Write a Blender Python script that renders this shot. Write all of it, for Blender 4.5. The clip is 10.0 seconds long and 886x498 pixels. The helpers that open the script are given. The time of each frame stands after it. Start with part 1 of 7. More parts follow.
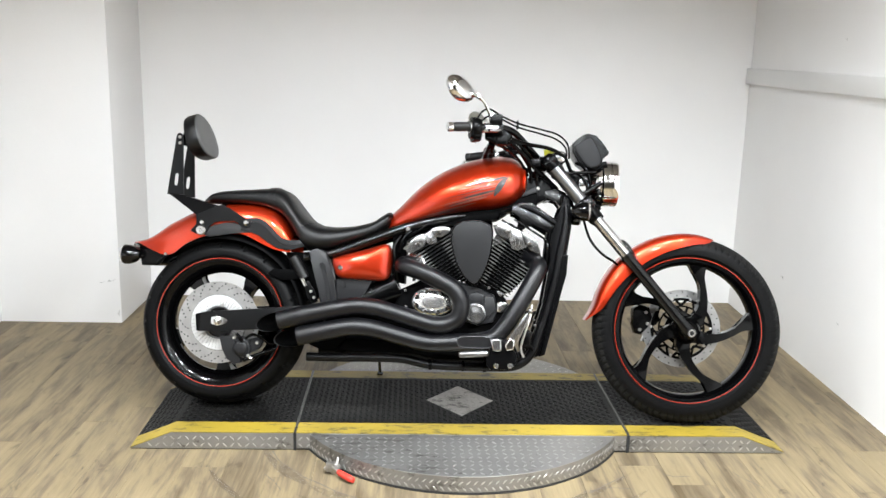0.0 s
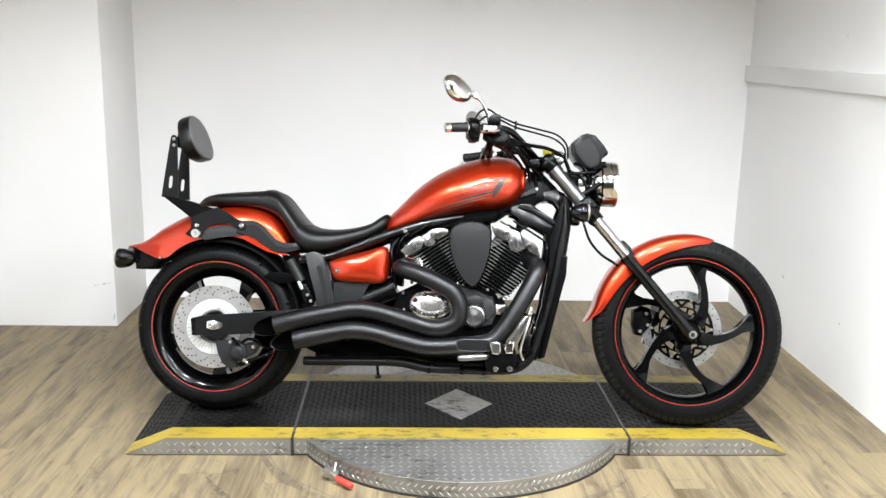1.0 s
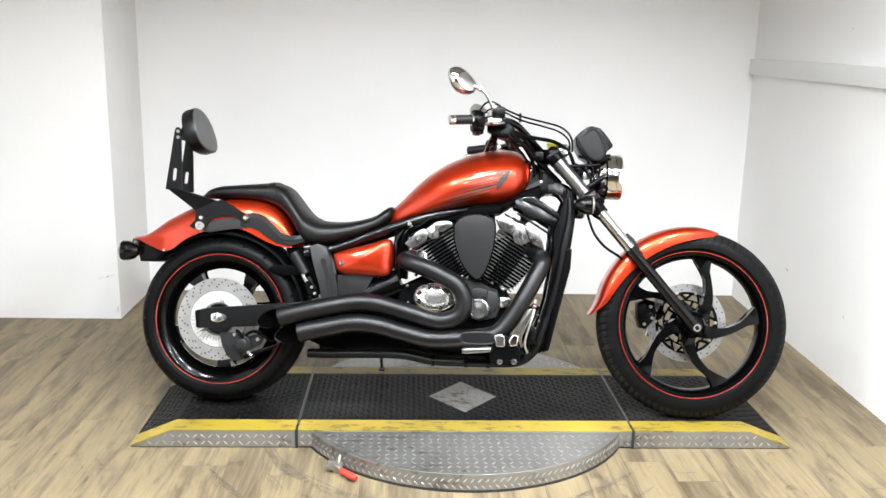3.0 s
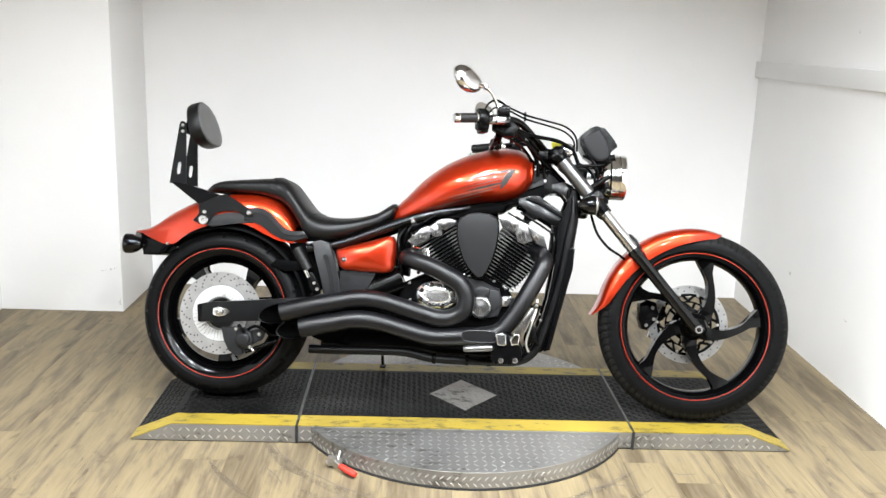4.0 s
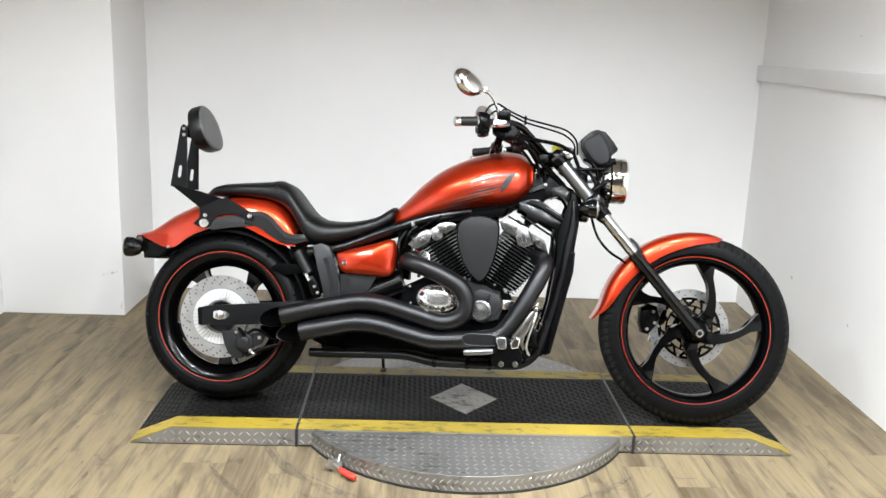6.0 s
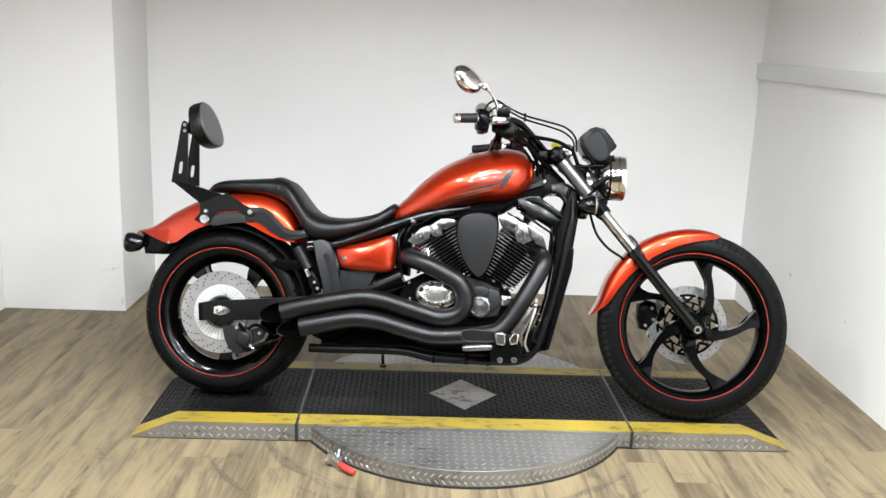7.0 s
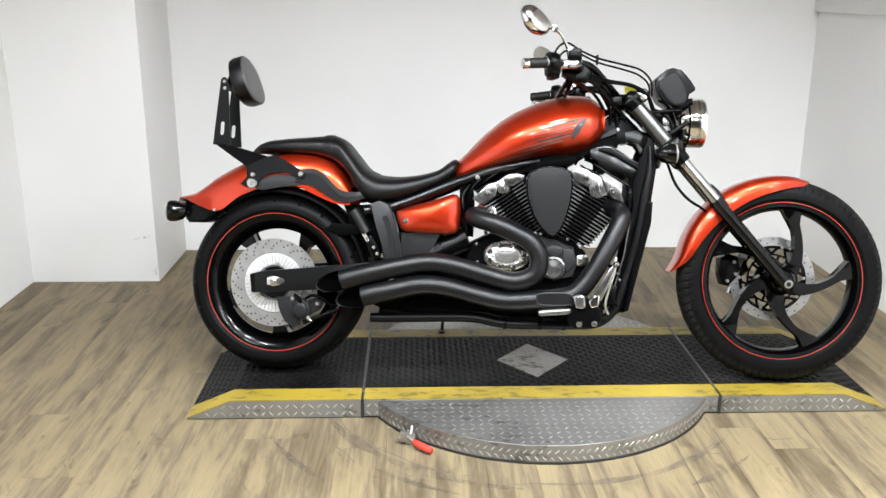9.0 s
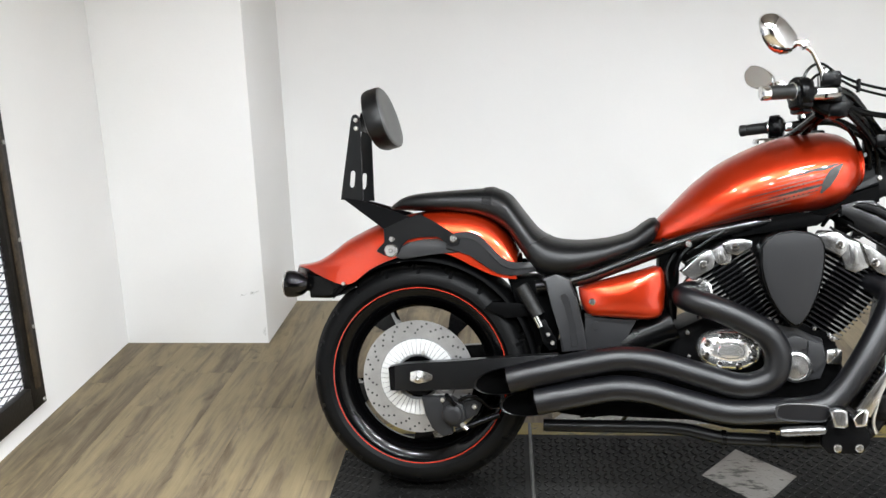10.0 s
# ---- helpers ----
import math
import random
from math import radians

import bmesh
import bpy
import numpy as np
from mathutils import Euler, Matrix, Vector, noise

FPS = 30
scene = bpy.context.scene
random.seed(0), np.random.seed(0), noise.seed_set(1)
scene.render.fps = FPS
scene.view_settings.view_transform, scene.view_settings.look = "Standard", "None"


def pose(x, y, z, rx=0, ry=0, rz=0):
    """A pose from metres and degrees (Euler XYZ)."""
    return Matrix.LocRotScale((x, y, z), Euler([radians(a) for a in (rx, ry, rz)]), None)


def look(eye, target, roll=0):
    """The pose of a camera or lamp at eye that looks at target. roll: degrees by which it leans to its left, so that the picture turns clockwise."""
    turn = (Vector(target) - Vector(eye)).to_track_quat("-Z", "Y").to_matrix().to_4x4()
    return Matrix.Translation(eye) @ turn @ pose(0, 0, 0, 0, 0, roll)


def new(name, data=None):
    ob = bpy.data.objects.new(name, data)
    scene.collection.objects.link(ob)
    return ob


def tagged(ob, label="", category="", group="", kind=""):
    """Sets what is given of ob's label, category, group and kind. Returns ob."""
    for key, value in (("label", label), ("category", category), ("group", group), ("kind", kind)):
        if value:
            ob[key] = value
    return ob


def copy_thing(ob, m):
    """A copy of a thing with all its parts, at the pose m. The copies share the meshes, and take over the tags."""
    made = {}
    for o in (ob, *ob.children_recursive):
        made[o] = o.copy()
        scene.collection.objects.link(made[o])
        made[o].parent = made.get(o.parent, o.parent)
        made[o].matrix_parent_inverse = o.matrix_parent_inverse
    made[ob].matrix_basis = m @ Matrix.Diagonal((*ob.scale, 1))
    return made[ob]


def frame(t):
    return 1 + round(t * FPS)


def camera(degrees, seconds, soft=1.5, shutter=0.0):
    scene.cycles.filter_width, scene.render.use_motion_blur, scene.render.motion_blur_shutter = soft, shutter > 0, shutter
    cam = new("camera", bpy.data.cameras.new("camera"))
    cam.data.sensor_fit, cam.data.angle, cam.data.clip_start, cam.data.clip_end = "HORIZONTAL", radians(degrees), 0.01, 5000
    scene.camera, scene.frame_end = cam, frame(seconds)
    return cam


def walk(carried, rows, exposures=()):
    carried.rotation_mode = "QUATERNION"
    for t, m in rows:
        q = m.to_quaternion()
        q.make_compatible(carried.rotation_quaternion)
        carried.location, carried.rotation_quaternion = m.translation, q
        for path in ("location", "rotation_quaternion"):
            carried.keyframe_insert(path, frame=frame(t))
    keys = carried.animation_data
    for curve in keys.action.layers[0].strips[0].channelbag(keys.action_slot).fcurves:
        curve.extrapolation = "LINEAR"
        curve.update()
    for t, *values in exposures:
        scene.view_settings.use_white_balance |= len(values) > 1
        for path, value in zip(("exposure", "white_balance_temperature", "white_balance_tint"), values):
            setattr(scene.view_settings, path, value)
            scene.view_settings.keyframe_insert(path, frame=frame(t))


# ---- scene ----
cam = camera(52.9, 10.0, soft=1.5)
PATH = [
    (0, (-0.171, -3.011, 1.418), (-0.09, -1.061, 0.98), 1.5),
    (0.5, (-0.17, -2.987, 1.425), (-0.085, -1.038, 0.982), 1.2),
    (1, (-0.172, -2.97, 1.427), (-0.085, -1.022, 0.983), 1.2),
    (1.5, (-0.173, -2.964, 1.421), (-0.086, -1.016, 0.976), 1.2),
    (2, (-0.175, -2.962, 1.416), (-0.096, -1.014, 0.974), 1.2),
    (2.5, (-0.179, -2.969, 1.42), (-0.096, -1.022, 0.971), 1.0),
    (4, (-0.181, -2.969, 1.42), (-0.104, -1.025, 0.959), 2.1),
    (4.5, (-0.174, -2.965, 1.418), (-0.105, -1.018, 0.966), 2.1),
    (5, (-0.175, -2.962, 1.42), (-0.111, -1.014, 0.97), 2.0),
    (5.5, (-0.173, -2.964, 1.417), (-0.105, -1.016, 0.967), 2.0),
    (7, (-0.166, -2.986, 1.412), (-0.098, -1.039, 0.957), 2.2),
    (7.5, (-0.17, -2.99, 1.416), (-0.102, -1.046, 0.95), 2.1),
    (8, (-0.179, -2.968, 1.413), (-0.101, -1.025, 0.946), 2.0),
    (8.5, (-0.275, -2.906, 1.404), (-0.171, -0.966, 0.929), 0.9),
    (8.7, (-0.318, -2.87, 1.378), (-0.218, -0.942, 0.854), -1.6),
    (9, (-0.385, -2.743, 1.381), (-0.32, -0.825, 0.819), 0.2),
    (9.1, (-0.4, -2.676, 1.377), (-0.413, -0.752, 0.831), -0.0),
    (9.2, (-0.41, -2.603, 1.36), (-0.497, -0.666, 0.871), -0.0),
    (9.3, (-0.432, -2.534, 1.372), (-0.58, -0.599, 0.891), -0.4),
    (9.4, (-0.433, -2.45, 1.376), (-0.664, -0.528, 0.875), -1.6),
    (9.5, (-0.467, -2.386, 1.394), (-0.73, -0.463, 0.911), -1.9),
    (9.6, (-0.495, -2.328, 1.404), (-0.804, -0.417, 0.903), -1.6),
    (9.7, (-0.522, -2.255, 1.398), (-0.815, -0.341, 0.899), -1.7),
    (9.8, (-0.559, -2.175, 1.396), (-0.825, -0.255, 0.9), -1.7),
    (9.9, (-0.6, -2.097, 1.376), (-0.798, -0.168, 0.885), -1.8),
    (10, (-0.634, -2.008, 1.39), (-0.773, -0.089, 0.843), -1.5),
]
EXPOSURES = [(0, 0.05), (1, 0.15), (2, 0.2), (2.7, 0.2), (4, 0.19), (5, 0.16), (5.5, 0.06), (7, -0.08), (8, -0.12), (9, -0.06), (10, 0.0)]
walk(cam, [(t, look(eye, target, roll)) for t, eye, target, roll in PATH], EXPOSURES)
# ---------------------------------------------------------------- world, lamps, exposure
world = bpy.data.worlds.new("room_world")
scene.world = world
world.use_nodes = True
world.node_tree.nodes["Background"].inputs[0].default_value = (0.6, 0.62, 0.65, 1)
world.node_tree.nodes["Background"].inputs[1].default_value = 0.03

CEIL = 2.62
LAMPS = [(x, y) for y in (-2.8, -1.2) for x in (-1.3, -0.62, 0.06, 0.74, 1.42)]
for lx, ly in LAMPS:
    data = bpy.data.lights.new("ceiling_lamp", "AREA")
    data.shape, data.size, data.energy, data.color = "DISK", 0.17, 34.0, (0.905, 0.96, 1.0)
    data.spread = radians(144)
    new("ceiling_lamp", data).matrix_world = look((lx, ly, CEIL - 0.06), (lx, ly + 0.32, 0))

# two unseen lamps, added to brighten the hall behind the wire mesh
for hy in (-0.9, 1.1):
    data = bpy.data.lights.new("hall_fill_lamp", "AREA")
    data.shape, data.size, data.size_y, data.energy, data.color = "RECTANGLE", 0.9, 0.5, 35.0, (0.93, 0.95, 1.0)
    new("hall_fill_lamp", data).matrix_world = look((-3.1, hy, 2.5), (-3.1, hy + 0.001, 0))


# ---------------------------------------------------------------- materials
def tree_of(name):
    m = bpy.data.materials.new(name)
    m.use_nodes = True
    nt = m.node_tree
    return m, nt, nt.nodes["Principled BSDF"]


def node(nt, kind, **values):
    n = nt.nodes.new(kind)
    for key, value in values.items():
        n.inputs[key].default_value = value
    return n


def surface(name, base, rough=0.5, metal=0.0, vary=0.12, scale=6.0, fine=180.0, bump=0.05, coat=0.0, rough_vary=0.12, emit=None, spec=0.5):
    """A plain surface: broad and fine variation of colour and gloss, with a fine relief."""
    m, nt, p = tree_of(name)
    co = nt.nodes.new("ShaderNodeTexCoord")
    broad = node(nt, "ShaderNodeTexNoise", Scale=scale, Detail=4.0)
    small = node(nt, "ShaderNodeTexNoise", Scale=fine, Detail=2.0)
    for n in (broad, small):
        nt.links.new(co.outputs["Object"], n.inputs["Vector"])
    both = nt.nodes.new("ShaderNodeMath")
    both.operation = "MULTIPLY_ADD"
    both.inputs[1].default_value = 0.35
    nt.links.new(small.outputs["Fac"], both.inputs[0])
    nt.links.new(broad.outputs["Fac"], both.inputs[2])
    ramp = nt.nodes.new("ShaderNodeValToRGB")
    ramp.color_ramp.elements[0].position, ramp.color_ramp.elements[1].position = 0.4, 0.95
    ramp.color_ramp.elements[0].color = (*[c * (1 - vary) for c in base], 1)
    ramp.color_ramp.elements[1].color = (*[min(1, c * (1 + vary)) for c in base], 1)
    nt.links.new(both.outputs[0], ramp.inputs[0])
    nt.links.new(ramp.outputs[0], p.inputs["Base Color"])
    rr = nt.nodes.new("ShaderNodeMapRange")
    rr.inputs["To Min"].default_value, rr.inputs["To Max"].default_value = max(0.02, rough - rough_vary * 0.5), min(1, rough + rough_vary * 0.5)
    nt.links.new(broad.outputs["Fac"], rr.inputs["Value"])
    nt.links.new(rr.outputs[0], p.inputs["Roughness"])
    p.inputs["Metallic"].default_value, p.inputs["Coat Weight"].default_value = metal, coat
    p.inputs["Coat Roughness"].default_value, p.inputs["Specular IOR Level"].default_value = 0.04, spec
    if bump:
        b = node(nt, "ShaderNodeBump", Strength=bump, Distance=0.002)
        nt.links.new(small.outputs["Fac"], b.inputs["Height"])
        nt.links.new(b.outputs[0], p.inputs["Normal"])
    if emit:
        p.inputs["Emission Color"].default_value, p.inputs["Emission Strength"].default_value = (*emit[:3], 1), emit[3]
    return m


def plank_wood():
    """Printed oak planks: yellow-beige and grey-brown streaks along the plank, each plank with its own tone."""
    m, nt, p = tree_of("oak_plank")
    co = nt.nodes.new("ShaderNodeTexCoord")
    info = nt.nodes.new("ShaderNodeObjectInfo")
    shift = node(nt, "ShaderNodeVectorMath")
    shift.operation = "MULTIPLY_ADD"
    shift.inputs[1].default_value = (37.0, 91.0, 53.0)
    nt.links.new(info.outputs["Random"], shift.inputs[0])
    nt.links.new(co.outputs["Object"], shift.inputs[2])

    def streaks(sx, sy, detail, distort):
        mp = nt.nodes.new("ShaderNodeMapping")
        mp.inputs["Scale"].default_value = (sx, sy, 1)
        n = node(nt, "ShaderNodeTexNoise", Scale=1.0, Detail=detail, Distortion=distort, Roughness=0.68)
        nt.links.new(shift.outputs[0], mp.inputs["Vector"])
        nt.links.new(mp.outputs[0], n.inputs["Vector"])
        return n

    wide, grain, knots, blot = streaks(18, 1.6, 6.0, 0.55), streaks(170, 6, 4.0, 0.2), streaks(15, 7, 2.0, 1.2), streaks(9, 2.2, 3.0, 0.5)
    ramp = nt.nodes.new("ShaderNodeValToRGB")
    e = ramp.color_ramp.elements
    e[0].position, e[0].color = 0.28, (0.080, 0.0590, 0.0335, 1)
    e[1].position, e[1].color = 0.70, (0.221, 0.174, 0.101, 1)
    for at, tint in ((0.40, (0.118, 0.0905, 0.056, 1)), (0.48, (0.152, 0.118, 0.0745, 1)), (0.54, (0.190, 0.148, 0.086, 1))):
        e.new(at).color = tint
    tone = nt.nodes.new("ShaderNodeMapRange")
    tone.inputs["To Min"].default_value, tone.inputs["To Max"].default_value = -0.055, 0.055
    nt.links.new(info.outputs["Random"], tone.inputs["Value"])
    add = nt.nodes.new("ShaderNodeMath")
    add.operation = "ADD"
    nt.links.new(wide.outputs["Fac"], add.inputs[0])
    nt.links.new(tone.outputs[0], add.inputs[1])
    half = node(nt, "ShaderNodeMath")
    half.operation = "MULTIPLY_ADD"
    half.inputs[1].default_value, half.inputs[2].default_value = 0.50, -0.250
    nt.links.new(blot.outputs["Fac"], half.inputs[0])
    add2 = nt.nodes.new("ShaderNodeMath")
    add2.operation = "ADD"
    nt.links.new(add.outputs[0], add2.inputs[0])
    nt.links.new(half.outputs[0], add2.inputs[1])
    nt.links.new(add2.outputs[0], ramp.inputs[0])
    fine = nt.nodes.new("ShaderNodeMapRange")
    fine.inputs["From Min"].default_value, fine.inputs["From Max"].default_value = 0.3, 0.7
    fine.inputs["To Min"].default_value, fine.inputs["To Max"].default_value = 0.88, 1.09
    nt.links.new(grain.outputs["Fac"], fine.inputs["Value"])
    mul = nt.nodes.new("ShaderNodeMix")
    mul.data_type, mul.blend_type = "RGBA", "MULTIPLY"
    mul.inputs["Factor"].default_value = 1.0
    nt.links.new(ramp.outputs[0], mul.inputs["A"])
    nt.links.new(fine.outputs[0], mul.inputs["B"])
    dark = nt.nodes.new("ShaderNodeMapRange")
    dark.inputs["From Min"].default_value, dark.inputs["From Max"].default_value = 0.63, 0.74
    dark.inputs["To Min"].default_value, dark.inputs["To Max"].default_value = 1.0, 0.62
    nt.links.new(knots.outputs["Fac"], dark.inputs["Value"])
    mul2 = nt.nodes.new("ShaderNodeMix")
    mul2.data_type, mul2.blend_type = "RGBA", "MULTIPLY"
    mul2.inputs["Factor"].default_value = 1.0
    nt.links.new(mul.outputs["Result"], mul2.inputs["A"])
    nt.links.new(dark.outputs[0], mul2.inputs["B"])
    nt.links.new(mul2.outputs["Result"], p.inputs["Base Color"])
    p.inputs["Roughness"].default_value, p.inputs["Specular IOR Level"].default_value = 0.45, 0.16
    b = node(nt, "ShaderNodeBump", Strength=0.12, Distance=0.001)
    nt.links.new(grain.outputs["Fac"], b.inputs["Height"])
    nt.links.new(b.outputs[0], p.inputs["Normal"])
    return m


def worn_deck():
    """Black anti-slip paint on steel, scuffed to grey in broad patches, brown dust on top."""
    m, nt, p = tree_of("worn_black_deck")
    co = nt.nodes.new("ShaderNodeTexCoord")
    broad = node(nt, "ShaderNodeTexNoise", Scale=2.1, Detail=7.0, Roughness=0.6)
    small = node(nt, "ShaderNodeTexNoise", Scale=260.0, Detail=2.0)
    for n in (broad, small):
        nt.links.new(co.outputs["Object"], n.inputs["Vector"])
    ramp = nt.nodes.new("ShaderNodeValToRGB")
    e = ramp.color_ramp.elements
    e[0].position, e[0].color = 0.40, (0.0010, 0.0010, 0.0010, 1)
    e[1].position, e[1].color = 0.66, (0.0130, 0.0125, 0.0117, 1)
    nt.links.new(broad.outputs["Fac"], ramp.inputs[0])
    speck = nt.nodes.new("ShaderNodeMapRange")
    speck.inputs["From Min"].default_value, speck.inputs["From Max"].default_value = 0.35, 0.7
    speck.inputs["To Min"].default_value, speck.inputs["To Max"].default_value = 0.75, 1.35
    nt.links.new(small.outputs["Fac"], speck.inputs["Value"])
    mul = nt.nodes.new("ShaderNodeMix")
    mul.data_type, mul.blend_type = "RGBA", "MULTIPLY"
    mul.inputs["Factor"].default_value = 1.0
    nt.links.new(ramp.outputs[0], mul.inputs["A"])
    nt.links.new(speck.outputs[0], mul.inputs["B"])
    nt.links.new(mul.outputs["Result"], p.inputs["Base Color"])
    p.inputs["Roughness"].default_value, p.inputs["Specular IOR Level"].default_value = 0.42, 0.07
    b = node(nt, "ShaderNodeBump", Strength=0.35, Distance=0.0015)
    nt.links.new(small.outputs["Fac"], b.inputs["Height"])
    nt.links.new(b.outputs[0], p.inputs["Normal"])
    return m


def dirty_paint(name, base, dirt, metal=0.0, reach=0.64):
    """A surface with grime in irregular scratches and blots."""
    m, nt, p = tree_of(name)
    co = nt.nodes.new("ShaderNodeTexCoord")
    mp = nt.nodes.new("ShaderNodeMapping")
    mp.inputs["Scale"].default_value = (0.55, 1.6, 1)
    nt.links.new(co.outputs["Object"], mp.inputs["Vector"])
    blots = node(nt, "ShaderNodeTexNoise", Scale=26.0, Detail=8.0, Roughness=0.72)
    tone = node(nt, "ShaderNodeTexNoise", Scale=3.5, Detail=4.0)
    fine = node(nt, "ShaderNodeTexNoise", Scale=240.0, Detail=2.0)
    nt.links.new(mp.outputs[0], blots.inputs["Vector"])
    nt.links.new(co.outputs["Object"], tone.inputs["Vector"])
    nt.links.new(co.outputs["Object"], fine.inputs["Vector"])
    ramp = nt.nodes.new("ShaderNodeValToRGB")
    e = ramp.color_ramp.elements
    e[0].position, e[0].color = 0.3, (*[c * 0.74 for c in base], 1)
    e[1].position, e[1].color = 0.7, (*[min(1, c * 1.18) for c in base], 1)
    nt.links.new(tone.outputs["Fac"], ramp.inputs[0])
    lim = nt.nodes.new("ShaderNodeMath")
    lim.operation = "MULTIPLY_ADD"
    lim.inputs[1].default_value, lim.inputs[2].default_value = -0.35, 0.175
    nt.links.new(tone.outputs["Fac"], lim.inputs[0])
    both = nt.nodes.new("ShaderNodeMath")
    both.operation = "ADD"
    nt.links.new(blots.outputs["Fac"], both.inputs[0])
    nt.links.new(lim.outputs[0], both.inputs[1])
    cut = nt.nodes.new("ShaderNodeMapRange")
    cut.inputs["From Min"].default_value, cut.inputs["From Max"].default_value = reach - 0.03, reach + 0.05
    cut.inputs["To Max"].default_value = 0.85
    nt.links.new(both.outputs[0], cut.inputs["Value"])
    mix = nt.nodes.new("ShaderNodeMix")
    mix.data_type = "RGBA"
    mix.inputs["B"].default_value = (*dirt, 1)
    nt.links.new(cut.outputs[0], mix.inputs["Factor"])
    nt.links.new(ramp.outputs[0], mix.inputs["A"])
    nt.links.new(mix.outputs["Result"], p.inputs["Base Color"])
    p.inputs["Roughness"].default_value, p.inputs["Metallic"].default_value = 0.48, metal
    b = node(nt, "ShaderNodeBump", Strength=0.15, Distance=0.002)
    nt.links.new(fine.outputs["Fac"], b.inputs["Height"])
    nt.links.new(b.outputs[0], p.inputs["Normal"])
    return m


WALL = surface("white_wall_paint", (0.855, 0.845, 0.835), 0.62, vary=0.03, scale=1.6, fine=240, bump=0.12)
CEILING = surface("ceiling_dark_tone", (0.26, 0.235, 0.215), 0.8, vary=0.1, scale=2)
# dark tone of the unseen front wall keeps bounce light and reflections low
REARWALL = surface("unseen_wall_dark", (0.16, 0.152, 0.145), 0.7, vary=0.1, scale=1.5)
TRIM = surface("trim_paint", (0.83, 0.825, 0.815), 0.5, vary=0.03, scale=3)
PLANK = plank_wood()
SUBFLOOR = surface("floor_joint", (0.13, 0.10, 0.062), 0.8)
SCUFF = surface("floor_scuff", (0.10, 0.082, 0.065), 0.7, vary=0.4, scale=30)
DECK = worn_deck()
STEEL = dirty_paint("tread_plate_steel", (0.32, 0.312, 0.30), (0.13, 0.123, 0.113), 0.88, 0.60)
STEELLUG = surface("worn_bright_lug", (0.50, 0.49, 0.475), 0.32, 0.92, vary=0.3, scale=8)
WORN = dirty_paint("worn_bare_plate", (0.27, 0.255, 0.24), (0.035, 0.032, 0.030), 0.5, 0.52)
YELLOW = dirty_paint("yellow_edge_paint", (0.27, 0.195, 0.022), (0.045, 0.034, 0.014), 0.0, 0.565)
GAP = surface("dark_gap", (0.012, 0.012, 0.012), 0.7)
REDGRIP = surface("red_rubber", (0.46, 0.030, 0.018), 0.42, vary=0.15)
JOINT = surface("dull_joint_steel", (0.12, 0.118, 0.112), 0.4, 0.8, vary=0.4, scale=14)
ZINC = surface("zinc_steel", (0.40, 0.385, 0.36), 0.38, 0.9, vary=0.2, scale=30)
FRAMEWOOD = surface("stained_frame", (0.009, 0.0075, 0.006), 0.45, vary=0.6, scale=14, fine=90, bump=0.3, spec=0.2)
BEADWOOD = surface("worn_brown_wood", (0.045, 0.032, 0.020), 0.5, vary=0.8, scale=22, fine=120, bump=0.4, spec=0.25)
WIRE = surface("black_wire", (0.055, 0.055, 0.062), 0.5, 0.3)
HALLWALL = surface("hall_wall", (0.80, 0.81, 0.84), 0.6, vary=0.03, scale=2)
HALLFLOOR = surface("hall_floor", (0.36, 0.365, 0.38), 0.5, vary=0.1, scale=5)
HALLPOST = surface("hall_post", (0.09, 0.075, 0.065), 0.6, vary=0.2, scale=8)
GLOW = surface("lamp_diffuser", (0.9, 0.9, 0.88), 0.5, emit=(1.0, 0.96, 0.9, 18.0))
LAMPBODY = surface("lamp_housing", (0.7, 0.7, 0.7), 0.4)

PAINT = surface("copper_orange_paint", (0.45, 0.0275, 0.0042), 0.30, 0.8, vary=0.10, scale=4, fine=900, bump=0.0, coat=0.7)
DECAL = surface("grey_decal", (0.022, 0.022, 0.021), 0.45, 0.0, vary=0.35, scale=40, coat=0.25, spec=0.3)
DECALRED = surface("faded_red_decal", (0.27, 0.030, 0.017), 0.32, 0.3, vary=0.2, scale=40, coat=0.8)
SATIN = surface("satin_black", (0.0009, 0.0009, 0.0010), 0.26, 0.0, vary=0.2, scale=12, fine=500, bump=0.03, spec=0.11)
PIPE = surface("black_ceramic_pipe", (0.0024, 0.0024, 0.0031), 0.36, 0.0, vary=0.3, scale=9, fine=520, bump=0.16, spec=0.32)
FRAMEBLACK = surface("gloss_black_frame", (0.0015, 0.0015, 0.0016), 0.20, vary=0.15, scale=10, coat=0.05, spec=0.28)
CHARCOAL = surface("charcoal_frame_paint", (0.0014, 0.0014, 0.0016), 0.30, vary=0.15, scale=9, fine=600, bump=0.06, spec=0.075)
CLEARLENS = surface("clear_signal_lens", (0.20, 0.185, 0.175), 0.12, vary=0.1, scale=30, coat=0.6)
RIMBLACK = surface("gloss_black_rim", (0.0010, 0.0010, 0.0011), 0.14, vary=0.1, scale=10, coat=0.0, spec=0.19)
GREYCAST = surface("charcoal_casting", (0.0140, 0.0140, 0.0150), 0.36, 0.0, vary=0.18, scale=14, fine=600, bump=0.06, spec=0.32)
COVERGREY = surface("charcoal_cover", (0.0115, 0.0115, 0.0122), 0.40, 0.0, vary=0.08, scale=6, fine=800, bump=0.03, spec=0.16)
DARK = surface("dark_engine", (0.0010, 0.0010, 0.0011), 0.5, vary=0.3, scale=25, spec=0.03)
SWINGBLACK = surface("satin_black_beam", (0.0024, 0.0024, 0.0027), 0.34, vary=0.1, scale=8, fine=700, bump=0.03, spec=0.18)
POLISH = surface("polished_cover", (0.80, 0.80, 0.795), 0.13, 0.9, vary=0.08, scale=18, rough_vary=0.12, bump=0.05)
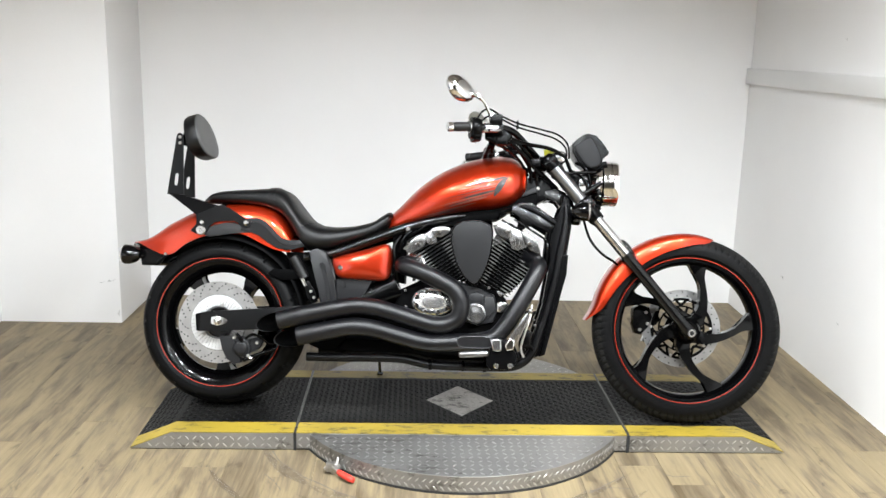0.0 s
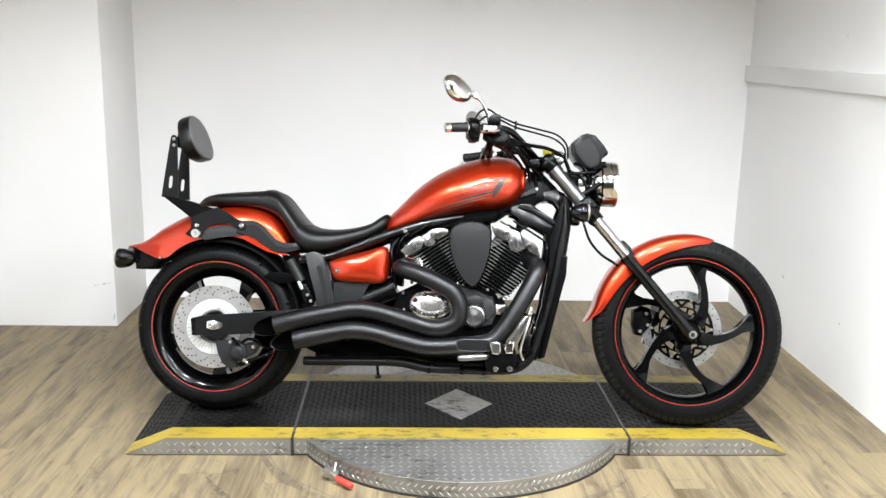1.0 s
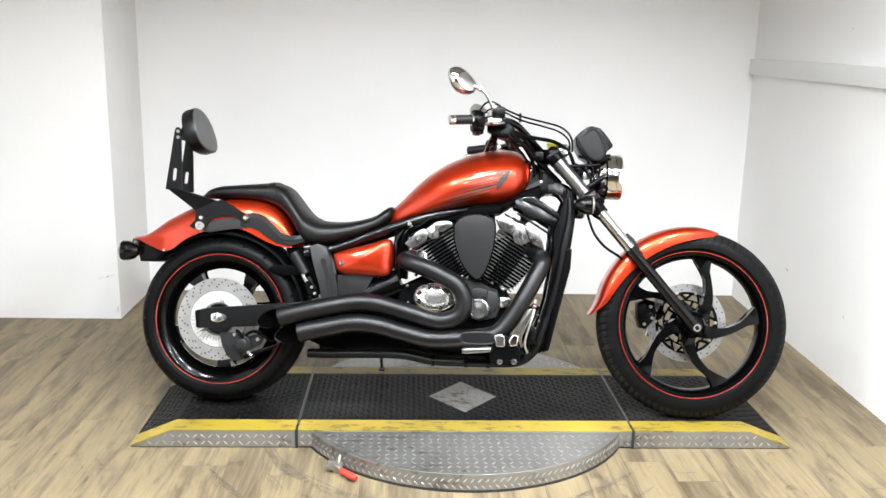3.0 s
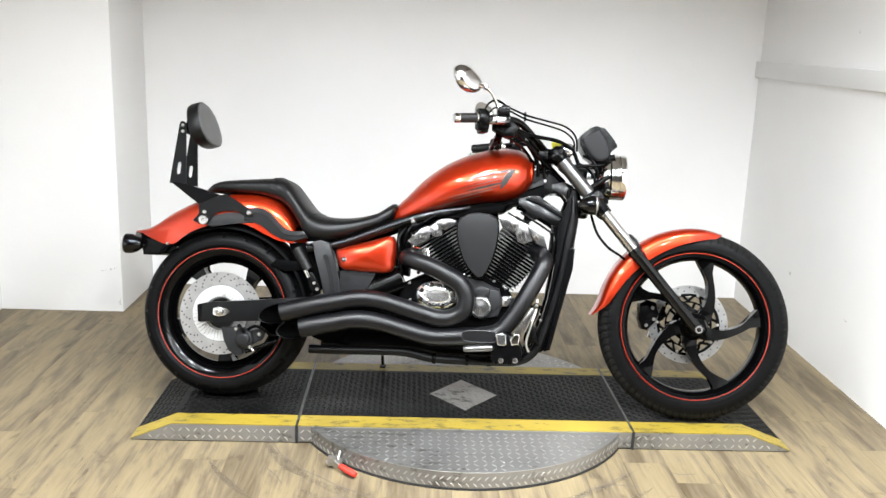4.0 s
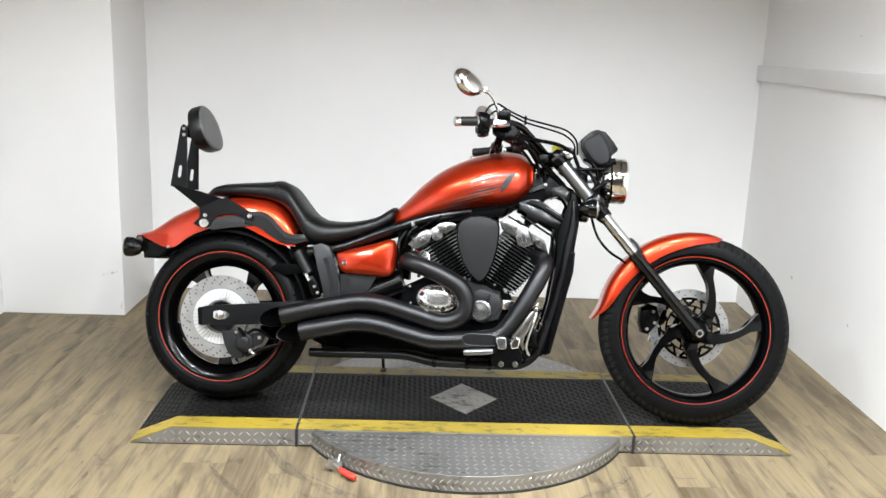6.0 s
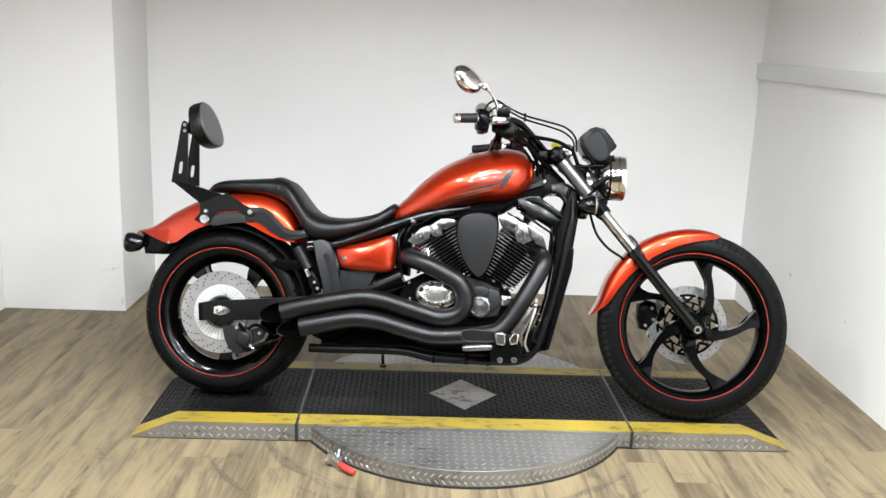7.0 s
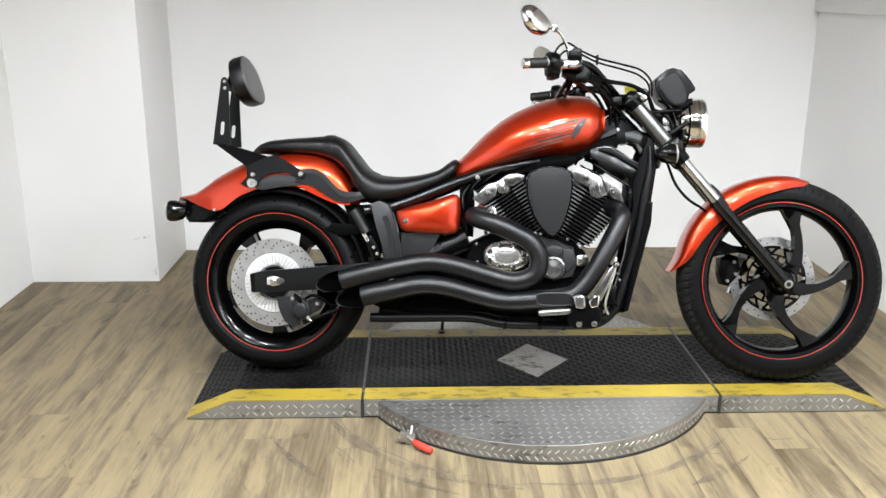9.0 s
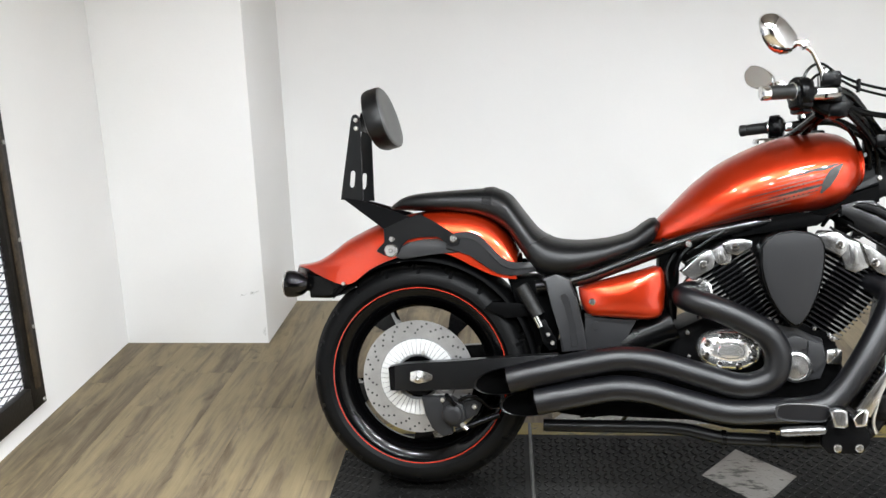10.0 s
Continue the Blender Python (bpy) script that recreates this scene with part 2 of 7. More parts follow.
DECKLUG = surface("worn_tread_lug", (0.0038, 0.0037, 0.0036), 0.38, vary=0.7, scale=4, fine=200, bump=0.1, spec=0.13)
HEADMETAL = surface("polished_alloy_head", (0.31, 0.307, 0.305), 0.20, 0.92, vary=0.3, scale=45, rough_vary=0.3, bump=0.06)
CARRIERBASE = surface("grey_carrier_web", (0.15, 0.15, 0.15), 0.5, 0.2, vary=0.1, scale=25)
STREAK = surface("pale_streak", (0.21, 0.070, 0.050), 0.3, 0.3, vary=0.3, scale=60, coat=0.8)
FIN = surface("black_fin", (0.0030, 0.0030, 0.0034), 0.38, 0.0, vary=0.2, scale=20, spec=0.16)
FINEDGE = surface("machined_fin_edge", (0.16, 0.158, 0.155), 0.36, 0.75, vary=0.3, scale=40)
GLOSSBLACK = surface("gloss_black_plastic", (0.0012, 0.0012, 0.0013), 0.06, vary=0.1, scale=10, bump=0.0, coat=0.1, spec=0.3)
CHROME = surface("chrome", (0.72, 0.72, 0.725), 0.06, 1.0, vary=0.03, scale=12, rough_vary=0.05, bump=0.0)
CAST = surface("polished_alloy", (0.52, 0.515, 0.51), 0.22, 1.0, vary=0.08, scale=25, rough_vary=0.15, bump=0.03)
FORKMETAL = surface("brushed_fork_tube", (0.17, 0.17, 0.172), 0.33, 1.0, vary=0.10, scale=20)
DISCSTEEL = surface("brake_disc_steel", (0.33, 0.325, 0.32), 0.33, 0.9, vary=0.15, scale=25, fine=300)
CARRIER = surface("white_disc_carrier", (0.56, 0.56, 0.555), 0.36, 0.45, vary=0.06, scale=25)
RUBBER = surface("tyre_rubber", (0.0016, 0.0016, 0.0017), 0.46, vary=0.3, scale=16, fine=300, bump=0.16, spec=0.10)
TREADRUBBER = surface("dusty_tread_rubber", (0.0088, 0.0085, 0.0080), 0.7, vary=0.4, scale=14, fine=260, bump=0.2, spec=0.1)
GRIPRUBBER = surface("grip_rubber", (0.0050, 0.0048, 0.0046), 0.5, vary=0.2, scale=20, bump=0.2, spec=0.3)
LEATHER = surface("black_vinyl", (0.0020, 0.0020, 0.0022), 0.40, vary=0.25, scale=10, fine=330, bump=0.28, spec=0.28)
PADGREY = surface("grey_vinyl_face", (0.075, 0.075, 0.075), 0.45, vary=0.12, scale=10, fine=330, bump=0.18)
STRIPE = surface("orange_red_stripe", (0.36, 0.028, 0.014), 0.2, vary=0.1, scale=20, coat=0.4)
SMOKE = surface("smoked_lens", (0.045, 0.030, 0.026), 0.08, vary=0.1, coat=1.0)
TAG = surface("yellow_tag", (0.80, 0.72, 0.06), 0.5, vary=0.1)


def clear_glass():
    m, nt, p = tree_of("clear_glass")
    p.inputs["Transmission Weight"].default_value, p.inputs["Roughness"].default_value = 1.0, 0.02
    p.inputs["IOR"].default_value = 1.45
    p.inputs["Base Color"].default_value = (0.95, 0.96, 0.96, 1)
    return m


def film_of(name, base, low, high, scale):
    """A thin broken film of dirt that lets the surface below show through."""
    m = surface(name, base, 0.75, vary=0.3, scale=30)
    nt = m.node_tree
    co = nt.nodes.new("ShaderNodeTexCoord")
    n = node(nt, "ShaderNodeTexNoise", Scale=scale, Detail=5.0, Roughness=0.65)
    r = nt.nodes.new("ShaderNodeMapRange")
    r.inputs["From Min"].default_value, r.inputs["From Max"].default_value = 0.4, 0.66
    r.inputs["To Min"].default_value, r.inputs["To Max"].default_value = low, high
    nt.links.new(co.outputs["Object"], n.inputs["Vector"])
    nt.links.new(n.outputs["Fac"], r.inputs["Value"])
    nt.links.new(r.outputs[0], nt.nodes["Principled BSDF"].inputs["Alpha"])
    return m


RUBBED = film_of("rubbed_grey_film", (0.105, 0.092, 0.075), 0.06, 0.42, 14)
SMUDGE = film_of("grey_smudge_film", (0.62, 0.62, 0.60), 0.0, 0.35, 40)
# flat black without gloss: the shade inside the exhaust pipes as a colour
BORESHADE = surface("bore_shade", (0.0012, 0.0012, 0.0012), 0.9, vary=0.2, spec=0.0)
GLASS = clear_glass()
MIRROR = surface("mirror_glass", (0.85, 0.86, 0.86), 0.02, 1.0, vary=0.0, rough_vary=0.0, bump=0.0)


# ---------------------------------------------------------------- mesh helpers
def mesh_of(name, bm, material, sharp=38):
    me = bpy.data.meshes.new(name)
    bmesh.ops.recalc_face_normals(bm, faces=bm.faces)
    bm.to_mesh(me)
    bm.free()
    me.materials.append(material)
    me.polygons.foreach_set("use_smooth", [True] * len(me.polygons))
    me.set_sharp_from_angle(angle=radians(sharp))
    return me


def part(name, bm, material, parent=None, label="", sharp=38):
    ob = new(name, mesh_of(name, bm, material, sharp))
    ob.parent = parent
    return tagged(ob, label)


def thing(name, label, category, group="", m=None):
    ob = tagged(new(name), label, category, group)
    ob.empty_display_size = 0.1
    if m is not None:
        ob.matrix_world = m
    return ob


def solid(name, bm, material, label, category="", group="", kind="", sharp=38):
    return tagged(new(name, mesh_of(name, bm, material, sharp)), label, category, group, kind)


def box(bm, lo, hi, bevel=0.0, segments=2, m=None):
    lo, hi = Vector(lo), Vector(hi)
    made = bmesh.ops.create_cube(bm, size=1.0, matrix=Matrix.LocRotScale((lo + hi) / 2, None, hi - lo))
    vs = made["verts"]
    if bevel:
        es = list({e for v in vs for e in v.link_edges})
        out = bmesh.ops.bevel(bm, geom=es, offset=bevel, segments=segments, affect="EDGES", profile=0.5)
        vs = list({v for f in out["faces"] for v in f.verts} | {v for v in vs if v.is_valid})
    if m is not None:
        bmesh.ops.transform(bm, matrix=m, verts=vs)
    return bm


def plate(bm, poly, y0, y1, bevel=0.0, segments=2):
    """A flat outline in x and z, given thickness from y0 to y1, its edges rounded."""
    a = [bm.verts.new((x, y0, z)) for x, z in poly]
    b = [bm.verts.new((x, y1, z)) for x, z in poly]
    n = len(poly)
    rim = []
    fa, fb = bm.faces.new(a), bm.faces.new(b[::-1])
    for i in range(n):
        bm.faces.new((a[i], b[i], b[(i + 1) % n], a[(i + 1) % n]))
    if bevel:
        rim = list(fa.edges) + list(fb.edges)
        bmesh.ops.bevel(bm, geom=rim, offset=bevel, segments=segments, affect="EDGES", profile=0.6, clamp_overlap=True)
    return bm


def smooth_path(pts, per=6, closed=False):
    """Catmull-Rom through points, per steps between two."""
    pts = [Vector(p) for p in pts]
    out = []
    n = len(pts)
    for i in range(n - 1):
        p0, p1, p2, p3 = pts[max(i - 1, 0)], pts[i], pts[i + 1], pts[min(i + 2, n - 1)]
        for k in range(per):
            t = k / per
            out.append(0.5 * (2 * p1 + (p2 - p0) * t + (2 * p0 - 5 * p1 + 4 * p2 - p3) * t * t + (3 * p1 - p0 - 3 * p2 + p3) * t ** 3))
    out.append(pts[-1])
    return out


def rings_to_faces(bm, rings, caps=True, closed=False):
    n = len(rings[0])
    pairs = list(zip(rings, rings[1:])) + ([(rings[-1], rings[0])] if closed else [])
    for a, b in pairs:
        for i in range(n):
            bm.faces.new((a[i], a[(i + 1) % n], b[(i + 1) % n], b[i]))
    if caps and not closed:
        bm.faces.new(rings[0][::-1])
        bm.faces.new(rings[-1])
    return bm


def tube(bm, pts, r, seg=14, per=6, caps=True, slash=None):
    """A round tube along a path; r is one radius or one for each point. slash: how far the last ring reaches on along the path, by its y."""
    path = smooth_path(pts, per) if per > 1 else [Vector(p) for p in pts]
    radii = np.interp(np.linspace(0, 1, len(path)), np.linspace(0, 1, len(pts)), r).tolist() if hasattr(r, "__len__") else [r] * len(path)
    up = Vector((0.13, 0.02, 1)).normalized()
    rings = []
    for i, p in enumerate(path):
        d = (path[min(i + 1, len(path) - 1)] - path[max(i - 1, 0)]).normalized()
        u = up - d * up.dot(d)
        if u.length < 1e-3:
            u = Vector((1, 0, 0)) - d * d.x
        u.normalize()
        up = u
        w = d.cross(u)
        ring = []
        for k in range(seg):
            a = 2 * math.pi * k / seg
            q = p + radii[i] * (math.cos(a) * u + math.sin(a) * w)
            if slash and i == len(path) - 1:
                q = q + d * slash * (q.y - p.y) / radii[i]
            ring.append(bm.verts.new(q))
        rings.append(ring)
    return rings_to_faces(bm, rings, caps)


def rod(bm, a, b, r, seg=14, r2=None):
    return tube(bm, [a, b], [r, r if r2 is None else r2], seg, 1)


def lathe(bm, profile, centre=(0, 0, 0), axis="y", seg=64, closed=False, shape=None, caps=True):
    """Turns a profile of (radius, along) about an axis. shape(angle, radius, along) may change the radius."""
    rings = []
    c = Vector(centre)
    for k in range(seg):
        a = 2 * math.pi * k / seg
        ring = []
        for r, s in profile:
            rr = shape(a, r, s) if shape else r
            u, v = rr * math.cos(a), rr * math.sin(a)
            ring.append(bm.verts.new(c + Vector({"y": (u, s, v), "x": (s, u, v), "z": (u, v, s)}[axis])))
        rings.append(ring)
    n = len(profile)
    for i in range(seg):
        a, b = rings[i], rings[(i + 1) % seg]
        for j in range(n if closed else n - 1):
            bm.faces.new((a[j], a[(j + 1) % n], b[(j + 1) % n], b[j]))
    if caps and not closed:
        for j, keep in ((0, profile[0][0]), (n - 1, profile[-1][0])):
            if keep > 1e-4:
                bm.faces.new([r[j] for r in rings])
    bmesh.ops.remove_doubles(bm, verts=bm.verts, dist=1e-6)
    return bm


def cubic(xs, ys, x):
    """A smooth curve through values."""
    xs, ys = np.array(xs, float), np.array(ys, float)
    m = np.gradient(ys, xs)
    i = int(np.clip(np.searchsorted(xs, x) - 1, 0, len(xs) - 2))
    h = xs[i + 1] - xs[i]
    t = min(max((x - xs[i]) / h, 0), 1)
    return float((2 * t**3 - 3 * t * t + 1) * ys[i] + (t**3 - 2 * t * t + t) * h * m[i] + (3 * t * t - 2 * t**3) * ys[i + 1] + (t**3 - t * t) * h * m[i + 1])


def power(c, e):
    return math.copysign(abs(c) ** e, c)


def bolt(bm, centre, r=0.008, height=0.006, side=-1, seg=12):
    """A domed bolt head that faces sideways."""
    x, y, z = centre
    lathe(bm, [(r, 0), (r, side * height * 0.6), (r * 0.75, side * height), (0, side * height * 1.05)], (x, y, z), "y", seg)
    return bm


B = bmesh.new


def bolts(parent, material, spots, r=0.0065, height=0.006, side=-1, name="bolt"):
    for spot in spots:
        bm = B()
        bolt(bm, spot, r, height, side)
        part(name, bm, material, parent)

# ---------------------------------------------------------------- the room
LEFT, RIGHT, BACK, FRONT = -2.24, 1.70, 1.98, -6.0
PILX, PILY = -1.63, 1.44
bm = B()
box(bm, (LEFT - 0.15, FRONT - 0.15, -0.12), (RIGHT + 0.15, BACK + 0.15, -0.0045))
floor = solid("floor", bm, SUBFLOOR, "floor of printed oak vinyl planks in beige and grey-brown", "floor", kind="structure")
bm = B()
box(bm, (LEFT - 0.15, BACK, -0.1), (RIGHT + 0.15, BACK + 0.15, CEIL))
solid("wall_back", bm, WALL, "plain white painted wall behind the motorcycle", "wall", kind="structure")
# the right wall stands a little out of square
SKEW = pose(RIGHT, 0.45, 0, 0, 0, -1.0)
bm = B()
box(bm, (0, FRONT - 0.45, -0.1), (0.15, BACK - 0.45 + 0.04, CEIL), m=SKEW)
solid("wall_right", bm, WALL, "plain white painted side wall with a trim rail", "wall", kind="structure")
# added wall out of view; its dark colour dims what chrome and black parts mirror
bm = B()
box(bm, (LEFT - 0.15, FRONT - 0.15, -0.1), (RIGHT + 0.15, FRONT, CEIL))
solid("wall_front", bm, REARWALL, "unseen wall that closes the room, dark to dim the reflections", "wall", kind="structure")
bm = B()
box(bm, (LEFT, PILY, -0.1), (PILX, BACK, CEIL), 0.004, 2)
solid("wall_pillar", bm, WALL, "square white painted pillar in the corner", "pillar", kind="structure")
# the left wall, open behind the wire mesh
OY0, OY1, OZ0, OZ1 = -0.80, 0.62, 0.15, 1.285
bm = B()
for lo, hi in (((FRONT, -0.1), (OY0, CEIL)), ((OY1, -0.1), (BACK, CEIL)), ((OY0, -0.1), (OY1, OZ0)), ((OY0, OZ1), (OY1, CEIL))):
    box(bm, (LEFT - 0.15, lo[0], lo[1]), (LEFT, hi[0], hi[1]))
bmesh.ops.remove_doubles(bm, verts=bm.verts, dist=1e-5)
solid("wall_left", bm, WALL, "white painted side wall with a wire mesh opening", "wall", kind="structure")
# ceiling out of view, coloured dark so that glossy parts mirror little light
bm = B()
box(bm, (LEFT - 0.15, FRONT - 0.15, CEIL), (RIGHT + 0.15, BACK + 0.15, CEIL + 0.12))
solid("ceiling", bm, CEILING, "unseen dark grey-brown ceiling that keeps the reflections dim", "ceiling", kind="structure")
# trim rail along the right wall
bm = B()
box(bm, (-0.026, FRONT - 0.3, 1.272), (0, BACK - 0.452, 1.357), 0.004, 2, SKEW)
solid("trim", bm, TRIM, "white painted rail board along the wall", "trim", kind="structure")
# the hall seen through the wire mesh
bm = B()
X0, X1 = LEFT - 1.9, LEFT - 0.15
box(bm, (X0 - 0.1, -2.6, -0.1), (X0, 2.2, CEIL))
box(bm, (X0, -2.7, -0.1), (X1, -2.6, CEIL))
box(bm, (X0, 2.2, -0.1), (X1, 2.3, CEIL))
solid("wall_hall", bm, HALLWALL, "cool white wall of the hall behind the mesh", "wall", kind="structure")
bm = B()
box(bm, (X0, -2.6, -0.1), (X1, 2.2, 0.0))
solid("floor_hall", bm, HALLFLOOR, "grey floor of the hall behind the mesh", "floor", kind="structure")
bm = B()
box(bm, (X0, -2.6, CEIL), (X1, 2.2, CEIL + 0.1))
solid("ceiling_hall", bm, HALLWALL, "white ceiling of the hall behind the mesh", "ceiling", kind="structure")
post = thing("hall_post", "brown-grey square post standing behind the wire mesh", "post")
bm = B()
box(bm, (-2.985, 0.965, 0.0), (-2.935, 1.015, CEIL), 0.005)
part("shaft", bm, HALLPOST, post)
bm = B()
box(bm, (-3.06, 0.90, 0.0), (-2.84, 1.08, 0.025), 0.006)
part("foot_plate", bm, DARK, post, "dark steel foot plate")

# framed wire mesh on the left wall
mesh_panel = thing("mesh_panel", "black expanded wire mesh in a dark stained frame on the wall", "mesh panel")
FX0, FX1 = LEFT + 0.001, LEFT + 0.028
MY0, MY1, MZ0, MZ1 = -0.88, 0.705, 0.082, 1.352
for nm, lo, hi in (
    ("frame_bar", (MY1 - 0.085, MZ0), (MY1, MZ1)), ("frame_bar", (MY0, MZ0), (MY0 + 0.085, MZ1)),
    ("frame_bar", (MY0 + 0.0855, MZ0), (MY1 - 0.0855, MZ0 + 0.085)), ("frame_bar", (MY0 + 0.0855, MZ1 - 0.042), (MY1 - 0.0855, MZ1)),
):
    bm = B()
    box(bm, (FX0, lo[0], lo[1]), (FX1, hi[0], hi[1]), 0.003, 2)
    part(nm, bm, FRAMEWOOD, mesh_panel)
bm = B()
box(bm, (FX0, MY0 + 0.0855, MZ1 - 0.050), (FX0 + 0.014, MY1 - 0.0855, MZ1 - 0.0425))
part("white_strip", bm, TRIM, mesh_panel, "thin white strip under the top bar")
bm = B()
box(bm, (FX0, MY0 + 0.0855, MZ1 - 0.085), (FX1 - 0.006, MY1 - 0.0855, MZ1 - 0.0505), 0.003, 2)
part("inner_bar", bm, FRAMEWOOD, mesh_panel)
# rounded bead along the upright
bm = B()
box(bm, (FX1, MY1 - 0.062, MZ0 + 0.07), (FX1 + 0.007, MY1 - 0.030, MZ1 - 0.06), 0.003, 2)
part("bead", bm, BEADWOOD, mesh_panel)
# strands
bm = B()
iy0, iy1, iz0, iz1 = MY0 + 0.08, MY1 - 0.08, MZ0 + 0.08, MZ1 - 0.08
slope, step = 0.34, 0.0262
for sgn in (1, -1):
    span = slope * (iy1 - iy0)
    c = iz0 - (span if sgn > 0 else 0)
    while c < iz1 + (0 if sgn > 0 else span):
        ends = []
        for y in (iy0, iy1):
            ends.append((y, c + sgn * slope * (y - iy0)))
        (ya, za), (yb, zb) = ends
        ts = [0.0, 1.0]
        for lim in (iz0, iz1):
            t = (lim - za) / (zb - za)
            if 0 < t < 1:
                ts.append(t)
        ts = sorted(t for t in ts if iz0 - 1e-6 <= za + t * (zb - za) <= iz1 + 1e-6)
        if len(ts) >= 2 and ts[-1] - ts[0] > 0.01:
            p, q = [(FX0 + 0.006 + 0.001 * sgn, ya + t * (yb - ya), za + t * (zb - za)) for t in (ts[0], ts[-1])]
            rod(bm, p, q, 0.0022, 4)
        c += step
part("wire_mesh", bm, WIRE, mesh_panel, "black expanded diamond wire mesh", sharp=80)
for y, z in ((MY1 - 0.014, MZ1 - 0.02), (MY1 - 0.014, 0.98), (MY1 - 0.012, 0.66), (MY1 - 0.012, 0.36), (MY1 - 0.014, MZ0 + 0.015), (0.42, MZ1 - 0.02), (0.05, MZ1 - 0.02), (0.36, MZ0 + 0.016), (-0.02, MZ0 + 0.016)):
    bm = B()
    lathe(bm, [(0.008, 0), (0.007, 0.003), (0.003, 0.0045), (0, 0.0046)], (FX1, y, z), "x", 10)
    part("screw", bm, ZINC, mesh_panel)

# ceiling lamps
for i, (lx, ly) in enumerate(LAMPS):
    if i == 0:
        lamp = thing("ceiling_light", "round white ceiling light, switched on", "ceiling light", "lights on the ceiling", pose(lx, ly, CEIL))
        bm = B()
        lathe(bm, [(0.115, 0.0), (0.12, -0.02), (0.105, -0.05), (0.092, -0.052), (0.09, -0.03), (0, -0.03)], (0, 0, 0), "z", 32)
        part("housing", bm, LAMPBODY, lamp)
        bm = B()
        lathe(bm, [(0.088, -0.034), (0.088, -0.046), (0.05, -0.052), (0, -0.053)], (0, 0, 0), "z", 32)
        part("diffuser", bm, GLOW, lamp, "glowing white diffuser")
    else:
        copy_thing(lamp, pose(lx, ly, CEIL))


# ---------------------------------------------------------------- the turntable and its ramps
CX, CY, DR, H = 0.043, 0.277, 0.632, 0.066
Y0, Y1 = -0.034, 0.592
GL, GR = -0.560, 0.644
BL, TL, BR, TR = -0.998, -1.143, 1.066, 1.222


def lugs(bm, spots, long=0.0105, wide=0.0026, high=0.0014):
    """Raised tread lugs; each spot is a centre, a way along, and a normal."""
    for c, along, up in spots:
        c, along, up = Vector(c), Vector(along).normalized(), Vector(up).normalized()
        side = up.cross(along)
        ring = [bm.verts.new(c + along * a * long + side * b * wide) for a, b in ((-1, 0), (-0.35, 1), (0.35, 1), (1, 0), (0.35, -1), (-0.35, -1))]
        top = [bm.verts.new(c + along * a * long * 0.75 + side * b * wide * 0.4 + up * high) for a, b in ((-1, 0), (1, 0))]
        t0, t1 = top
        bm.faces.new((ring[0], t0, ring[1]))
        bm.faces.new((ring[1], t0, t1, ring[2]))
        bm.faces.new((ring[2], t1, ring[3]))
        bm.faces.new((ring[3], t1, ring[4]))
        bm.faces.new((ring[4], t1, t0, ring[5]))
        bm.faces.new((ring[5], t0, ring[0]))


def grid_spots(x0, x1, y0, y1, z, keep=lambda x, y: True, step=0.0295):
    out, j = [], 0
    y = y0
    while y <= y1:
        i = 0
        x = x0
        while x <= x1:
            if keep(x, y):
                out.append(((x, y, z), (1, 1 if (i + j) % 2 else -1, 0), (0, 0, 1)))
            x += step
            i += 1
        y += step
        j += 1
    return out


def face_spots(x0, x1, y, z0, z1, low=lambda x: 1.0, step=0.0265):
    out, j = [], 0
    z = z0
    while z <= z1:
        i = 0
        x = x0
        while x <= x1:
            if z < low(x):
                out.append(((x, y, z), (1, 0, 1 if (i + j) % 2 else -1), (0, -1, 0)))
            x += step
            i += 1
        z += step
        j += 1
    return out


turntable = thing("turntable", "round motorcycle turntable of silver tread plate standing on the floor", "turntable")
bm = B()
lathe(bm, [(0, 0.0), (DR - 0.006, 0.0), (DR - 0.004, 0.006), (DR, 0.008), (DR, H - 0.0034), (DR - 0.0004, H - 0.003), (0, H - 0.003)], (CX, CY, 0), "z", 128)
part("disc", bm, STEEL, turntable, "round disc of silver diamond tread plate", sharp=30)
bm = B()
inside = lambda x, y: (x - CX) ** 2 + (y - CY) ** 2 < (DR - 0.015) ** 2
lugs(bm, grid_spots(CX - DR, CX + DR, -0.36, Y0 - 0.01, H - 0.003, inside))
lugs(bm, grid_spots(CX - DR, CX + DR, Y1 + 0.01, CY + DR, H - 0.003, inside))
for k in range(0, 118):
    a = radians(205 + k * 1.1 * 2.0 / 2)
    for j, z in enumerate((0.018, 0.0405)):
        aa = a + j * radians(1.1)
        n = Vector((math.cos(aa), math.sin(aa), 0))
        t = Vector((-math.sin(aa), math.cos(aa), 0))
        if k % 2 == 0:
            lugs(bm, [(Vector((CX, CY, z)) + n * DR, t + Vector((0, 0, 1 if j % 2 else -1)), n)])
tagged(part("tread", bm, STEELLUG, turntable, sharp=20), kind="stuff")
# dark ring between the disc and the floor
bm = B()
lathe(bm, [(DR - 0.02, 0.0), (DR + 0.002, 0.0), (DR + 0.002, 0.0055), (DR - 0.02, 0.0055)], (CX, CY, 0), "z", 128, closed=True)
part("foot_ring", bm, GAP, turntable, "dark ring in the gap under the disc")


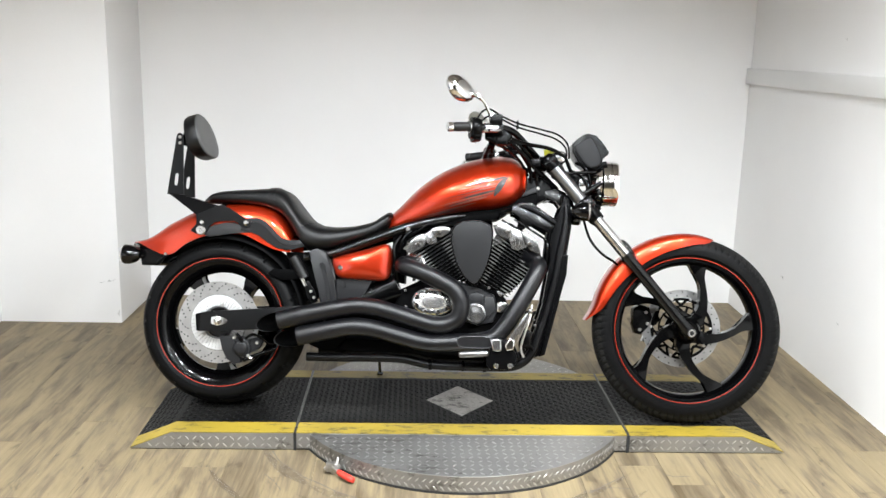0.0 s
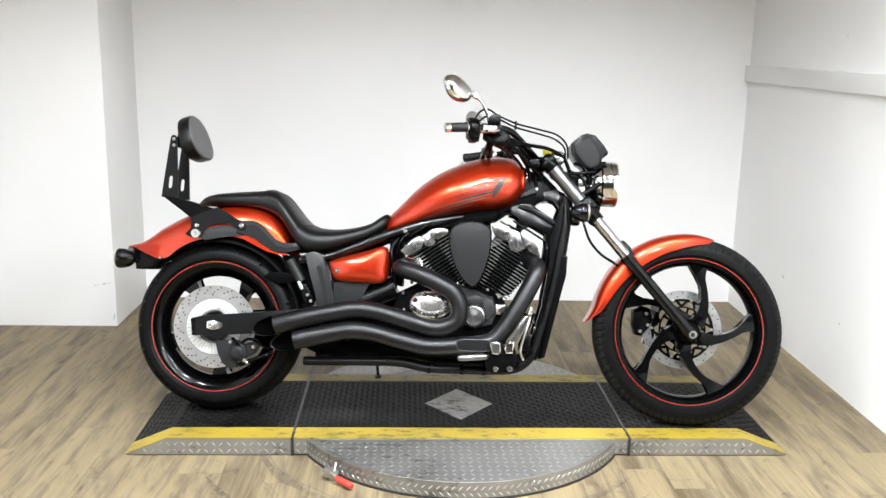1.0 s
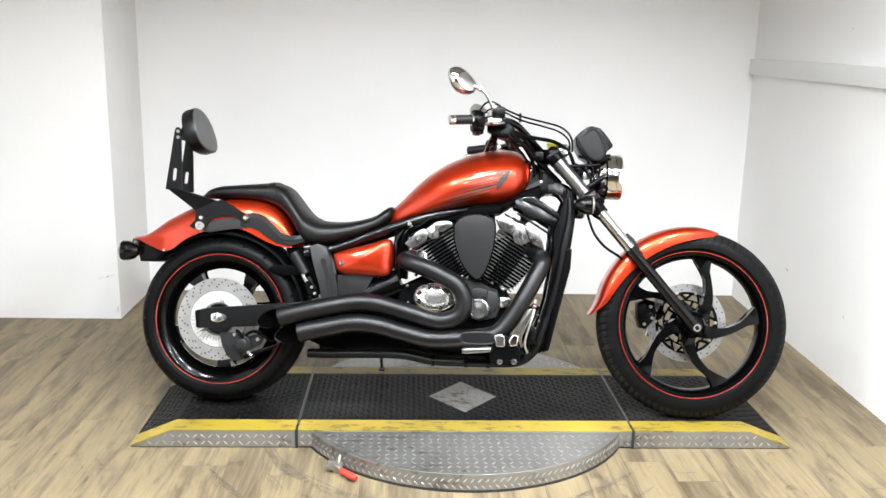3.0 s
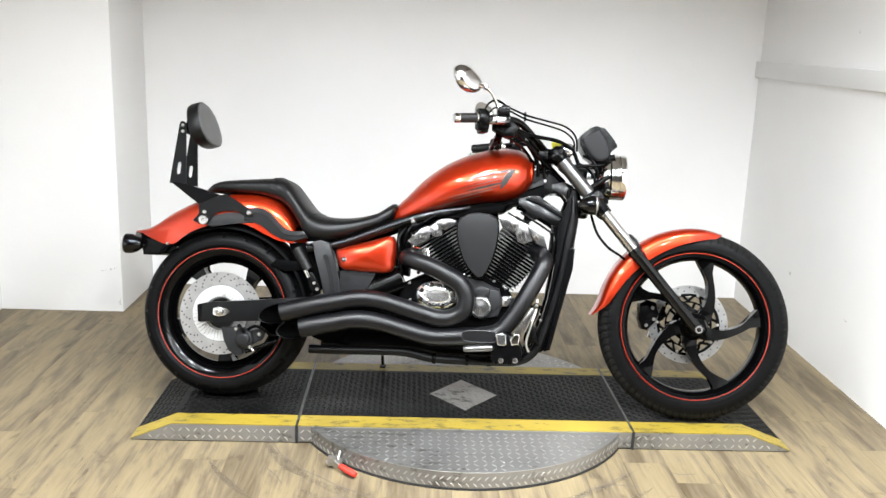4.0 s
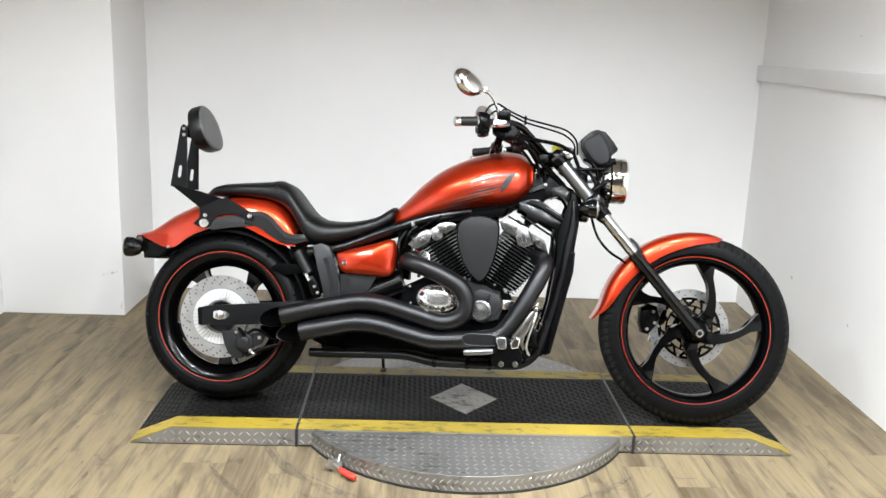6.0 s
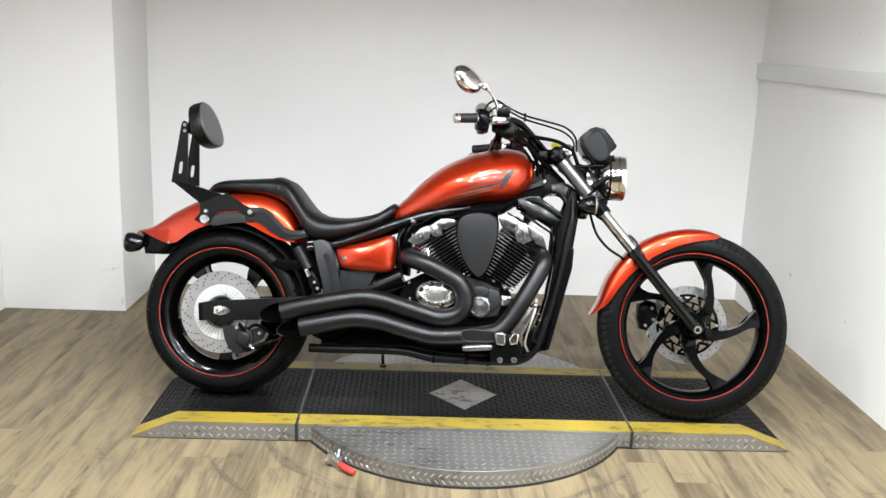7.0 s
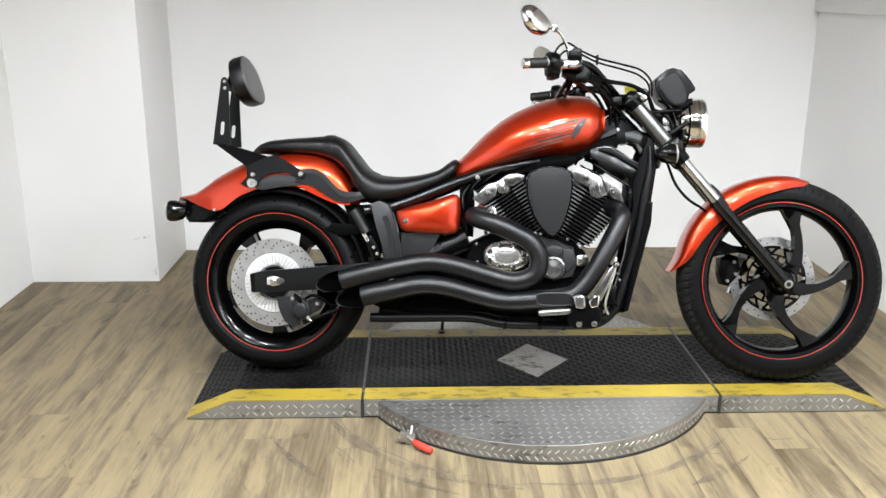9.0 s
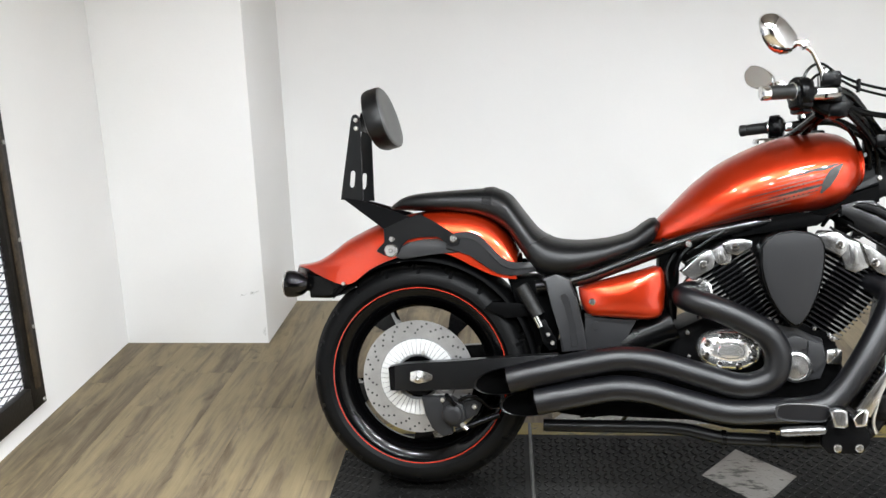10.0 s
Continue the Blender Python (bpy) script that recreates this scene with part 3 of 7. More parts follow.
def deck(name, x0, x1, ramp_at, ramp_tip, label, with_diamond=False):
    """One length of the black deck with yellow edges; the outer lengths slope down to the floor."""
    t = thing(name, label, "ramp", "lengths of the deck")
    left = ramp_tip is not None and ramp_tip <= x0
    if ramp_tip is None:
        prof = [(x0, 0.006), (x1, 0.006), (x1, H), (x0, H)]
    elif left:
        prof = [(ramp_tip, 0.003), (x1, 0.003), (x1, H), (ramp_at, H), (ramp_tip, 0.006)]
    else:
        prof = [(x0, 0.003), (ramp_tip, 0.003), (ramp_tip, 0.006), (ramp_at, H), (x0, H)]
    bm = B()
    plate(bm, prof, Y0, Y1, 0.0015, 1)
    part("body", bm, STEEL, t, "silver tread plate sides", sharp=30)

    def top(ya, yb, lift, material, nm, lab=""):
        bm = B()
        xs = sorted({p[0] for p in prof})
        line = [(x, max(p[1] for p in prof if p[0] == x)) for x in xs]
        if ramp_tip is not None:
            line = [(x, z) for x, z in line]
        rows = []
        for x, z in line:
            rows.append([bm.verts.new((x, y, z + e)) for y, e in ((ya, 0.0002), (ya, lift), (yb, lift), (yb, 0.0002))])
        for a, b in zip(rows, rows[1:]):
            for k in range(3):
                bm.faces.new((a[k], b[k], b[k + 1], a[k + 1]))
        bm.faces.new(rows[0])
        bm.faces.new(rows[-1][::-1])
        return part(nm, bm, material, t, lab, sharp=30)

    top(Y0 + 0.088, Y1 - 0.079, 0.0024, DECK, "tread_surface", "worn black anti-slip surface")
    top(Y0 - 0.001, Y0 + 0.0875, 0.0026, YELLOW, "edge_stripe", "yellow painted edge")
    top(Y1 - 0.0785, Y1 + 0.001, 0.0026, YELLOW, "edge_stripe", "yellow painted edge")
    # tread lugs on the black surface and on the front face
    bm = B()
    flat0, flat1 = (ramp_at, x1) if left else ((x0, ramp_at) if ramp_tip is not None else (x0, x1))
    dia = lambda x, y: with_diamond and abs(x - CX - 0.004) / 0.131 + abs(y - CY) / 0.152 < 1.06
    lugs(bm, grid_spots(flat0 + 0.012, flat1 - 0.012, Y0 + 0.10, Y1 - 0.09, H + 0.0024, lambda x, y: not dia(x, y), 0.021), 0.0100, 0.0036, 0.0020)
    if ramp_tip is not None:
        run = (ramp_at - ramp_tip)
        n = Vector((-(H - 0.006) if run > 0 else (H - 0.006), 0, abs(run))).normalized()
        spots = []
        for c, al, u in grid_spots(min(ramp_at, ramp_tip) + 0.012, max(ramp_at, ramp_tip) - 0.012, Y0 + 0.10, Y1 - 0.09, 0, step=0.021):
            z = 0.006 + (H - 0.006) * (c[0] - ramp_tip) / run + 0.0024
            spots.append(((c[0], c[1], z), (al[0], al[1], -al[0] * n.x / n.z), n))
        lugs(bm, spots, 0.0100, 0.0036, 0.0020)
    tagged(part("deck_tread", bm, DECKLUG, t, sharp=20), kind="stuff")
    bm = B()
    lo, hi = (ramp_tip, x1) if left else ((x0, ramp_tip) if ramp_tip is not None else (x0, x1))
    cut = (lambda x: 0.006 + (H - 0.006) * (x - ramp_tip) / (ramp_at - ramp_tip) - 0.010) if ramp_tip is not None else (lambda x: 1.0)
    lugs(bm, face_spots(lo + 0.015, hi - 0.012, Y0, 0.018, H - 0.012, cut))
    tagged(part("side_tread", bm, STEELLUG, t, sharp=20), kind="stuff")
    # dark slab between the deck and the floor
    bm = B()
    box(bm, (lo + (0.03 if left else 0), Y0 + 0.004, 0.0), (hi - (0.03 if (ramp_tip is not None and not left) else 0), Y1 - 0.004, 0.0035))
    part("dark_foot", bm, GAP, t)
    if with_diamond:
        bm = B()
        c = (CX + 0.004, CY)
        quad = [(c[0] - 0.131, c[1]), (c[0], c[1] - 0.152), (c[0] + 0.131, c[1]), (c[0], c[1] + 0.152)]
        lower = [bm.verts.new((x, y, H + 0.0022)) for x, y in quad]
        upper = [bm.verts.new((x, y, H + 0.0036)) for x, y in quad]
        bm.faces.new(upper)
        for k in range(4):
            bm.faces.new((lower[k], lower[(k + 1) % 4], upper[(k + 1) % 4], upper[k]))
        part("diamond_plate", bm, WORN, t, "bare worn metal diamond in the deck")
        bm = B()
        lugs(bm, grid_spots(c[0] - 0.13, c[0] + 0.13, c[1] - 0.15, c[1] + 0.15, H + 0.0036, lambda x, y: abs(x - c[0]) / 0.131 + abs(y - c[1]) / 0.152 < 0.88, 0.026), 0.011, 0.0027, 0.001)
        tagged(part("diamond_tread", bm, WORN, t, sharp=20), kind="stuff")
    return t


deck("deck_ramp", TL, GL - 0.005, BL, TL, "black deck ramp with yellow edges, sloping to the floor behind")
deck("deck_platform", GL + 0.005, GR - 0.005, None, None, "black worn deck with yellow edges and a bare metal diamond", True)
deck("deck_ramp", GR + 0.005, TR, BR, TR, "black deck ramp with yellow edges, sloping to the floor ahead")
# steel strips that cover the joints
for gx in (GL, GR):
    strip = thing("joint_strip", "thin steel strip in the joint between deck lengths", "strip", "joint strips")
    bm = B()
    box(bm, (gx - 0.0035, Y0 + 0.05, H - 0.02), (gx + 0.0035, Y1 - 0.002, H + 0.0042), 0.001, 1)
    part("strip", bm, JOINT, strip)
    bm = B()
    box(bm, (gx - 0.0045, Y0 - 0.002, 0.0), (gx + 0.0045, Y0 + 0.0495, H + 0.002))
    part("end_block", bm, GAP, strip, "black end of the joint")

# locking lever of the turntable
lever = thing("locking_lever", "steel locking clamp with a red rubber grip on the floor", "lever")
bm = B()
box(bm, (-0.012, -0.008, 0.0), (0.022, 0.030, 0.028), 0.004)
box(bm, (-0.030, -0.012, 0.012), (0.004, 0.004, 0.05), 0.003)
rod(bm, (-0.035, 0.0, 0.022), (-0.010, -0.004, 0.036), 0.007, 10)
rod(bm, (-0.005, -0.010, 0.034), (0.030, -0.044, 0.024), 0.0055, 10)
rod(bm, (0.004, 0.016, 0.015), (0.012, 0.040, 0.05), 0.006, 10)
part("clamp", bm, ZINC, lever)
bm = B()
tube(bm, [(0.018, -0.034, 0.027), (0.030, -0.046, 0.024), (0.062, -0.072, 0.019), (0.078, -0.084, 0.017)], [0.009, 0.012, 0.013, 0.010], 14, 4)
part("grip", bm, REDGRIP, lever, "red rubber grip")
lever.matrix_world = pose(-0.405, -0.215, 0.0) @ Matrix.Scale(0.9, 4)

# worn line that the lever's sweep has cut into the floor
bm = B()
for a0, a1, r in ((205, 262, 0.752), (263, 300, 0.748), (303, 318, 0.735)):
    n = 40
    prev = None
    for k in range(n + 1):
        a = radians(a0 + (a1 - a0) * k / n)
        rr = r + 0.004 * math.sin(9 * a) + 0.002 * math.sin(31 * a)
        w = 0.0016 * (0.5 + abs(math.sin(5 * a)))
        pair = [bm.verts.new((CX + (rr + d) * math.cos(a), CY + (rr + d) * math.sin(a), 0.0006)) for d in (-w, w)]
        if prev:
            bm.faces.new((prev[0], pair[0], pair[1], prev[1]))
        prev = pair
for pts in (((0.40, -0.36), (0.43, -0.33), (0.52, -0.30), (0.60, -0.31)), ((0.73, -0.20), (0.76, -0.22), (0.82, -0.215)), ((0.98, -0.18), (1.00, -0.23), (1.05, -0.30)), ((-0.42, -0.42), (-0.38, -0.40), (-0.34, -0.44)), ((-0.64, -0.22), (-0.60, -0.27), (-0.57, -0.33))):
    prev = None
    for x, y in pts:
        pair = [bm.verts.new((x, y - 0.002, 0.0006)), bm.verts.new((x + 0.001, y + 0.002, 0.0006))]
        if prev:
            bm.faces.new((prev[0], pair[0], pair[1], prev[1]))
        prev = pair
part("wear_line", bm, SCUFF, floor, "dark worn arc and scratches in the planks")
# greyed band rubbed into the planks round the turntable, and dull drag marks
bm = B()
for a0, a1, r, half in ((196, 262, 0.776, 0.020), (262, 322, 0.742, 0.013), (208, 226, 0.99, 0.010), (228, 250, 0.845, 0.010), (296, 316, 0.845, 0.012)):
    prev = None
    for k in range(61):
        a = radians(a0 + (a1 - a0) * k / 60)
        fade = min(1, 6 * (k / 60), 6 * (1 - k / 60))
        w = half * fade * (0.8 + 0.3 * math.sin(17 * a)) + 0.0005
        row = [bm.verts.new((CX + (r + d * w) * math.cos(a), CY + (r + d * w) * math.sin(a), 0.0003)) for d in (-1, 1)]
        if prev:
            bm.faces.new((prev[0], row[0], row[1], prev[1]))
        prev = row
part("rubbed_band", bm, RUBBED, floor, "greyish rubbed arc round the turntable")
for host, spots in (
    (bpy.data.objects["wall_pillar"], (("y", -1.70, PILY, 0.219, 0.026, 0.006), ("y", -1.665, PILY, 0.227, 0.016, 0.004), ("y", -1.645, PILY, 0.05, 0.008, 0.015))),
    (bpy.data.objects["wall_right"], (("x", RIGHT, 0.85, 1.506, 0.012, 0.004), ("x", RIGHT, 1.221, 0.352, 0.018, 0.007), ("x", RIGHT, 0.62, 0.30, 0.010, 0.004))),
):
    for axis, u, v, z, a, b in spots:
        bm = B()
        ring = []
        for k in range(18):
            th = 2 * math.pi * k / 18
            q = 1 + 0.35 * math.sin(3 * th + u) + 0.2 * math.sin(7 * th)
            du, dz = a * q * math.cos(th), b * q * math.sin(th) + 0.2 * a * q * math.cos(th)
            ring.append(bm.verts.new((u + du, v - 0.0006, z + dz) if axis == "y" else (u - 0.0006, v + du, z + dz)))
        bm.faces.new(ring)
        part("scuff_mark", bm, SMUDGE, host, "faint grey scuff on the paint")

# ---------------------------------------------------------------- the motorcycle, in its own frame: x ahead, y to its left, z up from the deck
bike = thing("motorcycle", "copper-orange and black cruiser motorcycle leaning on its side stand", "motorcycle")
RX, RR, FXW, FR = -0.875, 0.3125, 0.875, 0.3505
RC, FC = (RX, 0.0, RR), (FXW + 0.003, 0.0, FR - 0.003)


# ---- wheels
def tyre(bm, centre, R, half, bead_r, bead_y, groove):
    """A tyre with a rounded tread; groove(angle, across) gives the depth of the cuts."""
    prof = [(bead_r - 0.006, -bead_y + 0.012), (bead_r - 0.002, -bead_y), (bead_r + 0.004, -bead_y - 0.004)]
    side = [(0.16, 0.985), (0.34, 1.0), (0.52, 0.97), (0.66, 0.90), (0.78, 0.78), (0.87, 0.63), (0.94, 0.45), (0.985, 0.24), (1.0, 0.0)]
    prof += [(bead_r + (R - bead_r) * f, -half * w) for f, w in side]
    prof += [(r, -y) for r, y in prof[-2::-1]]
    seg = 640
    return lathe(bm, prof, centre, "y", seg, closed=True, shape=lambda a, r, y: r - groove(a, y / half) if r > bead_r + 0.5 * (R - bead_r) else r)


def dust_tread(ob, centre, r):
    """Gives the running surface of a tyre its dusty rubber."""
    ob.data.materials.append(TREADRUBBER)
    for f in ob.data.polygons:
        if math.hypot(f.center[0] - centre[0], f.center[2] - centre[2]) > r:
            f.material_index = 1


def front_groove(a, v):
    s = abs(v)
    ph = (a * 80 / (2 * math.pi) + s * 1.1 + (0.5 if v > 0 else 0)) % 1.0
    d = 0.0048 if (ph < 0.30 and 0.40 < s < 0.92) else 0.0
    return d


def rear_groove(a, v):
    s = abs(v)
    ph = (a * 20 / (2 * math.pi) + s * 1.1 + (0.5 if v > 0 else 0)) % 1.0
    return 0.0045 if (ph < 0.09 and 0.15 < s < 0.93) else 0.0


def rim_shell(bm, centre, lip, half, inner, far=None):
    """The hollow barrel of a cast rim; far widens it on the far side."""
    o = [(lip, -half), (lip + 0.003, -half + 0.004), (lip - 0.004, -half + 0.014), (lip - 0.02, -half * 0.45), (lip - 0.02, half * 0.45), (lip - 0.004, half - 0.014), (lip + 0.003, half - 0.004), (lip, half)]
    i = [(lip - 0.010, half - 0.001), (inner + 0.006, half * 0.72), (inner, half * 0.4), (inner, -half * 0.4), (inner + 0.006, -half * 0.72), (lip - 0.010, -half + 0.001)]
    if far:
        o = [(r if r > lip - 0.015 else lip - 0.013, y) for r, y in o]
        i = [(lip - 0.010, half - 0.001), (far + 0.004, half * 0.72), (far, half * 0.25), (far - 0.014, -0.012), (inner, -0.030), (inner, -half * 0.5), (inner + 0.006, -half * 0.72), (lip - 0.010, -half + 0.001)]
    return lathe(bm, o + i, centre, "y", 96, closed=True)


def spoke(bm, centre, end_deg, r0, r1, y0, y1, w0, w1, wend, twist):
    """A curved, flared cast spoke from the hub to the rim."""
    left, right = [], []
    n = 12
    for k in range(n + 1):
        f = k / n
        r = r0 + (r1 - r0) * f
        a = radians(end_deg - twist * (1 - f) ** 1.35)
        w = w0 + (w1 - w0) * math.sin(min(f * 1.5, 1) * math.pi / 2)
        if f > 0.72:
            w += (wend - w1) * ((f - 0.72) / 0.28) ** 2
        p = Vector((math.cos(a), math.sin(a))) * r
        a2 = radians(end_deg - twist * (1 - min(f + 0.02, 1)) ** 1.35)
        q = Vector((math.cos(a2), math.sin(a2))) * (r + (r1 - r0) * 0.02)
        t = (q - p).normalized()
        nrm = Vector((-t.y, t.x))
        left.append(p + nrm * w / 2)
        right.append(p - nrm * w / 2)
    poly = [(centre[0] + p.x, centre[2] + p.y) for p in left + right[::-1]]
    plate(bm, poly, y0, y1, 0.008, 3)


def drill(bm, centre, rows, y, r, seg=8):
    """Small dark holes as shallow studs on a brake disc."""
    for radius, count, offset in rows:
        for k in range(count):
            a = 2 * math.pi * (k + offset) / count
            lathe(bm, [(r, -0.0004), (r, 0.0004)], (centre[0] + radius * math.cos(a), y, centre[2] + radius * math.sin(a)), "y", seg)


def pinstripe(bm, centre, r, y, w=0.0016):
    return lathe(bm, [(r - w, y + 0.0008), (r - w, y - 0.0012), (r + w * 0.2, y - 0.0012), (r + w * 0.2, y + 0.0008)], centre, "y", 120, closed=True)


# rear wheel
bm = B()
rim_shell(bm, RC, 0.2375, 0.092, 0.190, 0.217)
lathe(bm, [(0.186, -0.052), (0.186, -0.040), (0.205, -0.040), (0.228, -0.070), (0.228, -0.080)], RC, "y", 96, closed=True)
lathe(bm, [(0.018, -0.10), (0.056, -0.10), (0.06, -0.085), (0.06, 0.08), (0.05, 0.10), (0.018, 0.10)], RC, "y", 40)
rear_wheel = part("rear_wheel", bm, RIMBLACK, bike, "gloss black cast rear wheel")
for k in range(5):
    bm = B()
    spoke(bm, RC, 57 + 72 * k, 0.045, 0.204, -0.045, 0.03, 0.050, 0.034, 0.086, 10)
    part("spoke", bm, RIMBLACK, rear_wheel)
bm = B()
tyre(bm, RC, RR, 0.105, 0.2405, 0.092, rear_groove)
dust_tread(part("tyre", bm, RUBBER, rear_wheel, "wide black rear tyre", sharp=28), RC, 0.945 * RR)
for s in (-1, 1):
    bm = B()
    pinstripe(bm, RC, 0.2410, s * 0.0945)
    part("rim_stripe", bm, STRIPE, rear_wheel, "orange-red rim stripe")
DY = -0.108
bm = B()
lathe(bm, [(0.1525, DY - 0.0025), (0.1525, DY + 0.0025), (0.100, DY + 0.0025), (0.100, DY - 0.0025)], RC, "y", 96, closed=True)
part("brake_disc", bm, DISCSTEEL, rear_wheel, "drilled steel brake disc")
bm = B()
drill(bm, RC, [(0.1455, 22, 0.0), (0.1365, 22, 0.30), (0.1275, 22, 0.60), (0.1185, 11, 0.9)], DY - 0.0026, 0.0030)
tagged(part("disc_hole", bm, GAP, rear_wheel), kind="stuff")
bm = B()
lathe(bm, [(0.1050, DY - 0.0035), (0.1035, DY - 0.005), (0.060, DY - 0.006), (0.056, DY - 0.003), (0.056, DY + 0.002), (0.1050, DY + 0.001)], RC, "y", 96, closed=True)
part("disc_carrier", bm, CARRIERBASE, rear_wheel, "ribbed white alloy disc carrier")
bm = B()
plate(bm, [(0.062, -0.0036), (0.1030, -0.0068), (0.1030, 0.0068), (0.062, 0.0036)], DY - 0.0085, DY - 0.004, 0.0012, 1)
rib_mesh = mesh_of("carrier_rib", bm, CARRIER)
for k in range(44):
    rib = new("carrier_rib", rib_mesh)
    rib.parent = rear_wheel
    rib.matrix_local = Matrix.Translation(RC) @ Matrix.Rotation(-2 * math.pi * k / 44, 4, "Y")
for k in range(5):
    a = radians(78 + 72 * k)
    bm = B()
    bolt(bm, (RX + 0.066 * math.cos(a), DY - 0.006, RR + 0.066 * math.sin(a)), 0.0066, 0.006)
    part("disc_bolt", bm, ZINC, rear_wheel)

# front wheel
bm = B()
rim_shell(bm, FC, 0.266, 0.046, 0.242)
lathe(bm, [(0.012, -0.058), (0.034, -0.058), (0.046, -0.045), (0.054, -0.02), (0.054, 0.03), (0.05, 0.045), (0.05, 0.055), (0.012, 0.055)], FC, "y", 40)
front_wheel = part("front_wheel", bm, RIMBLACK, bike, "gloss black front wheel with five curved spokes")
for k in range(5):
    bm = B()
    spoke(bm, FC, 10 + 72 * k, 0.040, 0.252, -0.026, 0.020, 0.056, 0.0235, 0.080, 42)
    part("spoke", bm, RIMBLACK, front_wheel)
bm = B()
tyre(bm, FC, FR, 0.061, 0.270, 0.046, front_groove)
dust_tread(part("tyre", bm, RUBBER, front_wheel, "black front tyre with cut shoulder tread", sharp=28), FC, 0.93 * FR)
for s in (-1, 1):
    bm = B()
    pinstripe(bm, FC, 0.2715, s * 0.0480)
    part("rim_stripe", bm, STRIPE, front_wheel, "orange-red rim stripe")
FY = 0.066
bm = B()
lathe(bm, [(0.149, FY - 0.0025), (0.149, FY + 0.0025), (0.116, FY + 0.0025), (0.116, FY - 0.0025)], FC, "y", 96, closed=True)
part("brake_disc", bm, DISCSTEEL, front_wheel, "drilled steel brake disc on the far side")
bm = B()
drill(bm, FC, [(0.141, 20, 0.0), (0.127, 20, 0.5)], FY - 0.0026, 0.0029)
tagged(part("disc_hole", bm, GAP, front_wheel), kind="stuff")
bm = B()
lathe(bm, [(0.118, FY - 0.006), (0.118, FY + 0.004), (0.108, FY + 0.004), (0.108, FY - 0.006)], FC, "y", 72, closed=True)
carrier = part("disc_carrier", bm, SATIN, front_wheel, "black web inside the brake disc")
bm = B()
lathe(bm, [(0.064, FY - 0.006), (0.064, FY + 0.004), (0.040, FY + 0.004), (0.040, FY - 0.006)], FC, "y", 48, closed=True)
part("disc_hub", bm, SATIN, carrier)
bm = B()
lathe(bm, [(0.089, FY - 0.005), (0.089, FY + 0.003), (0.083, FY + 0.003), (0.083, FY - 0.005)], FC, "y", 60, closed=True)
part("web_ring", bm, SATIN, carrier)
for k in range(10):
    a = 2 * math.pi * k / 10
    ends = [(0.060, a, 0.086, a), (0.086, a + 0.314, 0.112, a + 0.10), (0.086, a + 0.314, 0.112, a + 0.53)]
    for ra, aa, rb, ab in ends:
        bm = B()
        rod(bm, (FXW + ra * math.cos(aa), FY, FR + ra * math.sin(aa)), (FXW + rb * math.cos(ab), FY, FR + rb * math.sin(ab)), 0.0052, 6)
        part("carrier_arm", bm, SATIN, carrier)
    bm = B()
    lathe(bm, [(0, FY - 0.010), (0.005, FY - 0.009), (0.006, FY - 0.005)], (FXW + 0.113 * math.cos(a), 0, FR + 0.113 * math.sin(a)), "y", 10)
    part("disc_button", bm, ZINC, carrier)


# ---- front fork
def fork_at(f, y):
    """A point on the fork's line: 0 at the axle, 1 at the top clamp."""
    return Vector((0.876 + (0.331 - 0.876) * f, y, 0.338 + (0.962 - 0.338) * f))


for s in (-1, 1):
    y = s * 0.102
    bm = B()
    tube(bm, [fork_at(-0.015, y), fork_at(0.03, y), fork_at(0.22, y), fork_at(0.40, y), fork_at(0.435, y), fork_at(0.452, y)], [0.021, 0.0225, 0.0215, 0.0225, 0.026, 0.026], 18, 3)
    tube(bm, [fork_at(0.40, y - s * 0.008) + Vector((0.014, 0, 0.010)), fork_at(0.47, y - s * 0.01) + Vector((0.020, 0, 0.016)), fork_at(0.515, y - s * 0.012) + Vector((0.020, 0, 0.016))], [0.011, 0.008, 0.002], 8, 3)
    fork = part("fork_leg", bm, FRAMEBLACK, bike, "gloss black lower fork leg")
    bm = B()
    rod(bm, fork_at(0.45, y), fork_at(0.72, y), 0.0205, 18)
    part("fork_tube", bm, CAST, fork, "chromed fork tube")
    bm = B()
    tube(bm, [fork_at(0.655, y), fork_at(0.66, y), fork_at(0.70, y), fork_at(0.765, y)], [0.026, 0.0285, 0.030, 0.030], 20, 2)
    part("clamp_collar", bm, SATIN, fork, "black collar of the lower clamp")
    bm = B()
    tube(bm, [fork_at(0.765, y), fork_at(0.77, y), fork_at(0.955, y), fork_at(0.96, y)], [0.024, 0.0255, 0.0255, 0.024], 20, 2)
    part("fork_cover", bm, FORKMETAL, fork, "brushed silver upper fork cover")
    bm = B()
    tube(bm, [fork_at(0.95, y), fork_at(0.955, y), fork_at(1.005, y), fork_at(1.02, y)], [0.027, 0.0285, 0.0285, 0.018], 18, 2)
    part("top_cap", bm, SATIN, fork)
    bm = B()
    lathe(bm, [(0.0, s * 0.112), (0.0080, s * 0.112), (0.0085, s * 0.126), (0.012, s * 0.126), (0.0145, s * 0.122), (0.0145, s * 0.098), (0, s * 0.098)], (FXW, 0, FR - 0.009), "y", 20)
    part("axle_end", bm, ZINC, fork)
    if s > 0:
        fork.matrix_local = Matrix.Translation((0.034, 0.0, 0.006))
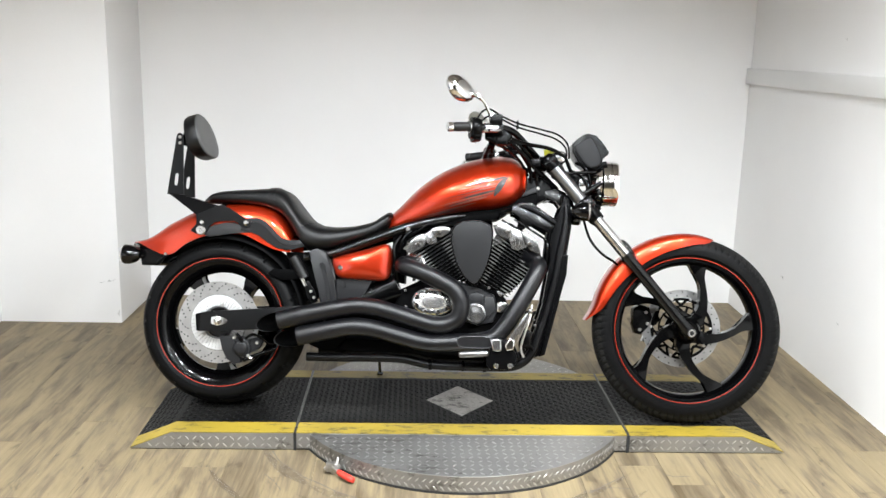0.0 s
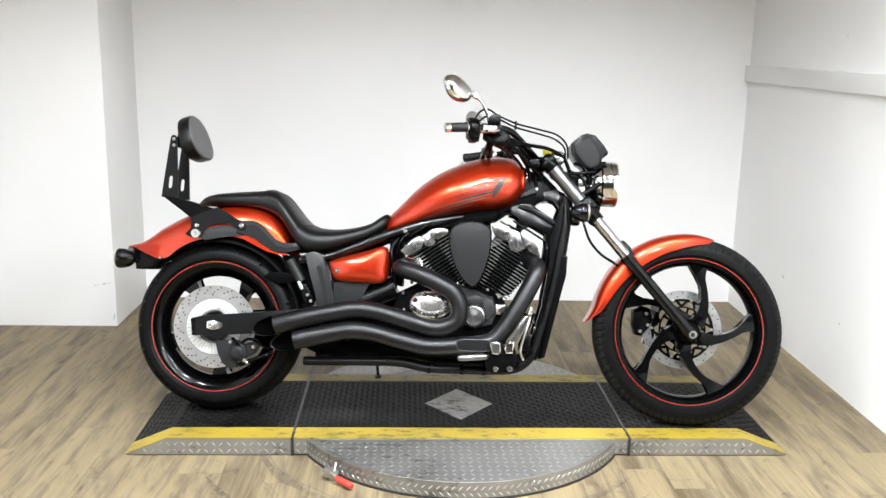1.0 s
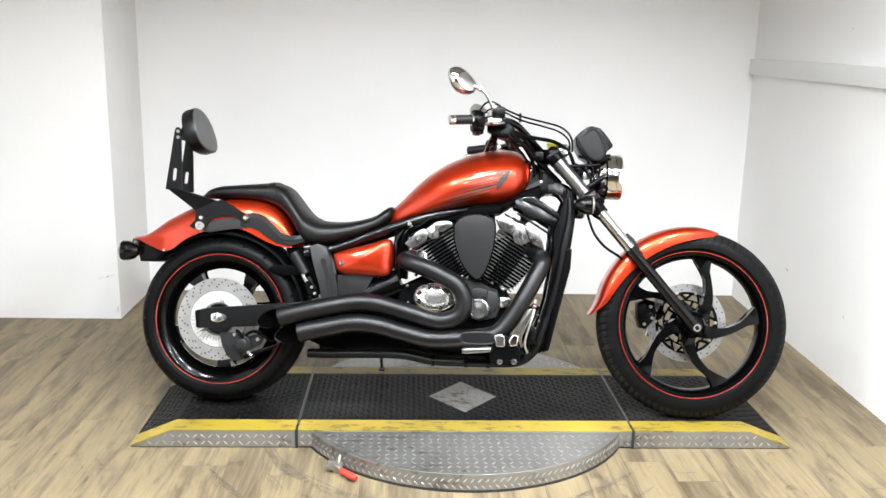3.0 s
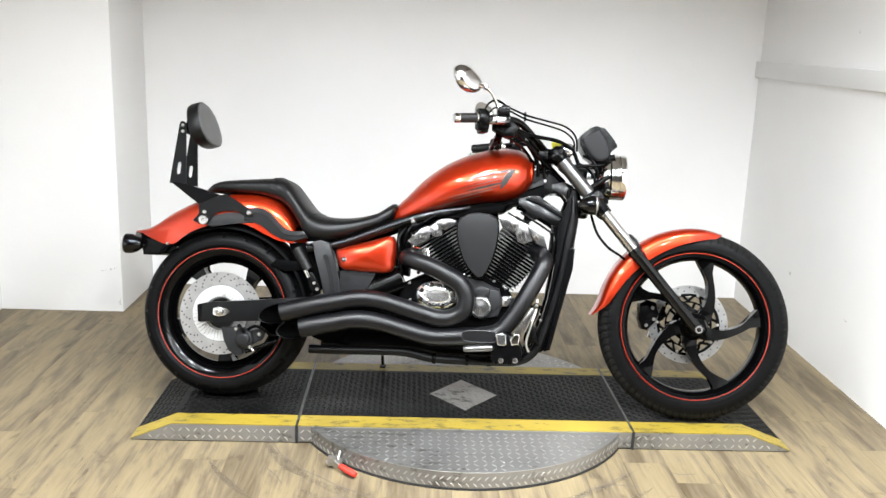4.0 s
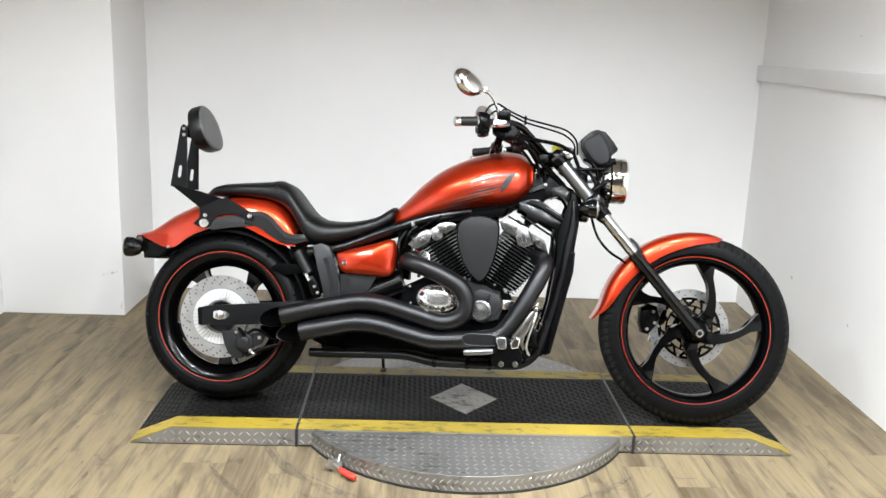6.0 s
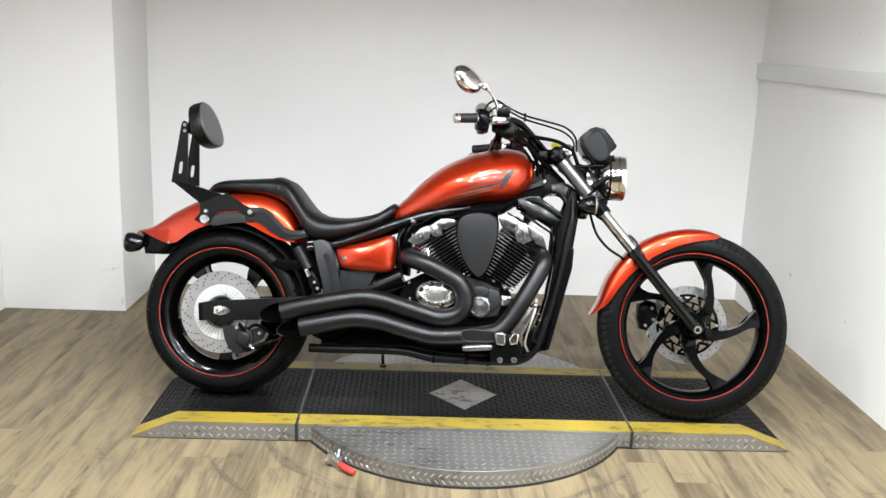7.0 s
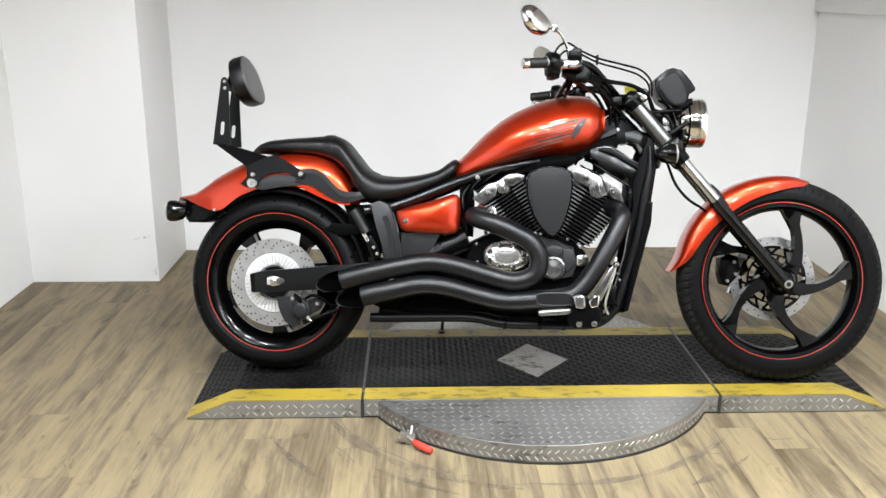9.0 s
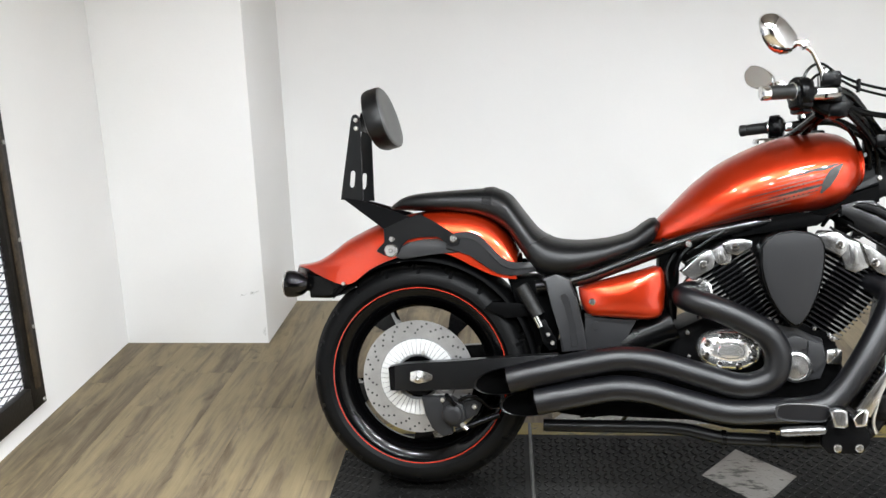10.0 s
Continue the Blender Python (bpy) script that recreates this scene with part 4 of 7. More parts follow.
# clamps
bm = B()
lower = fork_at(0.735, 0)
ang = math.atan2(0.962 - 0.338, 0.876 - 0.331)
m = Matrix.Translation(lower) @ Matrix.Rotation(ang, 4, "Y")
box(bm, (-0.020, -0.142, -0.034), (0.020, 0.142, 0.034), 0.010, 3, m)
part("lower_clamp", bm, FRAMEBLACK, bike, "black lower fork clamp")
bm = B()
m = Matrix.Translation(fork_at(0.985, 0)) @ Matrix.Rotation(ang, 4, "Y")
box(bm, (-0.013, -0.13, -0.030), (0.013, 0.13, 0.030), 0.008, 3, m)
part("upper_clamp", bm, SATIN, bike)
bm = B()
rod(bm, fork_at(0.865, 0) + Vector((-0.041, 0, -0.032)), fork_at(1.0, 0) + Vector((-0.045, 0, -0.04)), 0.030, 20)
part("steering_head", bm, FRAMEBLACK, bike)
# front caliper on the far side
bm = B()
plate(bm, [(0.690, 0.420), (0.720, 0.436), (0.752, 0.425), (0.764, 0.385), (0.750, 0.350), (0.722, 0.318), (0.700, 0.322), (0.688, 0.360)], 0.045, 0.115, 0.008)
plate(bm, [(0.765, 0.43), (0.80, 0.42), (0.79, 0.36), (0.755, 0.34)], 0.085, 0.105, 0.004)
caliper = part("front_caliper", bm, SATIN, bike, "black front brake caliper")
bm = B()
plate(bm, [(0.728, 0.292), (0.748, 0.288), (0.768, 0.318), (0.778, 0.345), (0.765, 0.352), (0.742, 0.330)], 0.070, 0.100, 0.004)
part("caliper_bridge", bm, CAST, caliper, "bright alloy half of the caliper")
bolts(caliper, ZINC, [(0.738, 0.044, 0.405), (0.745, 0.044, 0.362), (0.716, 0.044, 0.338)], 0.0065)
# brake hose
bm = B()
tube(bm, [fork_at(0.73, 0.03) + Vector((0, -0.06, -0.04)), (0.50, -0.075, 0.675), (0.545, -0.078, 0.622), (0.60, -0.066, 0.588), (0.65, 0.0, 0.545), (0.70, 0.08, 0.47), (0.715, 0.085, 0.43)], 0.0048, 8)
part("brake_hose", bm, SATIN, bike)


# ---- front mudguard
def guard(bm, centre, a0, a1, r_of, w_of, skirt_of, n=34, thick=0.004):
    outer, inner = [], []
    for k in range(n + 1):
        a = radians(a0 + (a1 - a0) * k / n)
        f = k / n
        R, w, sk = r_of(f), w_of(f), skirt_of(f)
        ro, ri = [], []
        m = 18
        for j in range(m + 1):
            th = math.pi * j / m
            y = w * power(math.cos(th), 0.55)
            drop = sk * (1 - power(math.sin(th), 0.62))
            for lst, t in ((ro, 0.0), (ri, thick)):
                rad = R - drop - t * power(math.sin(th), 0.5)
                yy = y - math.copysign(min(t, abs(y)), y)
                lst.append(bm.verts.new((centre[0] + rad * math.cos(a), yy, centre[2] + rad * math.sin(a))))
        outer.append(ro)
        inner.append(ri)
    for (a, b), (c, d) in zip(zip(outer, outer[1:]), zip(inner, inner[1:])):
        for j in range(len(a) - 1):
            bm.faces.new((a[j], a[j + 1], b[j + 1], b[j]))
            bm.faces.new((c[j], d[j], d[j + 1], c[j + 1]))
        bm.faces.new((a[0], b[0], d[0], c[0]))
        bm.faces.new((a[-1], c[-1], d[-1], b[-1]))
    for o, i in ((outer[0], inner[0]), (outer[-1], inner[-1])):
        for j in range(len(o) - 1):
            bm.faces.new((o[j], i[j], i[j + 1], o[j + 1]))
    return bm


bm = B()
guard(
    bm, FC, 75.5, 176.5,
    lambda f: 0.359 + 0.008 * math.sin(math.pi * f) + 0.026 * max(0, (f - 0.88) / 0.12) ** 2 - 0.004 * max(0, (0.1 - f) / 0.1),
    lambda f: 0.030 + 0.048 * min(1, (f / 0.2)) ** 0.6 if f < 0.85 else 0.078 - 0.030 * ((f - 0.85) / 0.15) ** 2,
    lambda f: 0.006 + 0.062 * math.sin(math.pi * min(1.0, f * 1.02)) ** 0.55 if 0 < f < 0.98 else 0.006,
)
fguard = part("front_mudguard", bm, PAINT, bike, "copper-orange front mudguard", sharp=60)

# ---- fuel tank
TX = [-0.274, -0.250, -0.211, -0.160, -0.091, -0.013, 0.057, 0.125, 0.175, 0.213, 0.240, 0.256, 0.266]
TT = [0.703, 0.740, 0.781, 0.836, 0.893, 0.936, 0.962, 0.976, 0.978, 0.970, 0.951, 0.928, 0.900]
TB = [0.682, 0.680, 0.684, 0.697, 0.722, 0.745, 0.757, 0.766, 0.777, 0.795, 0.820, 0.845, 0.870]
TW = [0.030, 0.066, 0.090, 0.113, 0.139, 0.156, 0.165, 0.166, 0.160, 0.145, 0.118, 0.085, 0.030]


def tank_section(x):
    top, low, w = cubic(TX, TT, x), cubic(TX, TB, x), cubic(TX, TW, x)
    return top, low, w, low + 0.40 * (top - low)


def tank_side(x, z, lift=0.0014):
    """How far out the tank's flank stands at a place."""
    top, low, w, mid = tank_section(x)
    f = (z - mid) / ((top - mid) if z > mid else (mid - low))
    e = 2.0 if z > mid else 2.7
    return w * max(0.0, 1 - abs(f) ** e) ** (1 / e) + lift


bm = B()
rings = []
xs = list(np.linspace(TX[0], 0.20, 30)) + list(np.linspace(0.207, TX[-1], 14))
for x in xs:
    top, low, w, mid = tank_section(x)
    ring = []
    for k in range(48):
        th = 2 * math.pi * k / 48
        c, s = math.cos(th), math.sin(th)
        e = 2 / 2.0 if s > 0 else 2 / 2.7
        ring.append(bm.verts.new((x, w * power(c, e), mid + ((top - mid) if s > 0 else (mid - low)) * power(s, e))))
    rings.append(ring)
rings_to_faces(bm, rings)
tank = part("fuel_tank", bm, PAINT, bike, "copper-orange teardrop fuel tank with grey streak decals", sharp=70)


def flank_strip(bm, pts, widths, side):
    """A decal strip that lies on the tank's flank, along points of x and z."""
    path = smooth_path([(x, 0, z) for x, z in pts], 8)
    ws = np.interp(np.linspace(0, 1, len(path)), np.linspace(0, 1, len(widths)), widths).tolist()
    prev = None
    for i, p in enumerate(path):
        d = (path[min(i + 1, len(path) - 1)] - path[max(i - 1, 0)]).normalized()
        n = Vector((-d.z, 0, d.x))
        row = []
        for k in range(5):
            q = p + n * ws[i] * (k / 4 - 0.5)
            row.append(bm.verts.new((q.x, side * tank_side(q.x, q.z), q.z)))
        if prev:
            for a, b, c, d2 in zip(prev, row, row[1:], prev[1:]):
                bm.faces.new((a, b, c, d2))
        prev = row


for s in (-1, 1):
    bm = B()
    flank_strip(bm, [(0.189, 0.889), (0.166, 0.866), (0.150, 0.840), (0.137, 0.815)], [0.002, 0.024, 0.022, 0.004], s)
    flank_strip(bm, [(0.178, 0.889), (0.140, 0.876), (0.095, 0.868)], [0.004, 0.011, 0.001], s)
    part("decal", bm, DECAL, tank, "dark grey blade-shaped decal", sharp=80)
    # fine streaks that fade out behind the blade
    for k, (x0, z0, x1, z1, w) in enumerate((
        (0.140, 0.866, -0.010, 0.830, 0.0030), (0.142, 0.858, 0.000, 0.822, 0.0045), (0.138, 0.848, -0.040, 0.801, 0.0035),
        (0.136, 0.840, -0.020, 0.797, 0.0050), (0.134, 0.831, -0.065, 0.772, 0.0035), (0.130, 0.823, -0.050, 0.770, 0.0050),
        (0.150, 0.862, 0.050, 0.838, 0.0075), (0.146, 0.852, 0.030, 0.820, 0.0060), (0.140, 0.836, 0.010, 0.800, 0.0080),
        (0.138, 0.828, 0.000, 0.786, 0.0070), (0.110, 0.812, -0.030, 0.772, 0.0065), (0.120, 0.870, 0.040, 0.848, 0.0055),
        (0.126, 0.815, -0.090, 0.752, 0.0035), (0.070, 0.790, -0.120, 0.736, 0.0045), (0.030, 0.772, -0.150, 0.724, 0.0030),
    )):
        bm = B()
        flank_strip(bm, [(x0, z0), (0.5 * (x0 + x1) + 0.01, 0.5 * (z0 + z1) + 0.003), (x1, z1)], [w * 0.5, w, 0.0006], s)
        part("decal_streak", bm, (DECALRED, STREAK, DECAL)[k % 3], tank, sharp=80)
# highlight lines laid on the near flank as thin silver strips
bm = B()
flank_strip(bm, [(0.125, 0.885), (0.09, 0.877), (0.06, 0.868)], [0.001, 0.0035, 0.001], -1)
flank_strip(bm, [(0.105, 0.872), (0.07, 0.862), (0.03, 0.849)], [0.001, 0.003, 0.001], -1)
part("decal", bm, CAST, tank, "fine silver streak, a highlight drawn on the flank", sharp=80)
bm = B()
pts = []
for k in range(25):
    th = math.pi * (1.25 - 1.5 * k / 24)
    top, low, w, mid = tank_section(0.247)
    c, sn = math.cos(th), math.sin(th)
    pts.append((0.249, w * power(c, 1.0), mid + ((top - mid) if sn > 0 else (mid - low)) * power(sn, 0.9)))
tube(bm, pts, 0.0042, 8, 2)
part("front_lip", bm, PAINT, tank, "rounded seam lip at the tank's front")
bm = B()
lathe(bm, [(0.036, 0.0), (0.036, 0.008), (0.030, 0.014), (0, 0.016)], (0.045, 0.045, 0.952), "z", 28)
part("filler_cap", bm, CHROME, tank, "chrome filler cap")

# ---- seat
SX = [-0.970, -0.940, -0.905, -0.86, -0.78, -0.715, -0.672, -0.640, -0.604, -0.562, -0.522, -0.47, -0.41, -0.35, -0.305, -0.272, -0.250, -0.240]
ST = [0.775, 0.796, 0.808, 0.814, 0.821, 0.826, 0.826, 0.811, 0.768, 0.719, 0.696, 0.688, 0.690, 0.701, 0.718, 0.743, 0.751, 0.740]
SB = [0.765, 0.764, 0.762, 0.759, 0.755, 0.745, 0.728, 0.703, 0.655, 0.598, 0.588, 0.594, 0.612, 0.636, 0.654, 0.672, 0.696, 0.722]
SW = [0.040, 0.080, 0.098, 0.108, 0.116, 0.122, 0.128, 0.138, 0.150, 0.165, 0.172, 0.172, 0.162, 0.144, 0.125, 0.105, 0.090, 0.070]
bm = B()
rings = []
for x in np.linspace(SX[0], SX[-1], 70):
    top, low, w = cubic(SX, ST, x), cubic(SX, SB, x), cubic(SX, SW, x)
    mid = low + 0.45 * (top - low)
    ring = []
    for k in range(36):
        th = 2 * math.pi * k / 36
        c, s = math.cos(th), math.sin(th)
        ring.append(bm.verts.new((x, w * power(c, 0.7), mid + ((top - mid) if s > 0 else (mid - low)) * power(s, 0.75))))
    rings.append(ring)
rings_to_faces(bm, rings)
seat = part("seat", bm, LEATHER, bike, "black vinyl two-up seat", sharp=75)


def seat_seam(bm, x, r=0.0022, lift=0.0006, tilt=0.0):
    pts = []
    for k in range(19):
        th = math.pi * k / 18
        c, s = math.cos(th), math.sin(th)
        xx = x + tilt * (1 - s)
        top, low, w = cubic(SX, ST, xx), cubic(SX, SB, xx), cubic(SX, SW, xx)
        mid = low + 0.45 * (top - low)
        pts.append((xx, (w + lift) * power(c, 0.7), mid + (top - mid + lift) * power(s, 0.75)))
    tube(bm, pts, r, 6, 2)


bm = B()
for k in range(9):
    seat_seam(bm, -0.706 + 0.003 * k, 0.0026, 0.0006)
part("strap", bm, LEATHER, seat, "narrow stitched strap across the pillion seat")
bm = B()
seat_seam(bm, -0.530, 0.0016, 0.0004, -0.05)
part("seam", bm, LEATHER, seat)

# ---- rear mudguard
GX = [-1.236, -1.200, -1.165, -1.130, -1.095, -1.060, -1.010, -0.950, -0.87, -0.80, -0.72, -0.674, -0.640, -0.612]
GT = [0.606, 0.612, 0.624, 0.648, 0.676, 0.697, 0.722, 0.744, 0.762, 0.768, 0.762, 0.740, 0.704, 0.655]
GB = [0.600, 0.598, 0.584, 0.571, 0.559, 0.562, 0.600, 0.629, 0.647, 0.647, 0.612, 0.593, 0.586, 0.584]
GW = [0.040, 0.078, 0.100, 0.112, 0.120, 0.124, 0.127, 0.128, 0.128, 0.128, 0.128, 0.128, 0.127, 0.125]


def arch(bm, xs, inset):
    rows = []
    for x in xs:
        top, low, w = cubic(GX, GT, x) - inset, cubic(GX, GB, x), cubic(GX, GW, x) - inset
        rows.append([bm.verts.new((x, w * power(math.cos(math.pi * j / 24), 0.6), low + (top - low) * power(math.sin(math.pi * j / 24), 0.62))) for j in range(25)])
    for a, b in zip(rows, rows[1:]):
        for j in range(24):
            bm.faces.new((a[j], a[j + 1], b[j + 1], b[j]))
    return rows


bm = B()
xs = np.linspace(GX[0], GX[-1], 48)
o, i = arch(bm, xs, 0.0), arch(bm, xs, 0.005)
for j in (0, -1):
    for k in range(len(o) - 1):
        bm.faces.new((o[k][j], o[k + 1][j], i[k + 1][j], i[k][j]))
for k in (0, -1):
    for j in range(24):
        bm.faces.new((o[k][j], o[k][j + 1], i[k][j + 1], i[k][j]))
rguard = part("rear_mudguard", bm, PAINT, bike, "copper-orange rear mudguard", sharp=60)
bm = B()
guard(bm, RC, 12, 139, lambda f: 0.334, lambda f: 0.116, lambda f: 0.020, thick=0.004)
part("inner_guard", bm, DARK, rguard, "black inner mudguard over the tyre", sharp=60)
for s in (-1, 1):
    bm = B()
    top = [(-0.800, 0.690), (-0.778, 0.703), (-0.738, 0.707), (-0.703, 0.691), (-0.663, 0.652), (-0.634, 0.630), (-0.597, 0.629), (-0.560, 0.632)]
    line = [(p.x, p.z) for p in smooth_path([(x, 0, z) for x, z in top], 4)]
    under = [(-0.560, 0.606), (-0.600, 0.596), (-0.628, 0.592), (-0.662, 0.598), (-0.702, 0.620), (-0.731, 0.645), (-0.766, 0.655), (-0.800, 0.660)]
    plate(bm, line + under, s * 0.122, s * 0.134, 0.003)
    part("strut_cover", bm, COVERGREY, rguard, "charcoal strut cover along the mudguard")
    bm = B()
    plate(bm, line[3:] + [(x - 0.005, z - 0.016) for x, z in line[:3:-1]], s * 0.1342, s * 0.1375, 0.0012, 1)
    part("strut_edge", bm, GREYCAST, rguard, "lighter grey edge of the strut cover")
# plate bracket and tail
bm = B()
plate(bm, [(-1.200, 0.588), (-1.150, 0.576), (-1.090, 0.554), (-1.060, 0.558), (-1.045, 0.545), (-1.085, 0.530), (-1.133, 0.516), (-1.189, 0.516)], -0.085, 0.085, 0.008)
part("tail_bracket", bm, SATIN, rguard, "black tail bracket under the mudguard")
bm = B()
bolt(bm, (-1.082, -0.126, 0.561), 0.0055)
part("guard_bolt", bm, ZINC, rguard)


def signal(x, y, z, r, length, ahead, stalk):
    """A bullet-shaped turn signal, its lens ahead (1) or behind (-1)."""
    bm = B()
    L = ahead * length
    lathe(bm, [(0.0, -0.52 * L), (r * 0.45, -0.47 * L), (r * 0.8, -0.25 * L), (r * 0.98, 0.05 * L), (r, 0.35 * L), (r * 0.93, 0.38 * L), (0, 0.38 * L)], (x, y, z), "x", 28)
    rod(bm, (x - 0.1 * L, y, z), stalk, 0.009, 12)
    t = part("turn_signal", bm, GLOSSBLACK, bike, "gloss black bullet turn signal")
    bm = B()
    lathe(bm, [(r * 0.92, 0.382 * L), (r * 0.9, 0.44 * L), (r * 0.55, 0.52 * L), (0, 0.54 * L)], (x, y, z), "x", 28)
    part("lens", bm, CLEARLENS, t, "clear signal lens")


for s in (-1, 1):
    signal(-1.222, s * 0.100, 0.555, 0.037, 0.070, -1, (-1.165, s * 0.055, 0.548))
    signal(0.455, s * 0.150, 0.771, 0.035, 0.070, 1, (0.45, s * 0.10, 0.785))
bm = B()
plate(bm, [(-1.238, 0.600), (-1.205, 0.600), (-1.190, 0.560), (-1.215, 0.545), (-1.245, 0.560)], -0.045, 0.045, 0.01)
part("tail_lamp", bm, SMOKE, bike, "dark tail lamp under the mudguard tip")

# ---- backrest
rest = None
for s in (-1, 1):
    yo, yi = s * 0.131, s * 0.137
    bm = B()
    low = [(-0.970, 0.712), (-0.920, 0.736), (-0.871, 0.752), (-0.836, 0.735), (-0.772, 0.698), (-0.763, 0.686), (-0.766, 0.672), (-0.783, 0.668), (-0.806, 0.682), (-0.824, 0.694), (-0.870, 0.691), (-0.903, 0.685), (-0.924, 0.665), (-0.928, 0.648), (-0.946, 0.636), (-0.966, 0.640), (-0.990, 0.652), (-0.966, 0.676)]
    plate(bm, low, yo, yi, 0.0012, 1)
    # slanted neck and upright, with a slot left open
    def row(x0, x1, z, y):
        return [bm.verts.new((x0, y, z)), bm.verts.new((x1, y, z)), bm.verts.new((x1, y + s * 0.005, z)), bm.verts.new((x0, y + s * 0.005, z))]

    def quad(r0, r1, c0=True, c1=True):
        for k in range(4):
            bm.faces.new((r0[k], r0[(k + 1) % 4], r1[(k + 1) % 4], r1[k]))
        if c0:
            bm.faces.new(r0)
        if c1:
            bm.faces.new(r1[::-1])

    yu = s * 0.065
    def across(p, q):
        return [bm.verts.new(v) for v in (p, q, (q[0], q[1] + s * 0.005, q[2]), (p[0], p[1] + s * 0.005, p[2]))]

    quad(across((-0.970, yo, 0.712), (-0.898, yo, 0.745)), across((-1.106, yu, 0.797), (-1.041, yu, 0.787)))
    lx = lambda z: -1.106 + (z - 0.797) * (0.026 / 0.214)
    rx = lambda z: -1.043 - (z - 0.786) * (0.012 / 0.230)
    sa, sb, sw = 0.824, 0.871, 0.0070
    sc = lambda z: -1.075 + (z - 0.826) * 0.06
    quad(row(lx(0.794), rx(0.786), 0.790, yu), row(lx(sa), rx(sa), sa, yu))
    for (za, wa), (zb, wb) in zip(((sa, 0.3), (sa + 0.003, 0.75), (sa + 0.007, 1.0), (sb - 0.007, 1.0), (sb - 0.003, 0.75)), ((sa + 0.003, 0.75), (sa + 0.007, 1.0), (sb - 0.007, 1.0), (sb - 0.003, 0.75), (sb, 0.3))):
        quad(row(lx(za), sc(za) - sw * wa, za, yu), row(lx(zb), sc(zb) - sw * wb, zb, yu), False, False)
        quad(row(sc(za) + sw * wa, rx(za), za, yu), row(sc(zb) + sw * wb, rx(zb), zb, yu), False, False)
    quad(row(lx(sb), rx(sb), sb, yu), row(lx(1.005), rx(1.005), 1.005, yu))
    cap = [(lx(1.005) + (rx(1.005) - lx(1.005)) * (0.5 - 0.5 * math.cos(math.pi * k / 10)), 1.005 + 0.021 * math.sin(math.pi * k / 10)) for k in range(11)]
    plate(bm, cap[::-1], yu, yu + s * 0.005)
    side = part("backrest_bracket", bm, SWINGBLACK, bike, "black steel backrest bracket with a slot", sharp=25)
    bolts(side, ZINC, [(-1.066, yu + s * 0.005, 1.010), (-1.065, yu + s * 0.005, 0.987)], 0.0065, 0.005, s)
    bm = B()
    lathe(bm, [(0.0178, 0), (0.0178, s * 0.010), (0.015, s * 0.013), (0.006, s * 0.0132), (0.004, s * 0.011), (0, s * 0.011)], (-0.947, yi, 0.654), "y", 24)
    part("docking_bolt", bm, CAST, side, "round polished docking bolt")
    bm = B()
    lathe(bm, [(0.010, 0), (0.010, s * 0.006), (0.007, s * 0.009), (0, s * 0.0095)], (-0.780, yi, 0.688), "y", 18)
    part("bracket_bolt", bm, CAST, side)
    bolts(side, CAST, [(-0.946, yi, 0.684)], 0.0085, 0.006, s)
for s in (-1, 1):
    bm = B()
    plate(bm, [(-0.945, 0.640), (-0.935, 0.660), (-0.902, 0.677), (-0.860, 0.686), (-0.824, 0.688), (-0.798, 0.676), (-0.760, 0.668), (-0.762, 0.652), (-0.840, 0.645), (-0.917, 0.630)], s * 0.124, s * 0.1305, 0.003, 2)
    part("docking_rail", bm, GREYCAST, bike, "black docking rail on the mudguard")
bm = B()
box(bm, (-0.012, -0.066, -0.02), (-0.006, 0.066, 0.03), 0.002, 1, pose(-1.050, 0, 1.0, 0, 16, 0))
part("pad_plate", bm, SATIN, bike, "black steel plate behind the pad")
bm = B()
box(bm, (-0.026, -0.130, -0.003), (0.026, 0.130, 0.003), 0.001, 1, pose(-0.895, 0, 0.743, 0, -21, 0))
part("cross_brace", bm, SWINGBLACK, bike, "black steel plate between the backrest brackets")


def pad_ring(depth, grow):
    out = []
    for k in range(44):
        th = 2 * math.pi * k / 44
        c, s = math.cos(th), math.sin(th)
        wide = 0.128 - 0.020 * s
        out.append((depth, (wide + grow) * power(c, 0.8), (0.086 + grow) * power(s, 0.85)))
    return out


bm = B()
pm = pose(-1.008, 0, 1.020, 0, -17, 0)
rings = [[bm.verts.new(pm @ Vector(p)) for p in pad_ring(d, g)] for d, g in ((-0.028, -0.016), (-0.024, -0.004), (-0.012, 0.0), (0.016, 0.0), (0.0215, -0.0015))]
rings_to_faces(bm, rings)
pad = part("backrest_pad", bm, LEATHER, bike, "black padded passenger backrest", sharp=50)
bm = B()
rings = [[bm.verts.new(pm @ Vector(p)) for p in pad_ring(d, g)] for d, g in ((0.0205, -0.003), (0.0235, -0.004), (0.0262, -0.010), (0.0285, -0.040), (0.0290, -0.070))]
rings_to_faces(bm, rings)
part("pad_face", bm, PADGREY, pad, "dark grey vinyl face of the pad", sharp=60)

